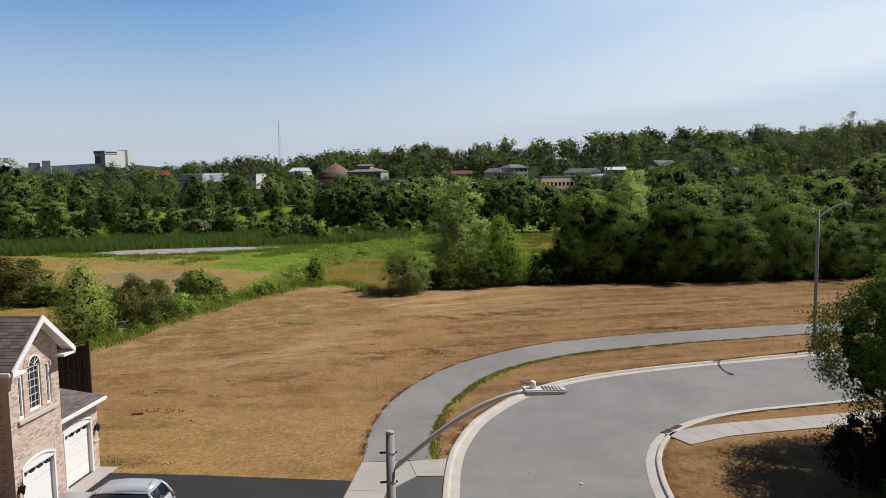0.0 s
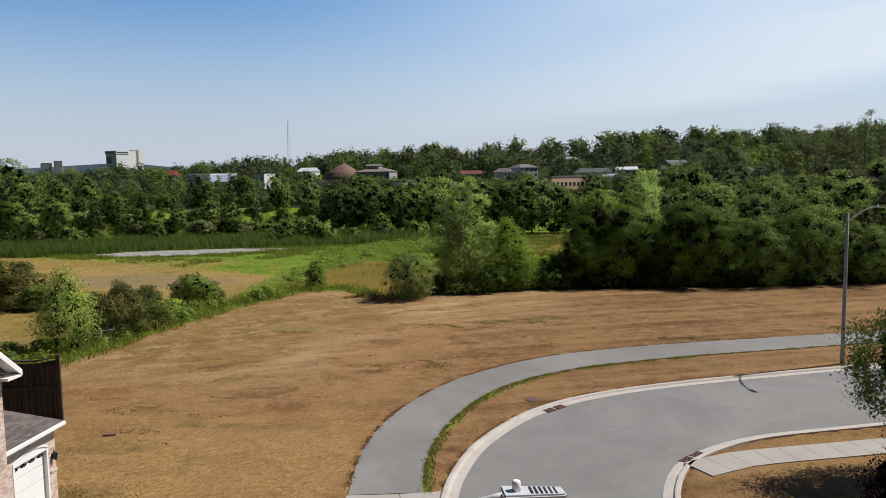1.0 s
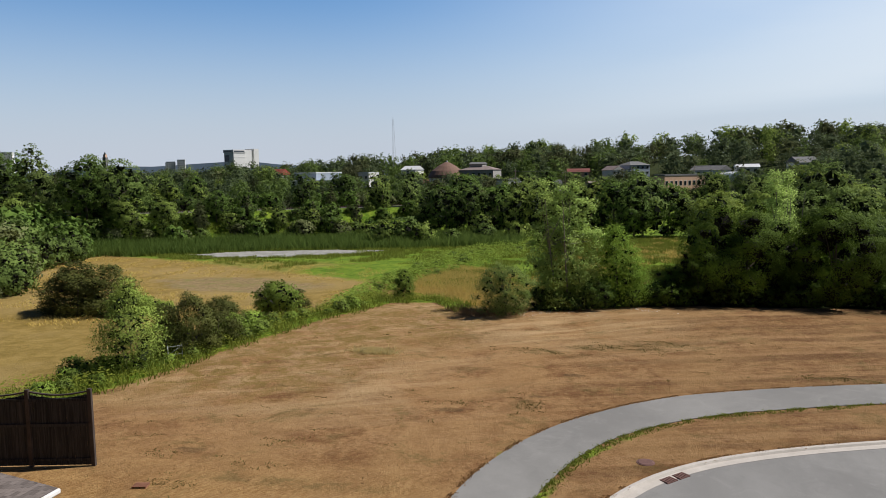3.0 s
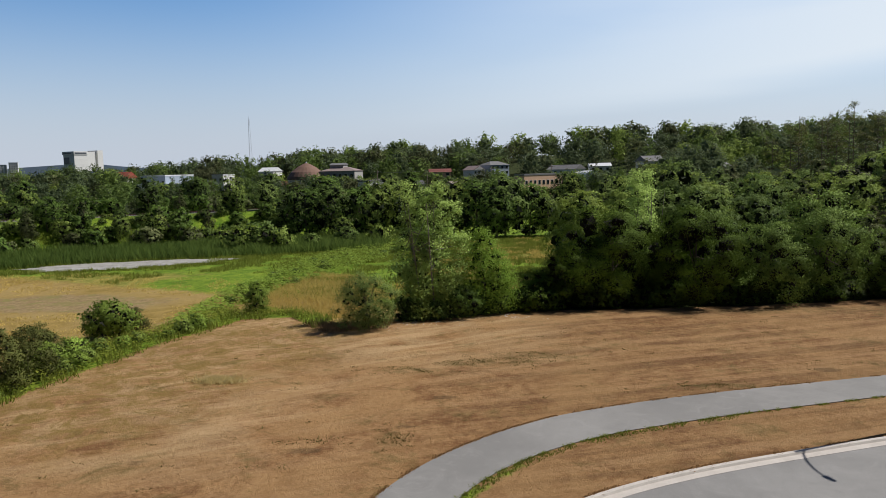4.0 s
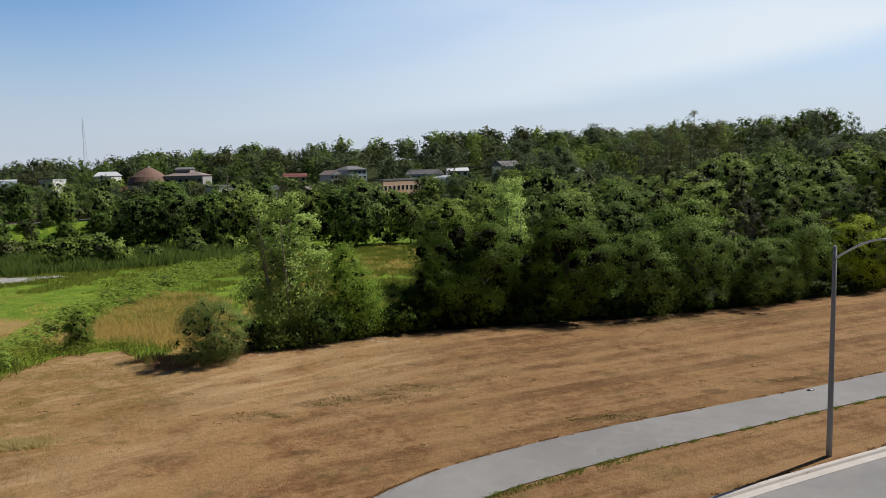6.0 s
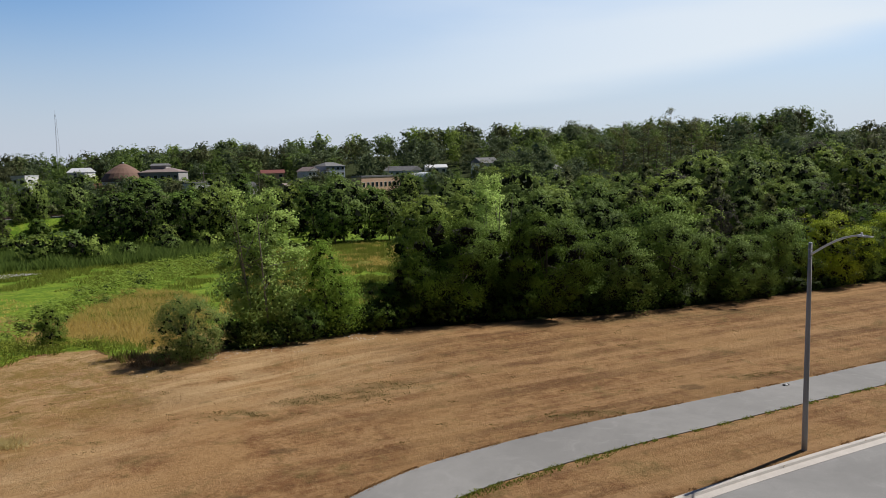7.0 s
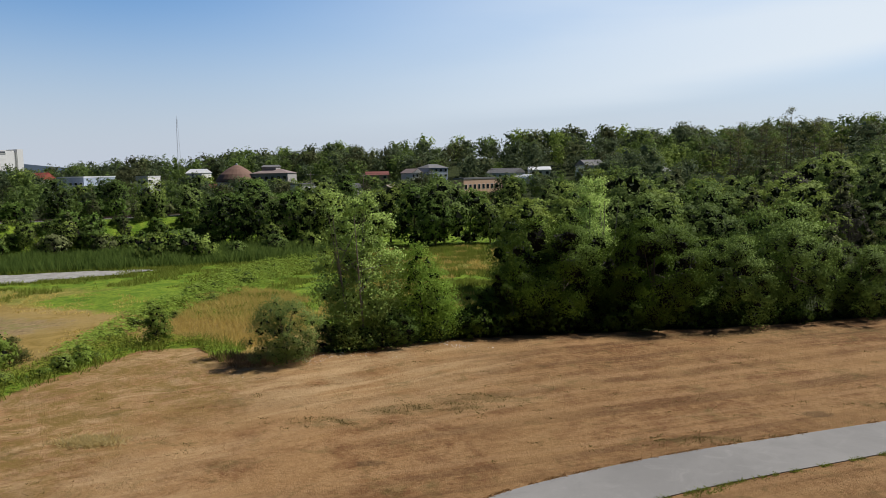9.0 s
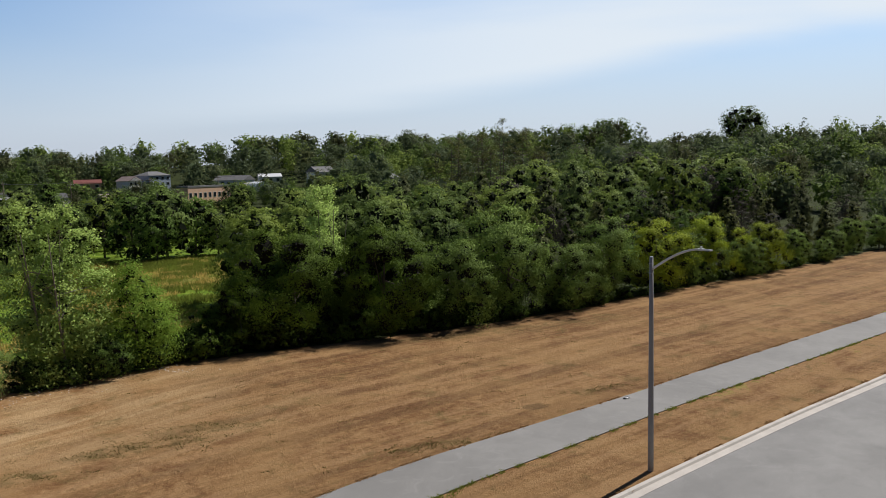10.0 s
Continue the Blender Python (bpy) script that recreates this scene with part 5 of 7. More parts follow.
tagged(new("path_edge_grass", quads_mesh("path_edge_grass", blades(rng, edge_xy, 0.13, 0.03, 0.5), SEDGE)), "green grass fringe along the asphalt path", "grass", kind="stuff")
turf_xy = scatter(rng, 105000, -30, 50, 17, 80, lambda x, y: (out_of_field(x, y) < -0.2) & ~inside(PATH_AREA[::4], x, y) & ~inside(ROAD_AREA[::4], x, y) & ~((x < -1) & (y < 23.2) & (x > -5.6)) & ~((x < -4) & (y < 21)) & (rng.uniform(0, 1, x.shape) < 1.15 - (y - 17) / 75))
tagged(new("dry_turf", quads_mesh("dry_turf", blades(rng, turf_xy, 0.09, 0.045, 0.9)[:, :3], TURF)), "short dry straw-coloured blades of the mown field", "grass", kind="stuff")
stub_xy = scatter(rng, 80000, -30, 50, 17, 80, lambda x, y: (out_of_field(x, y) < -0.2) & ~inside(PATH_AREA[::4], x, y) & ~inside(ROAD_AREA[::4], x, y) & ~((x < -1) & (y < 23.2) & (x > -5.6)) & ~((x < -4) & (y < 21)) & (wave(x, y, 2.2, 71) + wave(x, y, 0.9, 72) > 0.18))
tagged(new("brown_stubble", quads_mesh("brown_stubble", blades(rng, stub_xy, 0.07, 0.05, 1.2)[:, :3], STUBBLE)), "brown stubble clumps in the mown field", "grass", kind="stuff")

# ragged turf hangs over the path's and the kerbs' edges
for name, line, aside, seed, mat, label in (("path_fringe", PATH_L, -0.06, 81, STUBBLE, "brown ragged turf along the path's field side"), ("path_fringe", PATH_R, 0.06, 82, SEDGE, "olive ragged turf along the path's road side"), ("kerb_fringe", KERB_OUT, -0.10, 83, STUBBLE, "brown ragged turf behind the outer kerb")):
    at = even(line[(line[:, 1] > 23.3) & (line[:, 0] < 75)], 9000)
    d = np.gradient(at, axis=0)
    d /= np.linalg.norm(d, axis=1)[:, None]
    r = R(seed)
    keep = wave(at[:, 0], at[:, 1], 2.4, seed) + 0.8 * wave(at[:, 0], at[:, 1], 0.9, seed + 9) > -0.25 + 0.3 * smooth((at[:, 0] - 4) / 12)
    at = at + np.stack([d[:, 1], -d[:, 0]], -1) * (aside + r.normal(0, 0.09, (len(at), 1)))
    at = at[keep]
    co = blades(r, at, 0.075, 0.04, 0.9)
    co[:, :, 2] += 0.05
    tagged(new(name, quads_mesh(name, co[:, :3], mat)), label, "grass", kind="stuff")

# ---- street things ----
def box(bm, x0, x1, y0, y1, z0, z1):
    v = [bm.verts.new(p) for p in ((x0, y0, z0), (x1, y0, z0), (x1, y1, z0), (x0, y1, z0), (x0, y0, z1), (x1, y0, z1), (x1, y1, z1), (x0, y1, z1))]
    for f in ((3, 2, 1, 0), (4, 5, 6, 7), (0, 1, 5, 4), (1, 2, 6, 5), (2, 3, 7, 6), (3, 0, 4, 7)):
        bm.faces.new([v[i] for i in f])
    return v


def boxed(x0, x1, y0, y1, z0, z1, bevel=0.0):
    bm = bmesh.new()
    box(bm, x0, x1, y0, y1, z0, z1)
    if bevel:
        bmesh.ops.bevel(bm, geom=bm.edges[:], offset=bevel, segments=2, affect="EDGES")
    return bm


def tube(points, radii, sides=12):
    """A round tube along points, with a radius at each."""
    bm = bmesh.new()
    pts = [Vector(p) for p in points]
    rings = []
    for k, p in enumerate(pts):
        d = (pts[min(k + 1, len(pts) - 1)] - pts[max(k - 1, 0)]).normalized()
        q = d.to_track_quat("Z", "Y")
        rings.append([bm.verts.new(p + q @ Vector((radii[k] * math.cos(t), radii[k] * math.sin(t), 0))) for t in np.arange(sides) * 2 * math.pi / sides])
    for a, b in zip(rings[:-1], rings[1:]):
        for k in range(sides):
            bm.faces.new((a[k], a[(k + 1) % sides], b[(k + 1) % sides], b[k]))
    bm.faces.new(rings[0][::-1])
    bm.faces.new(rings[-1])
    for f in bm.faces:
        f.smooth = len(f.verts) == 4
    return bm


def street_lamp(x, y, turn, label, low=0.0, stout=1.0, reach=2.35):
    """A tapered pole with a bowed bracket arm and a flat luminaire; the arm reaches along +x before the turn."""
    ob = new("street_lamp")
    part("pole", tube([(0, 0, -0.3), (0, 0, 3), (0, 0, 7), (0, 0, 10.0)], [r * stout for r in (0.135, 0.125, 0.105, 0.085)], 14), POLE, ob)
    part("cap", tube([(0, 0, 10.0), (0, 0, 10.04)], [0.088 * stout, 0.07 * stout], 14), STEEL, ob)
    for z in (9.28, 9.72):
        part("clamp", tube([(0, 0, z - 0.02), (0, 0, z + 0.02)], [0.094 * stout, 0.094 * stout], 14), STEEL, ob)
        part("bolt", tube([(-0.09 * stout - 0.09, 0, z), (0.1, 0, z)], [0.016, 0.016], 6), BLACK, ob)
    pts = [(0.05 + reach * u, 0, 9.48 + 1.05 * math.sin(u * 1.45)) for u in np.linspace(0, 1, 14)]
    part("arm", tube(pts, [0.05 * stout] * 10 + [0.045 * stout, 0.042 * stout, 0.04 * stout, 0.036], 10), LAMP_GREY, ob)
    e = pts[-1]
    bm = bmesh.new()
    box(bm, e[0] - 0.05, e[0] + 0.60, -0.14, 0.14, e[2] - 0.045, e[2] + 0.045)
    for v in bm.verts:
        if v.co.x > e[0] + 0.3:
            v.co.z -= 0.035 if v.co.z > e[2] else 0.0
            v.co.y *= 0.72
    bmesh.ops.bevel(bm, geom=bm.edges[:], offset=0.018, segments=2, affect="EDGES")
    head = part("luminaire", bm, LAMP_GREY, ob)
    for k in range(6):
        part("cooling_fin", boxed(e[0] + 0.24 + k * 0.05, e[0] + 0.262 + k * 0.05, -0.08, 0.08, e[2] - 0.005, e[2] + 0.038 - 0.004 * k), BLACK, head)
    part("photocell", tube([(e[0] + 0.1, 0, e[2] + 0.03), (e[0] + 0.1, 0, e[2] + 0.13), (e[0] + 0.1, 0, e[2] + 0.145)], [0.048, 0.044, 0.03], 12), WHITE, head)
    part("lens", boxed(e[0] + 0.2, e[0] + 0.55, -0.09, 0.09, e[2] - 0.055, e[2] - 0.04), GLASS, head)
    ob.matrix_world = pose(x, y, -low, 0, 0, turn)
    return tagged(ob, label, "street lamp", "street lamps")


street_lamp(22.95, 44.85, -72, "grey street lamp with a bowed arm beside the kerb")
street_lamp(-0.52, 0.45, 12, "grey street lamp beside the driveway", 0.8, 0.72, 1.95)


def iron_plate(name, label, x, y, z, length, width, turn, slots):
    """A cast cover or grate, with bars or rings."""
    ob = new(name)
    part("frame", boxed(-length / 2, length / 2, -width / 2, width / 2, -0.05, 0.0, 0.01), RUST, ob)
    for k in range(slots):
        u = -length / 2 + (k + 0.5) * length / slots
        part("bar", boxed(u - length / slots * 0.28, u + length / slots * 0.28, -width * 0.42, width * 0.42, -0.01, 0.018), RUST, ob)
    ob.matrix_world = pose(x, y, z, 0, 0, turn)
    return tagged(ob, label, "drain")


iron_plate("drain_grate", "rusty iron storm drain grate in the gutter", 3.27, 34.25, -0.06, 0.68, 0.5, 47, 5)
iron_plate("drain_grate", "rusty iron storm drain grate in the gutter", 3.83, 34.85, -0.06, 0.68, 0.5, 47, 5)
iron_plate("drain_grate", "rusty iron storm drain grate at the inner kerb", 9.15, 27.35, -0.06, 0.75, 0.5, 50, 6)
iron_plate("drain_grate", "rusty iron storm drain grate at the inner kerb", 9.75, 28.0, -0.06, 0.75, 0.5, 50, 6)
cover = new("manhole_cover")
part("cover", tube([(0, 0, -0.1), (0, 0, 0.012), (0, 0, 0.016)], [0.36, 0.36, 0.31], 28), RUST, cover)
part("ring", tube([(0, 0, -0.1), (0, 0, 0.006)], [0.42, 0.42], 28), RUST, cover)
cover.matrix_world = pose(2.35, 35.9, ground_height(2.35, 35.9) + 0.02)
tagged(cover, "round rusty manhole cover in the dry grass", "manhole cover")

# ---- pavements and drive ----
pavement = new("pavement")
tagged(pavement, "pale concrete sidewalk slabs beside the drive and the road", "sidewalk", kind="structure")
drive = part("driveway", slab("driveway", [(-17.6, 10.5), (-5.45, 10.5), (-5.45, 20.35), (-12, 20.62), (-17.6, 20.7)], 0.03, 0.3, DRIVE), DRIVE)
tagged(drive, "fresh black asphalt driveway in front of the garage", "driveway", kind="structure")
apron = part("driveway_apron", slab("apron", [(-3.75, 9.0), (-0.72, 9.0), (-1.2, 14.5), (-1.5, 19.0), (-1.58, 21.0), (-2.75, 20.9), (-3.75, 19.3)], 0.03, 0.3, APRON), APRON)
tagged(apron, "dusty dark asphalt driveway apron between sidewalk and kerb", "driveway", kind="structure")
for k in range(8):
    y1 = 19.35 - k * 1.55
    part("slab", slab("slab", [(-5.4, y1 - 1.53), (-3.8, y1 - 1.53), (-3.8, y1), (-5.4, y1)], 0.04, 0.3, CONCRETE), CONCRETE, pavement)
part("slab", slab("slab", [(-5.4, 19.37), (-3.8, 19.37), (-2.75, 20.95), (-3.3, 22.62), (-5.38, 22.38)], 0.04, 0.3, CONCRETE), CONCRETE, pavement)
part("slab", slab("slab", [(-2.73, 20.97), (-1.6, 21.05), (-1.62, 23.02), (-3.28, 22.65)], 0.04, 0.3, CONCRETE), CONCRETE, pavement)
side = even(spline([(9.3, 26.0), (10.6, 26.8), (12.0, 27.5), (18.9, 29.5), (30, 32.9), (60, 42)]), 44)
sd = np.gradient(side, axis=0)
sd /= np.linalg.norm(sd, axis=1)[:, None]
sn = np.stack([-sd[:, 1], sd[:, 0]], -1)
for k in range(43):
    a, b, na, nb = side[k], side[k] + (side[k + 1] - side[k]) * 0.985, sn[k], sn[k + 1]
    c = [a - na * 0.85, b - nb * 0.85, b + nb * 0.85, a + na * 0.85]
    part("slab", slab("slab", [tuple(p) for p in c], 0.045, 0.3, CONCRETE), CONCRETE, pavement)

part("slab", slab("slab", [(-17.08, 17.5), (-16.25, 17.5), (-16.25, 21.3), (-17.08, 21.3)], 0.05, 0.3, CONCRETE), CONCRETE, pavement)

# ---- the house ----
house = new("brick_house")
tagged(house, "two-storey pink-tan brick house with a shingled gable roof", "house")
HX, HY0, HY1, PEAK, EAVE = -16.2, 14.35, 17.3, 7.85, 6.6
RIDGE = (HY0 + HY1) / 2


def wall_x(name, x, y0, y1, z0, z1, holes, thick=0.25, gable=None):
    """A wall that faces +x, with openings (y0, y1, z0, z1) through it; gable: the height of a peak in its middle."""
    bm = bmesh.new()
    ys = sorted({y0, y1, *(h[0] for h in holes), *(h[1] for h in holes)})
    zs = sorted({z0, z1, *(h[2] for h in holes), *(h[3] for h in holes)})
    for a, b in zip(ys[:-1], ys[1:]):
        for c, d in zip(zs[:-1], zs[1:]):
            if not any(h[0] <= a and b <= h[1] and h[2] <= c and d <= h[3] for h in holes):
                box(bm, x - thick, x, a, b, c, d)
    if gable:
        m = (y0 + y1) / 2
        f = [bm.verts.new((x, y, z)) for y, z in ((y0, z1), (y1, z1), (m, gable))]
        g = [bm.verts.new((x - thick, y, z)) for y, z in ((y0, z1), (y1, z1), (m, gable))]
        bm.faces.new(f)
        bm.faces.new(g[::-1])
        for k in range(3):
            bm.faces.new((f[k], g[k], g[(k + 1) % 3], f[(k + 1) % 3]))
    bmesh.ops.remove_doubles(bm, verts=bm.verts, dist=1e-4)
    return bm


WIN = [(14.86, 15.16, 4.35, 5.95), (15.46, 16.2, 4.45, 6.14), (16.5, 16.8, 4.45, 6.05)]
GAR_A = (14.75, 16.75, -0.2, 2.52)
part("front_wall", wall_x("front_wall", HX, HY0, HY1, -0.2, EAVE, WIN + [GAR_A], gable=PEAK - 0.12), MORTAR, house)
part("side_wall", boxed(-28, HX - 0.254, HY0, HY0 + 0.25, -0.2, EAVE), BRICK, house)
part("side_wall", boxed(-28, HX - 0.254, HY1 - 0.25, HY1, -0.2, EAVE), BRICK, house)
part("rear_wall", boxed(-28.25, -28.004, HY0, HY1, -0.2, EAVE), BRICK, house)
slope = (PEAK - EAVE) / (RIDGE - HY0)
for sgn in (-1, 1):
    bm = bmesh.new()
    over = 0.42
    y_e, z_e = RIDGE + sgn * (RIDGE - HY0 + over), EAVE - slope * over + 0.1
    for x in (HX + 0.45, -28.5):
        for y, z in ((RIDGE, PEAK + 0.1), (y_e, z_e)):
            for t in (0, -0.1):
                bm.verts.new((x, y, z + t))
    bmesh.ops.convex_hull(bm, input=bm.verts)
    part("roof", bm, SHINGLE, house, "grey-brown asphalt shingle roof")
    bm = bmesh.new()
    for x in (HX + 0.46, HX + 0.52):
        for y, z in ((RIDGE, PEAK + 0.14), (y_e, z_e + 0.04), (y_e, z_e - 0.17), (RIDGE, PEAK - 0.12)):
            bm.verts.new((x, y, z))
    bmesh.ops.convex_hull(bm, input=bm.verts)
    part("barge_board", bm, WHITE, house, "white painted barge board")
    bm = bmesh.new()
    for x in (HX + 0.012, HX + 0.455):
        for y, z in ((RIDGE, PEAK - 0.012), (y_e, z_e - 0.112)):
            for t in (0, -0.02):
                bm.verts.new((x, y, z + t))
    bmesh.ops.convex_hull(bm, input=bm.verts)
    part("soffit", bm, WHITE, house)
    part("gutter", boxed(-28.5, HX + 0.45, min(y_e, y_e + sgn * 0.1), max(y_e, y_e + sgn * 0.1), z_e - 0.16, z_e - 0.02, 0.02), WHITE, house)
    part("eave_return", boxed(HX + 0.01, HX + 0.5, min(y_e - sgn * 0.75, y_e - sgn * 0.02), max(y_e - sgn * 0.75, y_e - sgn * 0.02), z_e - 0.2, z_e - 0.105), WHITE, house)


def sash(y0, y1, z0, z1, arch, cols, rows):
    """A white window with glazing bars, arched on top if asked."""
    win = new("window")
    win.parent = house
    x = HX - 0.1
    bm = bmesh.new()
    for a, b, c, d in ((y0, y0 + 0.07, z0, z1), (y1 - 0.07, y1, z0, z1), (y0 + 0.07, y1 - 0.07, z0, z0 + 0.08), (y0 + 0.07, y1 - 0.07, z1 - 0.09, z1)):
        box(bm, x - 0.04, x + 0.06, a, b, c, d)
    part("window_frame", bm, WHITE, win)
    part("pane", boxed(x - 0.02, x - 0.01, y0 + 0.05, y1 - 0.05, z0 + 0.05, z1 - 0.05), GLASS, win)
    for k in range(1, cols):
        u = y0 + (y1 - y0) * k / cols
        part("glazing_bar", boxed(x - 0.008, x + 0.012, u - 0.009, u + 0.009, z0 + 0.05, z1 - 0.05), WHITE, win)
    for k in range(1, rows):
        u = z0 + (z1 - z0) * k / rows
        part("glazing_bar", boxed(x - 0.006, x + 0.010, y0 + 0.05, y1 - 0.05, u - 0.009, u + 0.009), WHITE, win)
    if arch:
        m, r = (y0 + y1) / 2, (y1 - y0) / 2
        bm = bmesh.new()
        fan = [bm.verts.new((HX + 0.012, m + (r - 0.04) * math.cos(t), z1 + (r - 0.04) * math.sin(t))) for t in np.linspace(0, math.pi, 17)]
        bm.faces.new(fan)
        part("fanlight_pane", bm, GLASS, win)
        bm = bmesh.new()
        a = [(m + r * math.cos(t), z1 + r * math.sin(t), m + (r - 0.055) * math.cos(t), z1 + (r - 0.055) * math.sin(t)) for t in np.linspace(0, math.pi, 17)]
        for p, q in zip(a[:-1], a[1:]):
            c = [bm.verts.new((xx, *yz)) for xx in (HX + 0.002, HX + 0.045) for yz in (p[:2], q[:2], q[2:], p[2:])]
            for f in ((0, 1, 2, 3), (7, 6, 5, 4), (0, 4, 5, 1), (2, 6, 7, 3), (1, 5, 6, 2), (3, 7, 4, 0)):
                bm.faces.new([c[i] for i in f])
        part("fanlight_frame", bm, WHITE, win)
        for t in (0.6, 1.2, 1.95, 2.55):
            bm = bmesh.new()
            limb(bm, (HX + 0.02, m, z1), (HX + 0.02, m + r * 0.95 * math.cos(t), z1 + r * 0.95 * math.sin(t)), 0.012, 0.012, 4)
            part("fanlight_bar", bm, WHITE, win)
        bm = bmesh.new()
        for k in range(12):
            t0, t1 = math.pi * k / 12 + 0.006, math.pi * (k + 1) / 12 - 0.006
            c = [bm.verts.new((xx, m + rr * math.cos(t), z1 + rr * math.sin(t))) for xx in (HX + 0.003, HX + 0.025) for rr, t in ((r + 0.01, t0), (r + 0.01, t1), (r + 0.2, t1), (r + 0.2, t0))]
            for f in ((0, 1, 2, 3), (7, 6, 5, 4), (0, 4, 5, 1), (2, 6, 7, 3), (1, 5, 6, 2), (3, 7, 4, 0)):
                bm.faces.new([c[i] for i in f])
        part("brick_arch", bm, BRICK, win)


sash(*WIN[0], False, 2, 6)
sash(*WIN[1], True, 3, 6)
sash(*WIN[2], False, 2, 6)
part("window_sill", boxed(HX + 0.003, HX + 0.1, 14.72, 17.0, 4.18, 4.34, 0.015), PLASTER, house)


def garage_door(x, y0, y1, z1):
    """A white panelled door under a shallow white arch, with a row of small dark lights."""
    door = new("garage_door")
    door.parent = house
    n = 4
    for k in range(n):
        part("panel", boxed(x - 0.19, x - 0.13, y0 + 0.09, y1 - 0.09, 0.03 + k * (z1 - 0.1) / n, 0.025 + (k + 1) * (z1 - 0.1) / n - 0.012, 0.008), WHITE, door)
    part("door_jamb", boxed(x - 0.15, x + 0.03, y0 + 0.002, y0 + 0.09, 0, z1), WHITE, door)
    part("door_jamb", boxed(x - 0.15, x + 0.03, y1 - 0.09, y1 - 0.002, 0, z1), WHITE, door)
    bm = bmesh.new()
    m, r = (y0 + y1) / 2, (y1 - y0) / 2
    u = np.linspace(-1, 1, 13)
    for a, b in zip(u[:-1], u[1:]):
        za, zb = z1 + 0.24 * (1 - a * a), z1 + 0.24 * (1 - b * b)
        c = [bm.verts.new((xx, yy, zz)) for xx in (x + 0.004, x + 0.05) for yy, zz in ((m + a * r, za - 0.02), (m + b * r, zb - 0.02), (m + b * r, zb + 0.07), (m + a * r, za + 0.07))]
        for f in ((0, 1, 2, 3), (7, 6, 5, 4), (0, 4, 5, 1), (2, 6, 7, 3), (1, 5, 6, 2), (3, 7, 4, 0)):
            bm.faces.new([c[i] for i in f])
        c = [bm.verts.new((xx, yy, zz)) for xx in (x + 0.002, x + 0.012) for yy, zz in ((m + a * r, z1 - 0.1), (m + b * r, z1 - 0.1), (m + b * r, zb), (m + a * r, za))]
        for f in ((0, 1, 2, 3), (7, 6, 5, 4), (0, 4, 5, 1), (2, 6, 7, 3), (1, 5, 6, 2), (3, 7, 4, 0)):
            bm.faces.new([c[i] for i in f])
    part("arch_trim", bm, WHITE, door)
    for k in range(4):
        yy = y0 + 0.3 + k * (y1 - y0 - 0.6) / 3
        bm = bmesh.new()
        for t0 in (0.3, 1.2, 2.1):
            c = [bm.verts.new((x - 0.122, yy + rr * math.cos(t), z1 - 0.36 + rr * math.sin(t))) for rr, t in ((0.04, t0), (0.20, t0), (0.20, t0 + 0.65), (0.04, t0 + 0.65))]
            bm.faces.new(c)
        bmesh.ops.solidify(bm, geom=bm.faces[:], thickness=0.006)
        part("door_light", bm, GLASS, door)


garage_door(HX, GAR_A[0], GAR_A[1], 2.5)
GX0 = -17.1
part("garage_wall", wall_x("garage_wall", GX0, HY1 + 0.004, 21.35, -0.2, 3.08, [(18.75, 20.85, -0.2, 2.42)]), MORTAR, house)
part("garage_side_wall", boxed(-25, GX0 - 0.254, 21.1, 21.35, -0.2, 3.08), BRICK, house)
garage_door(GX0, 18.75, 20.85, 2.4)
bm = bmesh.new()
for y in (HY1 + 0.01, 21.5):
    for x, z in ((-16.77, 3.27), (-25.2, 4.52)):
        for t in (0, -0.1):
            bm.verts.new((x, y, z + t))
bmesh.ops.convex_hull(bm, input=bm.verts)
part("garage_roof", bm, SHINGLE, house, "grey-brown asphalt shingle lean-to roof")
part("gutter", boxed(-16.77, -16.65, HY1 + 0.02, 21.51, 3.10, 3.26, 0.025), WHITE, house)
part("soffit", boxed(GX0 + 0.003, -16.78, HY1 + 0.02, 21.45, 3.03, 3.079), WHITE, house)
part("flashing", boxed(-17.05, -16.62, HY1 + 0.012, HY1 + 0.14, 3.02, 3.50, 0.01), WHITE, house)
part("plinth_cap", boxed(GX0 + 0.003, GX0 + 0.06, 20.95, 21.36, 1.25, 1.36, 0.01), PLASTER, house)
for x, y, z in ((GX0, 21.12, 1.9), (HX, 14.55, 1.9)):
    lan = new("wall_lantern")
    part("bracket", boxed(x + 0.003, x + 0.05, y - 0.05, y + 0.05, z - 0.12, z + 0.12, 0.01), BLACK, lan)
    part("lantern_body", tube([(x + 0.15, y, z - 0.16), (x + 0.15, y, z - 0.1), (x + 0.15, y, z + 0.1), (x + 0.15, y, z + 0.2)], [0.03, 0.07, 0.1, 0.02], 6), GLASS, lan)
    part("lantern_cap", tube([(x + 0.15, y, z + 0.1), (x + 0.15, y, z + 0.22)], [0.12, 0.02], 6), BLACK, lan)
    part("bracket_arm", tube([(x + 0.03, y, z + 0.02), (x + 0.1, y, z + 0.28), (x + 0.15, y, z + 0.21)], [0.015] * 3, 6), BLACK, lan)
    tagged(lan, "black metal lantern on the brick wall", "wall lamp", "wall lanterns")

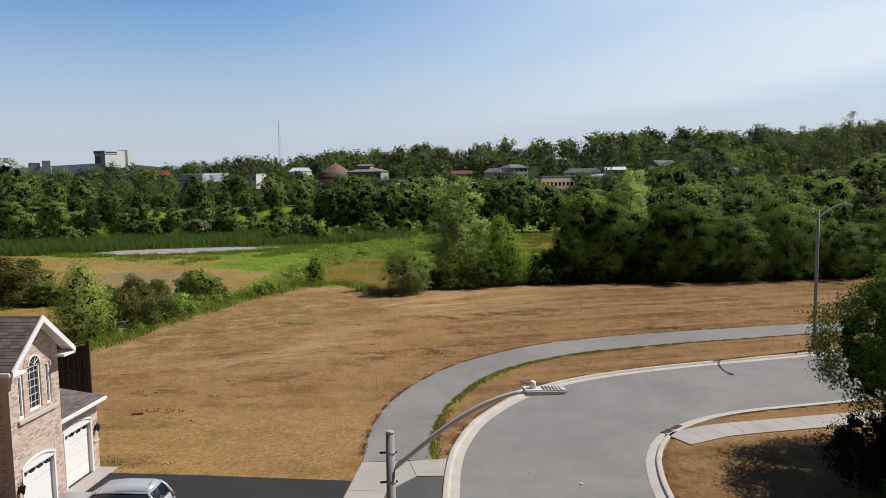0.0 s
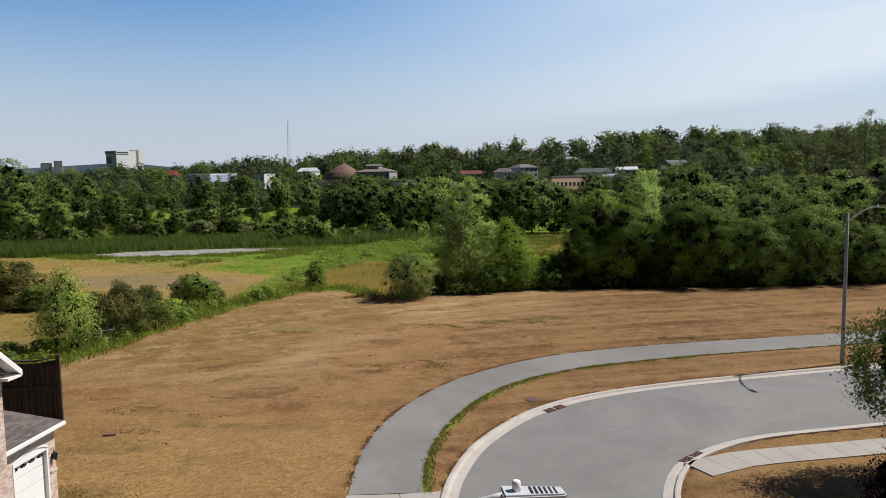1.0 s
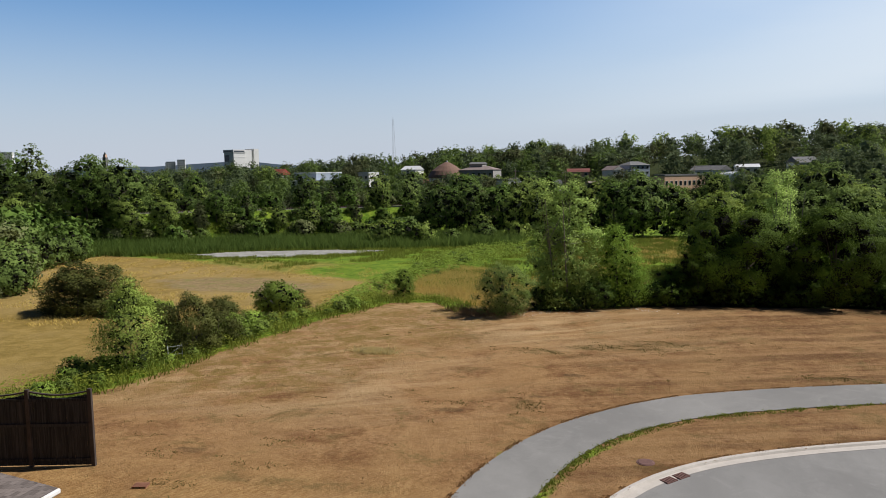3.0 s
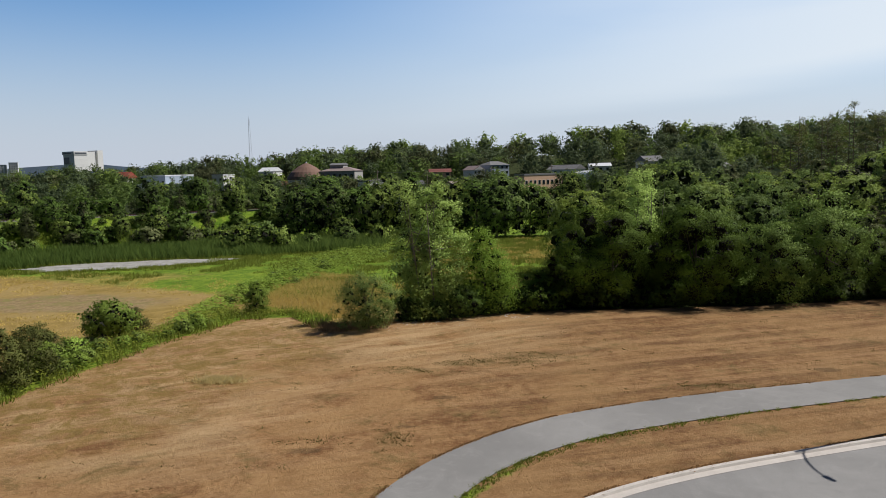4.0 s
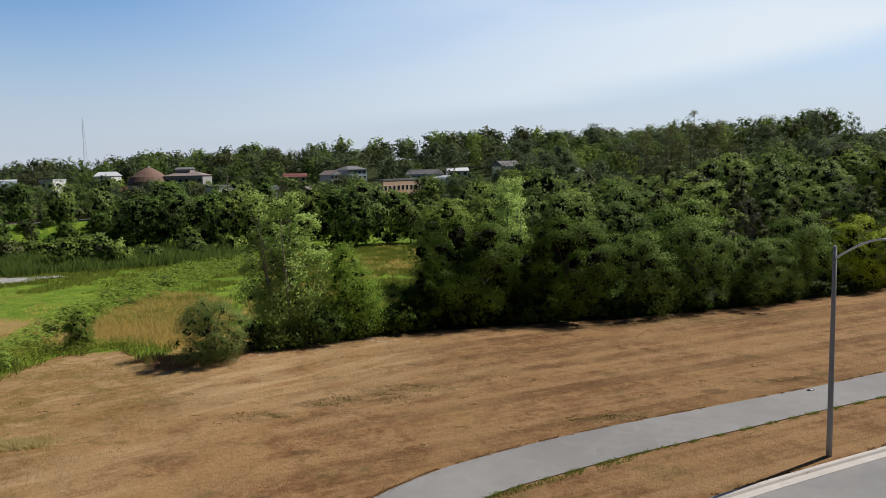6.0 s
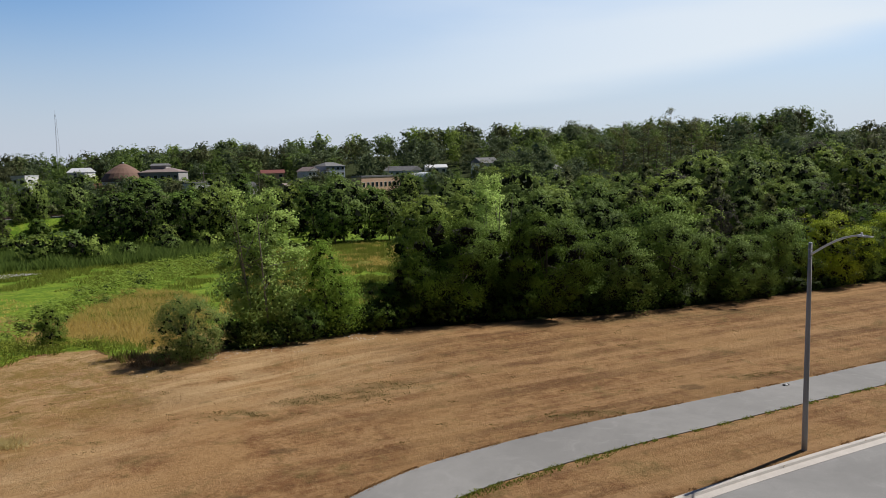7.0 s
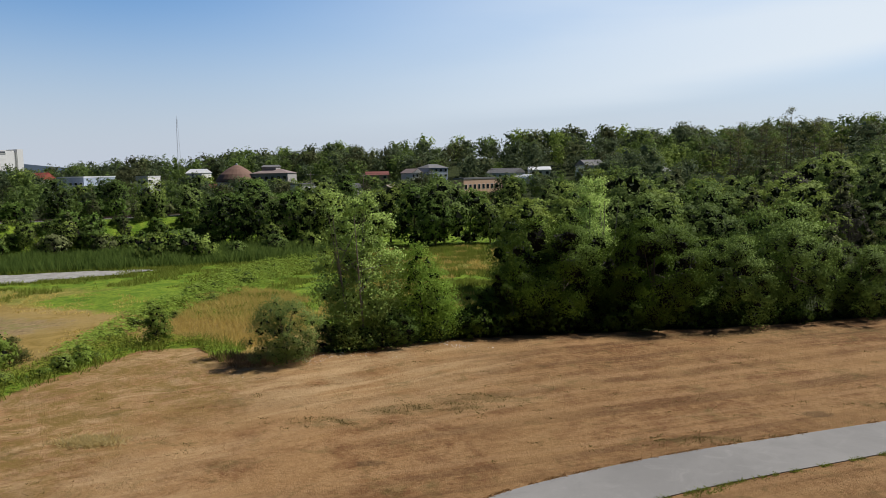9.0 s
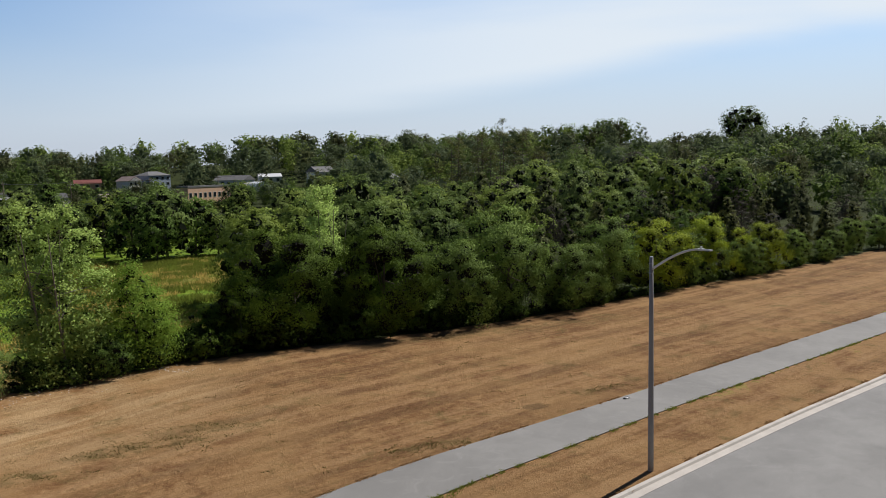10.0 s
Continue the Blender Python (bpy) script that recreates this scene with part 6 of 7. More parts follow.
# ---- the fence ----
fence = new("wooden_fence")
tagged(fence, "tall dark-stained wooden privacy fence with scalloped top", "fence")
FA, FB = Vector((-22.75, 30.55, 0)), Vector((-31.5, 28.4, 0))
fd = (FB - FA).normalized()
fturn = math.degrees(math.atan2(fd.y, fd.x))
f_in = pose(FA.x, FA.y, 0, 0, 0, fturn)
for k in range(4):
    u = k * 2.9
    ob = part("post", boxed(u - 0.09, u + 0.09, -0.05, 0.14, -0.4, 3.72, 0.012), POSTWOOD, fence)
    ob.matrix_basis = f_in
    if k == 3:
        break
    for z in (0.35, 2.02, 3.22):
        ob = part("rail", boxed(u + 0.09, u + 2.81, 0.075, 0.13, z - 0.07, z + 0.07, 0.008), BOARD, fence)
        ob.matrix_basis = f_in
    for j in range(18):
        a = u + 0.1 + j * 0.15
        top = 3.45 - 0.16 * math.sin(math.pi * (j + 0.5) / 18) + 0.004 * (j % 3)
        ob = part("board", boxed(a, a + 0.146, 0.02 + 0.018 * (j % 2), 0.045 + 0.018 * (j % 2), 0.08, top), BOARD, fence)
        ob.matrix_basis = f_in
    bm = bmesh.new()
    us = np.linspace(0, 1, 9)
    for p, q in zip(us[:-1], us[1:]):
        za, zb = 3.62 - 0.16 * math.sin(math.pi * p), 3.62 - 0.16 * math.sin(math.pi * q)
        c = [bm.verts.new((u + 0.09 + 2.72 * s_, yy, zz)) for yy in (-0.05, 0.07) for s_, zz in ((p, za - 0.06), (q, zb - 0.06), (q, zb), (p, za))]
        for f in ((0, 1, 2, 3), (7, 6, 5, 4), (0, 4, 5, 1), (2, 6, 7, 3), (1, 5, 6, 2), (3, 7, 4, 0)):
            bm.faces.new([c[i] for i in f])
    ob = part("cap_rail", bm, POSTWOOD, fence)
    ob.matrix_basis = f_in

# ---- the car on the drive ----
car = new("car")
tagged(car, "silver hatchback car parked on the black driveway", "car")


def car_shell(profile, widths, bevel=0.05):
    """A body skinned from side profile points (x, z) with half-widths."""
    bm = bmesh.new()
    l = [bm.verts.new((x, w, z)) for (x, z), w in zip(profile, widths)]
    r = [bm.verts.new((x, -w, z)) for (x, z), w in zip(profile, widths)]
    bm.faces.new(l)
    bm.faces.new(r[::-1])
    n = len(profile)
    for k in range(n):
        bm.faces.new((l[k], r[k], r[(k + 1) % n], l[(k + 1) % n]))
    bmesh.ops.recalc_face_normals(bm, faces=bm.faces)
    bmesh.ops.bevel(bm, geom=bm.edges[:], offset=bevel, segments=3, affect="EDGES")
    for f in bm.faces:
        f.smooth = True
    return bm


part("body", car_shell([(-2.1, 0.3), (2.05, 0.3), (2.15, 0.62), (2.05, 0.92), (-2.15, 0.88), (-2.2, 0.55)], [0.82, 0.82, 0.86, 0.86, 0.82, 0.82]), CARPAINT, car)
part("cabin_glass", car_shell([(-1.05, 0.9), (2.0, 0.92), (1.62, 1.42), (-0.25, 1.42)], [0.78, 0.78, 0.62, 0.62]), GLASS, car)
part("roof_panel", car_shell([(-0.35, 1.385), (1.72, 1.36), (1.8, 1.42), (1.5, 1.49), (0.5, 1.51), (-0.15, 1.46)], [0.63, 0.6, 0.58, 0.6, 0.62, 0.6], 0.03), CARPAINT, car)
for s_ in (-1, 1):
    part("rear_pillar", tube([(2.02, s_ * 0.74, 0.9), (1.85, s_ * 0.66, 1.2), (1.66, s_ * 0.58, 1.42)], [0.07, 0.06, 0.05], 8), CARPAINT, car)
    part("tail_light", boxed(2.04, 2.14, s_ * 0.68 - 0.09, s_ * 0.68 + 0.09, 0.72, 0.92, 0.02), RUST, car, "red tail light")
    for x in (-1.35, 1.35):
        wheel = part("wheel", tube([(x, s_ * 0.72, 0.32), (x, s_ * 0.9, 0.32)], [0.32, 0.32], 20), RUBBER, car)
        part("rim", tube([(x, s_ * 0.9, 0.32), (x, s_ * 0.915, 0.32)], [0.2, 0.17], 16), STEEL, wheel)
part("aerial", tube([(1.45, 0, 1.48), (1.6, 0, 1.62)], [0.02, 0.006], 6), BLACK, car)
car.matrix_world = pose(-13.65, 16.0, 0.03, 0, 0, 4)

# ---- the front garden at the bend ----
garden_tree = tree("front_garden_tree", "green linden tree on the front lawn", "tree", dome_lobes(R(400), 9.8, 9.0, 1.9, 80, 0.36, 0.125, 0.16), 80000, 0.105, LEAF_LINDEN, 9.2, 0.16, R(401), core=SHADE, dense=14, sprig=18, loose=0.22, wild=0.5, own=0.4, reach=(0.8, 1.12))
garden_tree.matrix_world = placed(20.5, 23.2, 30) @ Matrix.Diagonal((1.12, 1.12, 1.0, 1))
plum = tree("purple_shrub", "dark purple-leaved shrub on the front lawn", "shrub", dome_lobes(R(402), 3.4, 4.0, 0.1, 40, 0.4, 0.13), 9000, 0.085, LEAF_PURPLE, 3.2, 0.05, R(403), stems=3)
plum.matrix_world = placed(15.9, 20.9, 0, 0.95)
plant(plum, 18.3, 20.4, 70, 1.1)
hedge_g = tree("garden_bush", "low green bush at the lawn's edge", "bush", dome_lobes(R(404), 1.5, 2.4, 0.0, 16), 1200, 0.13, LEAF_MID, 1.4, 0.04, R(405), stems=3)
hedge_g.matrix_world = placed(16.6, 18.6)

# ---- small things in the field and on the road ----
gate = new("pipe_gate")
for u in (0.0, 1.05):
    part("post", tube([(u, 0, -0.3), (u, 0, 1.15)], [0.035, 0.035], 8), STEEL, gate)
for z in (0.45, 1.05):
    part("rail", tube([(0, 0, z), (1.05, 0, z - 0.02)], [0.028, 0.028], 8), STEEL, gate)
part("brace", tube([(0, 0, 0.45), (1.05, 0, 1.03)], [0.02, 0.02], 8), STEEL, gate)
gate.matrix_world = pose(-31.3, 49.3, ground_height(-31.3, 49.3), 0, 0, 52)
tagged(gate, "pale galvanised pipe gate beside the hedge's shrub", "gate")

crate = new("wooden_pallet")
for k in range(4):
    part("board", boxed(-0.42, 0.42, -0.3 + k * 0.155, -0.165 + k * 0.155, 0.10, 0.125, 0.004), PALLET, crate)
for u in (-0.38, 0.0, 0.32):
    part("bearer", boxed(u, u + 0.07, -0.29, 0.29, 0.0, 0.099), PALLET, crate)
crate.matrix_world = pose(-19.1, 28.9, ground_height(-19.1, 28.9) + 0.005, 0, 0, 12) @ Matrix.Scale(0.75, 4)
tagged(crate, "small red-brown wooden pallet lying in the field", "pallet")


def crumpled(x, y, z, size, seed, label):
    """A crumpled bag: a ball pushed into folds and flattened."""
    rng = R(seed)
    bm = bmesh.new()
    bmesh.ops.create_icosphere(bm, subdivisions=2, radius=size)
    for v in bm.verts:
        v.co *= rng.uniform(0.65, 1.15)
        v.co.z = max(v.co.z * 0.45, -size * 0.25)
    ob = part("paper_bag", bm, LAMP_GREY)
    ob.matrix_world = pose(x, y, z + size * 0.25, 0, 0, 40)
    return tagged(ob, label, "litter")


crumpled(4.2, 20.8, -0.10, 0.085, 3, "crumpled pale bag lying on the road")
crumpled(2.1, 21.9, -0.10, 0.05, 4, "small crumpled scrap lying on the road")
weed_at = scatter(R(820), 1400, -28, 40, 26, 74, lambda x, y: (out_of_field(x, y) < -2) & ~inside(PATH_AREA[::4], x, y) & ~inside(ROAD_AREA[::4], x, y) & (y > 48 + 0.3 * np.abs(x) - 30 * (x < -8)))[:110]
for x, y, n, sx, sy in ((0.6, 58.5, 46, 2.4, 0.7), (-4.7, 56.4, 22, 1.6, 0.5), (-4.2, 43.5, 20, 0.5, 0.8), (14.8, 52.2, 34, 1.5, 0.45), (4.5, 60.2, 24, 2.0, 0.7), (28.2, 57.1, 18, 1.3, 0.3), (-8.2, 43.2, 12, 0.8, 0.4), (-17.9, 29.6, 10, 0.8, 0.3), (-15.2, 32.0, 6, 0.6, 0.3), (-20.5, 32.5, 6, 0.6, 0.3), (-15.6, 35.2, 8, 0.7, 0.4), (-16.4, 22.0, 14, 0.9, 0.4)):
    weed_at = np.vstack([weed_at, R(int(900 + x * 7 + y)).normal(0, 1, (n, 2)) * (sx, sy) + (x, y)])
weed_at = weed_at[~inside(PATH_AREA[::3], weed_at[:, 0], weed_at[:, 1])]
weed_at = np.repeat(weed_at, 16, axis=0) + R(821).normal(0, 1, (len(weed_at) * 16, 2)) * (0.22, 0.12)
tagged(new("field_weeds", quads_mesh("field_weeds", blades(R(822), weed_at, 0.11, 0.03, 0.9), FIELD_WEED)), "low green weeds scattered in the dry field", "weeds", kind="stuff")

flower_at = scatter(R(830), 3000, -12, 9, 62, 79, lambda x, y: (out_of_field(x, y) < 0.4) & (out_of_field(x, y) > -3.2) & (wave(x, y, 9, 91) + 0.6 * wave(x, y, 3, 92) > 0.25))[:150]
flowers = leaf_quads(np.c_[flower_at, land(flower_at[:, 0], flower_at[:, 1]) + 0.09], np.tile((0, -0.5, 1.0), (len(flower_at), 1)), 0.055, R(831), 1.0)
tagged(new("wild_flowers", quads_mesh("wild_flowers", flowers, WHITE)), "scattered white flower heads in the dry grass", "flowers", kind="stuff")

# unidentified small object on the path, made up from crumpled scraps
bag = new("torn_bag")
for x, y, z, size, seed, mat, name in ((-0.16, 0.0, 0.0, 0.11, 5, BLACK, "dark_scrap"), (0.15, 0.05, 0.0, 0.14, 6, BLACK, "dark_scrap"), (0.02, 0.0, 0.02, 0.10, 7, WHITE, "pale_scrap")):
    ob = crumpled(x, y, z, size, seed, "")
    ob.name, ob.parent = name, bag
    ob.data.materials[0] = mat
    del ob["category"]
bag.matrix_world = pose(28.4, 54.52, 0.03, 0, 0, 10)
tagged(bag, "small black and white object lying on the path", "litter")

# ---- brickwork of the two fronts ----
COURSE, LONG, GAP = 0.078, 0.23, 0.011


def brick_box(bm, x, y0, y1, z0, z1, proud=0.009):
    """The showing part of one brick in a wall that faces +x: a box open at the back."""
    a = [bm.verts.new(p) for p in ((x - 0.01, y0, z0), (x - 0.01, y1, z0), (x - 0.01, y1, z1), (x - 0.01, y0, z1))]
    b = [bm.verts.new(p) for p in ((x + proud, y0, z0), (x + proud, y1, z0), (x + proud, y1, z1), (x + proud, y0, z1))]
    bm.faces.new(b)
    for k in range(4):
        bm.faces.new((a[k], a[(k + 1) % 4], b[(k + 1) % 4], b[k]))


def cut(y0, y1, z0, z1, holes):
    """What is left of a brick beside the openings."""
    left = [(y0, y1)]
    for h in holes:
        if z0 < h[3] and z1 > h[2]:
            left = [p for a, b in left for p in ((a, min(b, h[0] - 0.004)), (max(a, h[1] + 0.004), b))]
    return [(a, b) for a, b in left if b - a > 0.03]


wide = WIN[1]
mid_y, arch_r = (wide[0] + wide[1]) / 2, (wide[1] - wide[0]) / 2 + 0.22
front_holes = [*WIN, (GAR_A[0], GAR_A[1], -0.3, 2.84), (14.70, 17.02, 4.17, 4.35)]
whole = bmesh.new()
brick_box(whole, 0, 0, LONG - GAP, 0, COURSE - GAP)
whole_mesh = bpy.data.meshes.new("brick")
whole.to_mesh(whole_mesh)
whole.free()
whole_mesh.materials.append(BRICK_PIECE)
rest_front, rest_garage, single = bmesh.new(), bmesh.new(), 0
for row in range(102):
    z = -0.15 + row * COURSE
    z1 = z + COURSE - GAP
    for col in range(-1, 14):
        a = HY0 + 0.004 + (col + 0.5 * (row % 2)) * LONG
        y0, y1 = max(a, HY0 + 0.002), min(a + LONG - GAP, HY1 - 0.002)
        for y0, y1 in cut(y0, y1, z, z1, front_holes):
            if z1 > wide[3] and math.hypot(abs((y0 + y1) / 2 - mid_y) - (y1 - y0) / 2, (z + z1) / 2 - wide[3]) < arch_r and abs((y0 + y1) / 2 - mid_y) < arch_r + 0.1:
                continue
            if z1 > EAVE - 0.02 and max(abs(y0 - RIDGE), abs(y1 - RIDGE)) > (PEAK - 0.16 - z1) * (RIDGE - HY0) / (PEAK - 0.12 - EAVE):
                continue
            if y1 - y0 > LONG - GAP - 0.001 and 2.8 < z < 4.6 and single < 290:
                o = new("brick", whole_mesh)
                o.parent = house
                o.location = (HX, y0, z)
                single += 1
            else:
                brick_box(rest_front, HX, y0, y1, z, z1)
    if z1 < 3.06:
        for col in range(-1, 19):
            a = HY1 + 0.006 + (col + 0.5 * (row % 2)) * LONG
            y0, y1 = max(a, HY1 + 0.006), min(a + LONG - GAP, 21.348)
            for y0, y1 in cut(y0, y1, z, z1, [(18.75, 20.85, -0.3, 2.74)]):
                brick_box(rest_garage, GX0, y0, y1, z, z1)
for b, name in ((rest_front, "front_brickwork"), (rest_garage, "garage_brickwork")):
    bmesh.ops.recalc_face_normals(b, faces=b.faces)
    ob = part(name, b, BRICK_PIECE, house)
    ob["kind"] = "stuff"


# ---- shingles of the roofs ----
def tab(bm, m, x0, x1, y0, y1, lift):
    """One shingle, thicker at its lower edge, in a roof's own frame (along, up the slope, out)."""
    c = [bm.verts.new(m @ Vector(p)) for p in ((x0, y0, 0.002), (x1, y0, 0.002), (x1, y1, 0.002), (x0, y1, 0.002), (x0, y0, lift), (x1, y0, lift), (x1, y1, 0.006), (x0, y1, 0.006))]
    for f in ((4, 5, 6, 7), (0, 1, 5, 4), (1, 2, 6, 5), (3, 0, 4, 7)):
        bm.faces.new([c[i] for i in f])


def lay_shingles(origin, along, up, wide_, high, singles):
    """Courses of shingles on a slope; the first of them are parts of their own, the rest one part."""
    along, up = Vector(along).normalized(), Vector(up).normalized()
    out = along.cross(up)
    m = Matrix((along, up, out)).transposed().to_4x4()
    m.translation = Vector(origin)
    one = bmesh.new()
    tab(one, Matrix.Identity(4), 0, 0.325, 0, 0.15, 0.014)
    me = bpy.data.meshes.new("shingle")
    one.to_mesh(me)
    one.free()
    me.materials.append(SHINGLE_PIECE)
    rest = bmesh.new()
    for row in range(int(high / 0.145)):
        for col in range(-1, int(wide_ / 0.333) + 1):
            x0 = (col + (0.0, 0.5, 0.25)[row % 3]) * 0.333
            x1 = min(x0 + 0.325, wide_)
            x0 = max(x0, 0.0)
            if x1 - x0 < 0.05:
                continue
            if singles > 0 and x1 - x0 > 0.32:
                o = new("shingle", me)
                o.parent = house
                o.matrix_basis = m @ Matrix.Translation((x0, row * 0.145, 0))
                singles -= 1
            else:
                tab(rest, m, x0, x1, row * 0.145, row * 0.145 + 0.15, 0.014)
    ob = part("shingles", rest, SHINGLE_PIECE, house)
    ob["kind"] = "stuff"


lay_shingles((-16.77, HY1 + 0.02, 3.27), (0, 1, 0), (-8.43, 0, 1.25), 4.17, 8.4, 240)
eave_y, eave_z = HY0 - 0.42, EAVE - slope * 0.42 + 0.1
lay_shingles((-28.4, eave_y, eave_z), (1, 0, 0), (0, RIDGE - eave_y, PEAK + 0.1 - eave_z), 12.6, math.hypot(RIDGE - eave_y, PEAK + 0.1 - eave_z) - 0.02, 0)

# ---- pond, railway and town ----
bm = bmesh.new()
ring = []
for t in np.linspace(0, 2 * math.pi, 181)[:-1]:
    a = radians(18)
    k = 1.0 + 0.10 * math.sin(3 * t + 1) + 0.06 * math.sin(7 * t) + 0.05 * math.sin(13 * t + 2) + 0.03 * math.sin(29 * t)
    u, v = POND_R[0] * k * math.cos(t), POND_R[1] * k * math.sin(t)
    ring.append(bm.verts.new((POND_C[0] + u * math.cos(a) - v * math.sin(a), POND_C[1] + u * math.sin(a) + v * math.cos(a), -1.83)))
bm.faces.new(ring)
MUD = surface("pale_dried_pond_bed", (0.15, 0.145, 0.125), (0.45, 0.435, 0.40), 0.6, 2.2, 0.8)
pond = part("dry_pond", bm, MUD)
tagged(pond, "pale dried-out pond bed beside the reeds", "pond", kind="structure")

rail_dir = Vector((1, 0.55, 0)).normalized()
rail_turn = math.degrees(math.atan2(rail_dir.y, rail_dir.x))
railway = new("railway_track")
RAIL_Z = 4.35
BALLAST = surface("grey_ballast", (0.10, 0.092, 0.085), (0.17, 0.158, 0.145), 0.8, 12, 0.9, 0.6)
bm = bmesh.new()
for x in (-160, 160):
    for y, z in ((-2.6, -0.5), (2.6, -0.5), (1.6, 0.0), (-1.6, 0.0)):
        bm.verts.new((x, y, z))
bmesh.ops.convex_hull(bm, input=bm.verts)
part("ballast", bm, BALLAST, railway)
for s_ in (-0.72, 0.72):
    part("rail", boxed(-160, 160, s_ - 0.04, s_ + 0.04, 0.14, 0.30), RUST, railway)
tie = boxed(-0.12, 0.12, -1.3, 1.3, 0.0, 0.15)
tie_ob = part("sleeper", tie, DARKWOOD, railway)
for k in range(130):
    o = new("sleeper", tie_ob.data)
    o.parent = railway
    o.location = (-60 + 0.62 * k, 0, 0)
tie_ob.location = (-60.62, 0, 0)
railway.matrix_world = pose(-80, 193, RAIL_Z, 0, 0, rail_turn)
tagged(railway, "single railway track on a grassy embankment", "railway")

BRICKY = surface("orange_brick", (0.55, 0.35, 0.24), (0.66, 0.45, 0.32), 0.6, 8, 0.85)
DARKREDROOF = surface("dark_red_roof", (0.15, 0.050, 0.042), (0.22, 0.080, 0.066), 0.6, 10, 0.85)
MAUVEROOF = surface("faded_brown_roof", (0.20, 0.155, 0.145), (0.28, 0.225, 0.21), 0.6, 10, 0.85)
GREYWALL = surface("grey_stucco", (0.30, 0.29, 0.275), (0.38, 0.37, 0.35), 0.6, 10, 0.8)
REDPAINT = surface("bright_red_paint", (0.42, 0.035, 0.030), (0.50, 0.055, 0.045), 0.6, 10, 0.6)
REDROOF = surface("red_roof", (0.32, 0.07, 0.05), (0.42, 0.11, 0.08), 0.6, 10, 0.8)
GREYROOF = surface("grey_roof", (0.12, 0.12, 0.125), (0.2, 0.2, 0.2), 0.6, 10, 0.85)
BROWNROOF = surface("brown_shingle_dome", (0.16, 0.095, 0.07), (0.24, 0.15, 0.115), 0.4, 10, 0.9)
SIDING = surface("white_siding", (0.66, 0.66, 0.64), (0.76, 0.76, 0.74), 0.6, 10, 0.7)
BLUESIDING = surface("blue_grey_siding", (0.30, 0.36, 0.45), (0.38, 0.44, 0.52), 0.6, 10, 0.7)
METALROOF = surface("pale_metal_roof", (0.60, 0.62, 0.64), (0.72, 0.73, 0.74), 0.4, 10, 0.5)


def building(name, label, x, y, w, d, h, wall, roof, kind="gable", turn=0, storeys=1, bays=4, rise=2.0, z=None, along=True):
    """A plain far building, w along its front, d deep: wall, roof, windows with panes; front towards -y before the turn."""
    ob = new(name)
    part("wall", boxed(-w / 2, w / 2, -d / 2, d / 2, -2.5, h), wall, ob)
    bm = bmesh.new()
    o = 0.4
    if kind == "gable":
        if along:
            pts = [(sx * (w / 2 + o), sy * (d / 2 + o), h + 0.02) for sx in (-1, 1) for sy in (-1, 1)] + [(sx * (w / 2 + o), 0, h + rise) for sx in (-1, 1)]
        else:
            pts = [(sx * (w / 2 + o), sy * (d / 2 + o), h + 0.02) for sx in (-1, 1) for sy in (-1, 1)] + [(0, sy * (d / 2 + o), h + rise) for sy in (-1, 1)]
    elif kind == "hip":
        pts = [(sx * (w / 2 + o), sy * (d / 2 + o), h + 0.02) for sx in (-1, 1) for sy in (-1, 1)] + [(sx * w * 0.22, 0, h + rise) for sx in (-1, 1)]
    else:
        pts = [(sx * (w / 2 + 0.12), sy * (d / 2 + 0.12), h + zz) for sx in (-1, 1) for sy in (-1, 1) for zz in (0.02, 0.5)]
    for p in pts:
        bm.verts.new(p)
    bmesh.ops.convex_hull(bm, input=bm.verts)
    part("roof", bm, roof, ob)
    if kind == "gable" and not along:
        bm = bmesh.new()
        f = [bm.verts.new((px, -d / 2 - 0.45, pz)) for px, pz in ((-w / 2, h - 0.1), (w / 2, h - 0.1), (0, h + rise - 0.25))]
        bm.faces.new(f)
        bmesh.ops.solidify(bm, geom=bm.faces[:], thickness=0.04)
        part("gable_front", bm, wall, ob)
    for s_ in range(storeys):
        zc = h * (s_ + 0.55) / storeys
        for k in range(bays):
            xc = -w / 2 + w * (k + 0.5) / bays
            ww, hh = min(1.3, w / bays * 0.5), min(1.4, h / storeys * 0.45)
            win = part("window", boxed(xc - ww / 2 - 0.08, xc + ww / 2 + 0.08, -d / 2 - 0.06, -d / 2 - 0.002, zc - hh / 2 - 0.08, zc + hh / 2 + 0.08), WHITE, ob)
            part("pane", boxed(xc - ww / 2, xc + ww / 2, -d / 2 - 0.08, -d / 2 - 0.062, zc - hh / 2, zc + hh / 2), GLASS, win)
    base = ground_height(x, y) if z is None else z
    ob.matrix_world = pose(x, y, base, 0, 0, turn)
    return tagged(ob, label, name.replace("_", " "))


building("bungalow", "white bungalow with a bright red gable roof", -203, 420, 15, 9, 3.2, SIDING, REDROOF, turn=-24, bays=4, z=10.3, rise=3.6)
building("warehouse", "low blue and white warehouse beside the railway", -138, 330, 13, 18, 6.0, BLUESIDING, METALROOF, "flat", -18, 1, 5, z=8.0)
building("warehouse_annex", "long white flat-roofed annex building", -133, 318, 26, 8, 3.2, SIDING, METALROOF, "flat", -18, 1, 8, z=7.2)
building("workshop", "low pale flat-roofed workshop", -125, 360, 9, 9, 4.5, SIDING, METALROOF, "flat", -16, 1, 3, z=9.2)
building("shed", "white shed with a pale metal roof", -101, 360, 7.5, 9, 3.6, SIDING, METALROOF, "gable", -12, 1, 2, 1.9, z=11.4)
building("hall", "grey hall with a faded brown roof", -62, 334, 15.5, 12, 4.4, GREYWALL, MAUVEROOF, "hip", -8, 1, 6, 1.7, z=9.9)
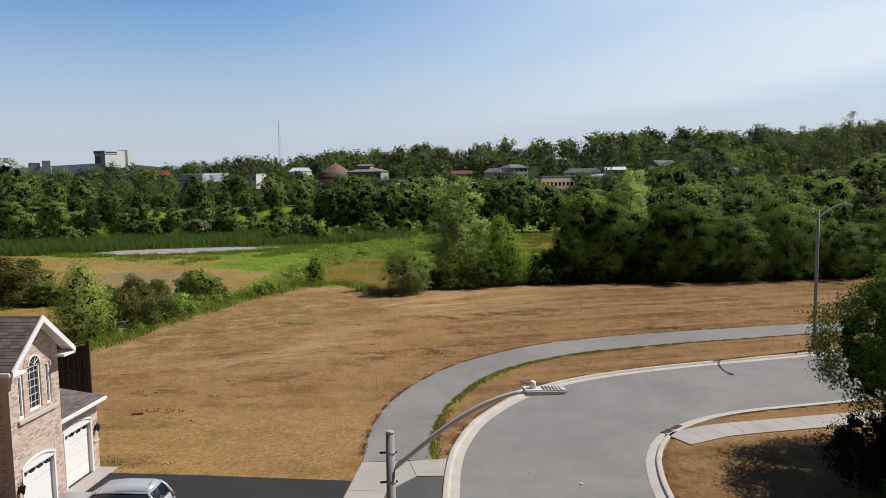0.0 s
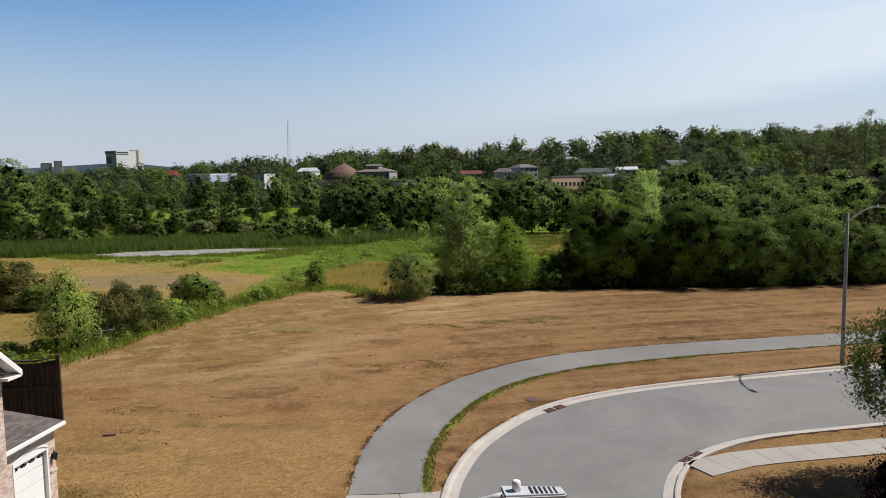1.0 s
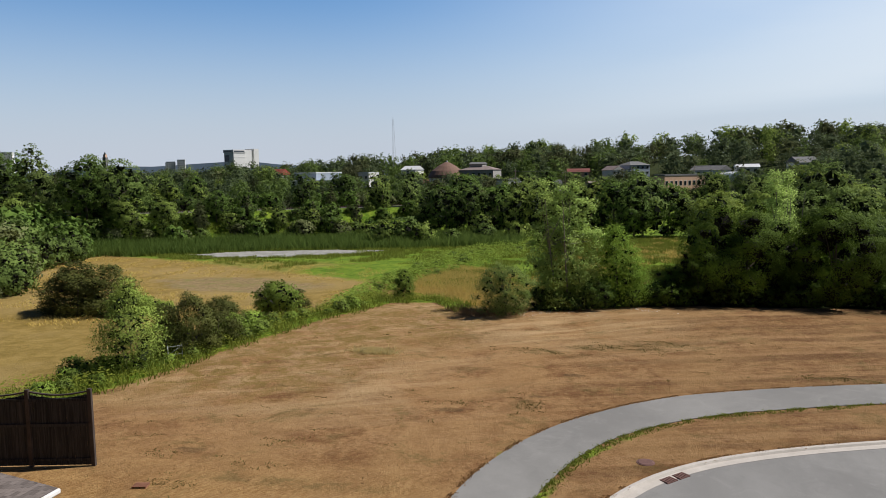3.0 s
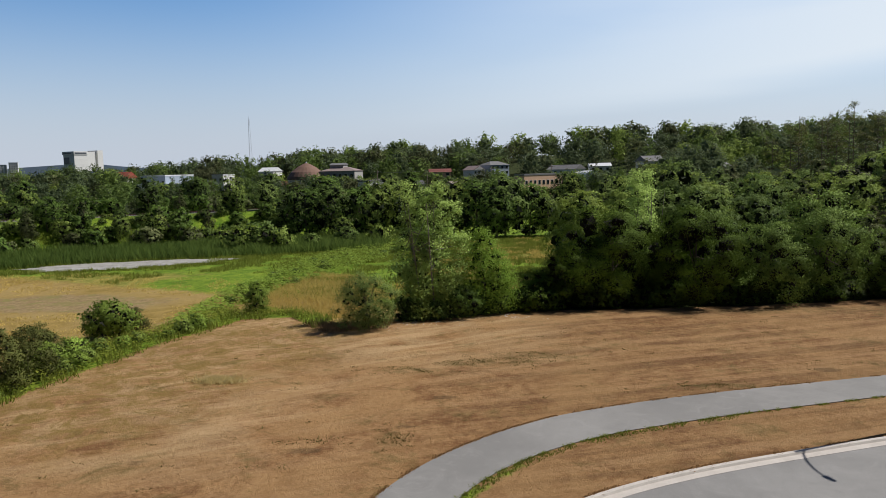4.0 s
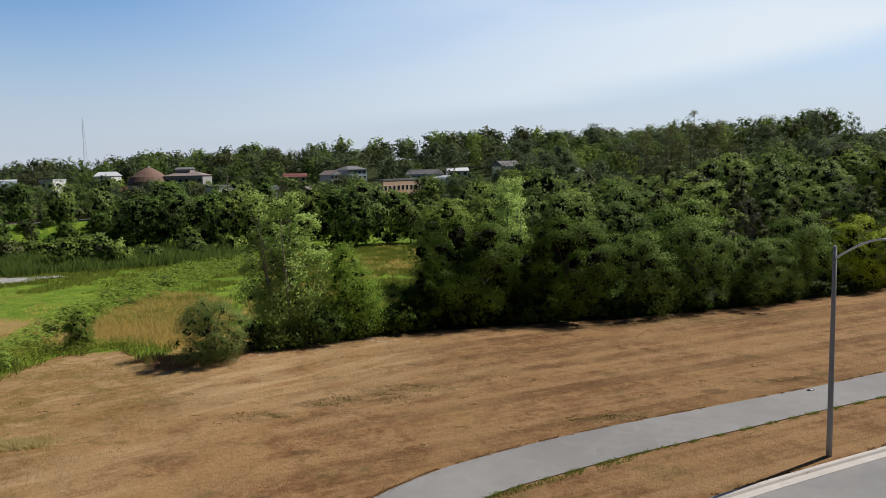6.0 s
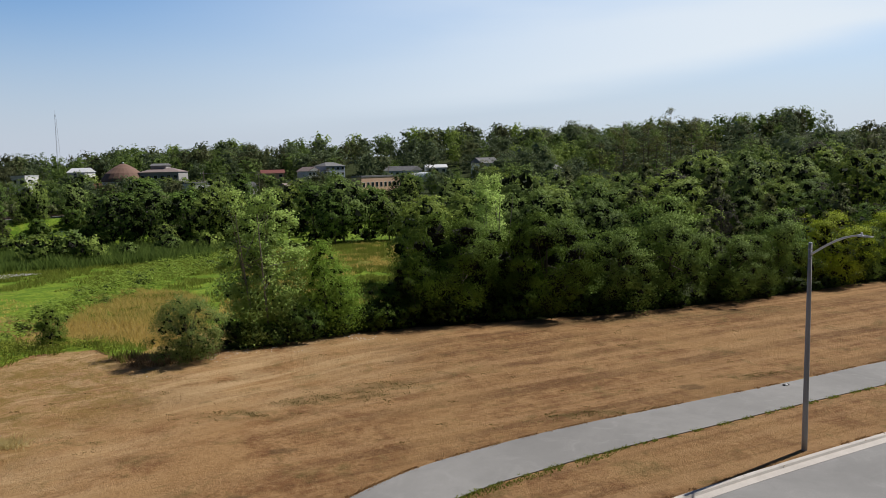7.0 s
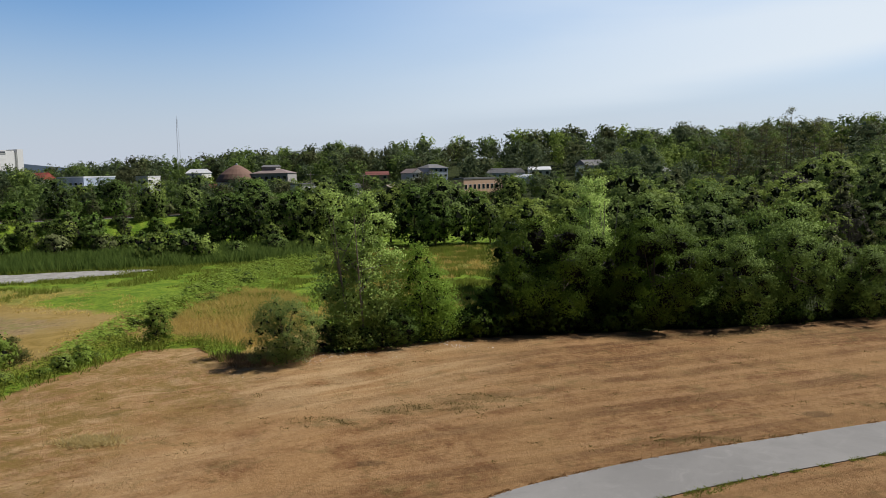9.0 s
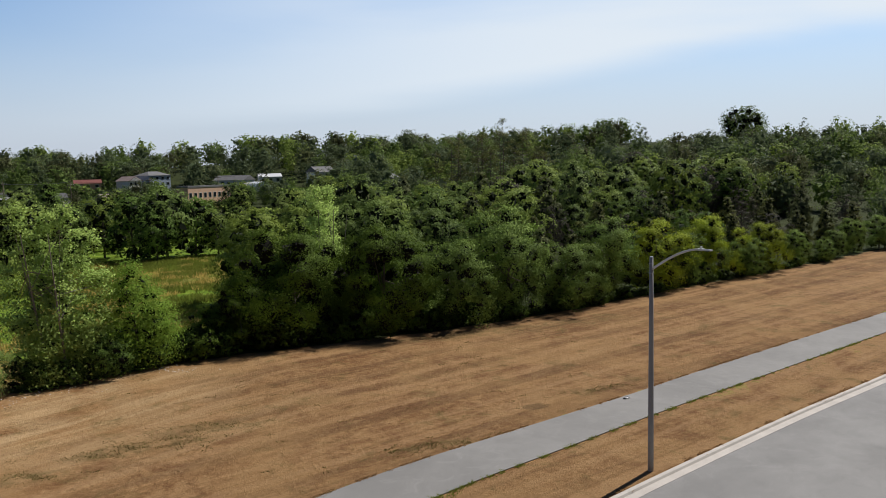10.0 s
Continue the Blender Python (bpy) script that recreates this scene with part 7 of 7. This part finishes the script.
building("hall_annex", "grey upper storey above the hall", -63.5, 336, 6, 6, 7.0, GREYWALL, GREYROOF, "gable", -8, 1, 2, 0.9, z=9.9)
building("shop", "red and white shop with a flat roof", -38.6, 270, 8.4, 7, 4.2, SIDING, GREYROOF, "flat", 44, 1, 2, z=6.0)
part("red_door", boxed(1.6, 3.4, -3.62, -3.56, 0.2, 3.0), REDPAINT, bpy.data.objects["shop"])
building("brick_bungalow", "bungalow with a dark red low roof", -20, 350, 9.5, 8, 2.4, BRICKY, DARKREDROOF, "gable", 6, 1, 3, 1.5, z=10.3)
building("cottage", "white cottage with a grey gable roof", -4.5, 345, 6.6, 7, 2.6, SIDING, MAUVEROOF, "gable", 42, 1, 3, 1.9, z=10.6, along=False)
building("town_house", "two-storey blue-grey house with white trim", 4.6, 352, 11, 8, 4.6, BLUESIDING, GREYROOF, "hip", 40, 2, 4, 1.7, z=10.6)
building("factory", "long orange brick factory with square windows", 18.0, 254, 19, 4, 5.0, BRICKY, GREYROOF, "flat", 46, 1, 9, z=6.1)
building("gable_house", "white-gabled house with a dark grey roof", 36, 342, 14.5, 8, 2.9, SIDING, GREYROOF, "gable", -40, 1, 5, 2.0, z=9.6)
building("barn", "pale barn with a low metal roof", 51, 345, 9, 7, 3.0, SIDING, METALROOF, "gable", 0, 1, 3, 1.4, z=10.5)
building("hill_house", "grey-roofed house among the hillside trees", 64, 302, 8, 8, 3.0, SIDING, GREYROOF, "gable", 20, 1, 3, 2.2, z=11.8)
for n, (x, y, w) in enumerate(((-30, 330, 8), (-48, 345, 9), (-92, 345, 7), (-150, 345, 10), (-168, 390, 12), (-240, 380, 16), (90, 300, 7), (-12, 300, 6))):
    building("far_house", "small grey house between the town's trees", x, y, w, 7, 3.0, (GREYWALL, BRICKY)[n % 2], (GREYROOF, MAUVEROOF, DARKREDROOF)[n % 3], "gable", 13 * n - 30, 1, 3, 2.0)


# hedges and garden trees before the houses hide their feet
for n, (x, y, w, z) in enumerate(((-77, 332, 18, 10.2), (-62, 334, 17, 12.2), (-38.6, 270, 7, 7.4), (-20, 350, 12, 12.1), (-4.5, 345, 8, 11.9), (4.6, 352, 11, 12.5), (17.0, 252, 19, 8.0), (36, 342, 14, 11.2), (-101, 360, 9, 15.7), (-138, 330, 14, 11.2), (-203, 420, 14, 12.0), (51, 345, 10, 11.6))):
    for k in range(int(w / 2.6)):
        r = R(1500 + 20 * n + k)
        f = r.uniform(0.93, 0.965)
        px, py = (x + w * ((k + 0.5) / int(w / 2.6) - 0.5)) * f, y * f
        tall = 13.7 + (z - 13.7) * f - ground_height(px, py)
        plant(garden[(n + k) % 3], px, py, 67 * k, r.uniform(0.85, 1.1) * max(0.35, tall / 5.6), tall=1.0)
for proto in garden:
    drop_proto(proto)


dome = new("domed_building")
part("wall", tube([(0, 0, -4), (0, 0, 2.4)], [7.4, 7.4], 24), SIDING, dome)
bm = tube([(0, 0, 2.2), (0, 0, 3.4), (0, 0, 5.2), (0, 0, 7.2), (0, 0, 8.4), (0, 0, 8.7)], [8.0, 7.6, 6.2, 3.6, 1.4, 0.5], 24)
for f in bm.faces:
    f.smooth = False
part("dome_roof", bm, BROWNROOF, dome)
part("finial", tube([(0, 0, 8.6), (0, 0, 9.3)], [0.5, 0.3], 8), STEEL, dome)
dome.matrix_world = pose(-77, 332, 8.6) @ Matrix.Scale(1.08, 4)
tagged(dome, "round hall with a brown shingled dome roof", "hall")

arch = new("arched_hut")
bm = bmesh.new()
us = np.linspace(0, math.pi, 15)
for y in (-5, 5):
    for t in us:
        bm.verts.new((3.6 * math.cos(t), y, 3.6 * math.sin(t)))
bmesh.ops.convex_hull(bm, input=bm.verts)
part("shell", bm, METALROOF, arch)
part("end_wall", boxed(-2.2, 2.2, -5.06, -5.01, 0, 2.4), SIDING, arch)
arch.matrix_world = pose(40.5, 302, 8.3, 0, 0, 12)
tagged(arch, "arched pale metal hut", "hut")

office = new("office_tower")
OFFICE_GLASS = surface("tinted_curtain_glass", (0.05, 0.06, 0.08), (0.10, 0.11, 0.13), 0.05, 2, 0.3)
part("main_block", boxed(-27, -3, -14, 14, -10, 20), SIDING, office)
part("curtain_glass", boxed(-27.3, -27.002, -1, 12.5, 2, 13), OFFICE_GLASS, office)
part("window_band", boxed(-28.3, -28.002, -8, 13, 18.6, 20.4), OFFICE_GLASS, office)
for z in (1, 9):
    part("spandrel", boxed(-27.2, -3.1, -14.2, -14.002, z, z + 1.4), SIDING, office)
part("roof_parapet", boxed(-28, -2.8, -15, 15, 17.5, 22.5), SIDING, office)
part("roof_band", boxed(-26.5, -5, -15.2, -15.002, 18.6, 20.8), OFFICE_GLASS, office)
part("stair_tower", boxed(-2.7, 12, -13, 13, -10, 22), SIDING, office)
part("lift_tower", boxed(12.1, 17, -9, 12, -10, 20.5), SIDING, office)
part("plant_room", boxed(17.1, 27, -13, 13, -10, 24.5), SIDING, office)
office.matrix_world = pose(-586, 1085, 34, 0, 0, 64) @ Matrix.Scale(0.88, 4)
tagged(office, "white office tower with a dark glass face", "office tower")
for x, y, w, z, h, lab in ((-952, 1000, 26, 22, 34, "tall beige apartment block"), (-722, 1100, 14, 20, 18, "pale apartment block"), (-706, 1105, 12, 20, 21, "pale apartment block"), (-738, 1120, 12, 20, 17, "pale apartment block")):
    building("apartment_block", lab + " far beyond the trees", x, y, w, 14, h, SIDING, METALROOF, "flat", 30, 6, 4, z=z)
steeple = new("church_tower")
# shaft in roof grey, which carries the tower's distance haze as colour
part("shaft", boxed(-2.2, 2.2, -2.2, 2.2, -8, 9), GREYROOF, steeple)
part("belfry", boxed(-1.6, 1.6, -1.6, 1.6, 9.003, 12.5), BRICKY, steeple)
part("spire", tube([(0, 0, 12.5), (0, 0, 15.5)], [1.5, 0.3], 8), GREYROOF, steeple)
steeple.matrix_world = pose(-614, 800, 29.5)
tagged(steeple, "dark grey church tower with a brick belfry above the trees", "church tower")

mast = new("radio_mast")
bm = bmesh.new()
for k in range(3):
    a = k * 2.094 + 0.5
    limb(bm, (1.5 * math.cos(a), 1.5 * math.sin(a), -6), (0.35 * math.cos(a), 0.35 * math.sin(a), 33), 0.06, 0.045, 5)
for k in range(20):
    u0, u1 = k / 20, (k + 1) / 20
    r0, r1 = 1.5 - 1.15 * u0, 1.5 - 1.15 * u1
    for j in range(3):
        a, b = j * 2.094 + 0.5, (j + 1) * 2.094 + 0.5
        limb(bm, (r0 * math.cos(a), r0 * math.sin(a), -6 + 39 * u0), (r1 * math.cos(b), r1 * math.sin(b), -6 + 39 * u1), 0.018, 0.018, 4)
part("lattice", bm, STEEL, mast)
part("antenna", tube([(0, 0, 33), (0, 0, 35)], [0.05, 0.03], 6), STEEL, mast)
mast.matrix_world = pose(-138.5, 450, 13.5)
tagged(mast, "slim grey lattice radio mast", "mast")


def utility_pole(x, y, h, wires):
    ob = new("utility_pole")
    part("post", tube([(0, 0, -1), (0, 0, h)], [0.16, 0.11], 8), BARK, ob)
    part("crossarm", boxed(-1.1, 1.1, -0.06, 0.06, h - 0.9, h - 0.75), BARK, ob)
    for k in (-0.95, -0.4, 0.4, 0.95):
        part("insulator", tube([(k, 0, h - 0.75), (k, 0, h - 0.55)], [0.05, 0.04], 6), WHITE, ob)
    ob.matrix_world = pose(x, y, ground_height(x, y))
    return tagged(ob, "grey wooden utility pole beside the railway", "utility pole", "utility poles")


for x, y, h in ((-119, 290, 9), (-76, 235, 8), (-36, 262, 10), (-22, 300, 9), (3, 300, 10), (26, 300, 10)):
    utility_pole(x, y, h, 3)
cable = new("power_line")
bm = bmesh.new()
span = [(-36, 262), (-22, 300), (3, 300), (26, 300), (70, 305)]
for (xa, ya), (xb, yb) in zip(span[:-1], span[1:]):
    za, zb = ground_height(xa, ya) + 9.3, ground_height(xb, yb) + 9.3
    pts = [(xa + (xb - xa) * u, ya + (yb - ya) * u, za + (zb - za) * u - 1.6 * u * (1 - u)) for u in np.linspace(0, 1, 7)]
    for p, q in zip(pts[:-1], pts[1:]):
        limb(bm, p, q, 0.03, 0.03, 4)
part("wire", bm, BLACK, cable)
tagged(cable, "black power line strung between the poles", "cable")

# scraggly half-dead trees on the hill's shoulder
def dead_tree(x, y, h, seed):
    r = R(seed)
    ob = new("dead_tree")
    bm = bmesh.new()
    limb(bm, (0, 0, -0.5), (0, 0, h), 0.22, 0.04, 6)
    tips = []
    for k in range(34):
        z = h * r.uniform(0.3, 0.99)
        a, l = r.uniform(0, 6.28), (h - z) * 0.22 + r.uniform(0.6, 2.0)
        tip = (l * math.cos(a), l * math.sin(a), z + r.uniform(0.1, 0.9))
        limb(bm, (0, 0, z), tip, 0.06, 0.015, 4)
        tips += [(*(c * f for c in tip[:2]), z + (tip[2] - z) * f, 0.45) for f in (0.6, 1.0)]
    part("trunk", bm, BARK, ob)
    crown = new("crown", crown_mesh(r, tips, 1500, 0.26, LEAF_JUNIPER, dense=0, sprig=8, loose=0.8, wild=0.8))
    crown.parent = ob
    ob.matrix_world = pose(x, y, ground_height(x, y))
    return tagged(ob, "tall scraggly half-dead conifer on the hillside", "tree", "dead trees")


for n, (x, y, h) in enumerate(((84, 219, 21), (87, 221, 23.5), (91, 216, 22), (95, 222, 21), (99, 218, 23), (103, 224, 25.5), (107, 219, 22), (90, 227, 21), (98, 228, 22.5), (111, 224, 22.5), (81, 224, 18), (115, 220, 19), (93, 212, 17), (101, 213, 18), (109, 214, 16))):
    dead_tree(x, y, h, 500 + n)
big_oak = tree("oak_tree", "large dark oak tree rising above the skyline", "tree", dome_lobes(R(600), 22, 21, 3, 46, 0.5, 0.13), 5000, 0.62, LEAF_DARK, 20, 0.4, R(601), sprig=6)
big_oak.matrix_world = placed(262, 296)

# the far ridge, with distance haze painted in as blue
bm = bmesh.new()
r = R(700)
prev = None
for k, x in enumerate(np.linspace(-4200, 1500, 60)):
    y = 3600 - abs(x + 600) * 0.22
    top = 62 + 16 * math.sin(k * 0.35) + 9 * math.sin(k * 0.83) + r.uniform(-3, 3)
    row = [bm.verts.new((x, y, -20)), bm.verts.new((x, y + 60, top)), bm.verts.new((x, y + 700, top * 0.4 - 20))]
    if prev:
        for i in (0, 1):
            bm.faces.new((prev[i], row[i], row[i + 1], prev[i + 1]))
    prev = row
RIDGE_MAT = surface("haze_blue_ridge", (0.11, 0.16, 0.22), (0.14, 0.19, 0.25), 0.01, 0.2, 1.0)
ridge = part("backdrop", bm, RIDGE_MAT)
tagged(ridge, "distant low haze-blue ridge on the horizon", "hills", kind="structure")
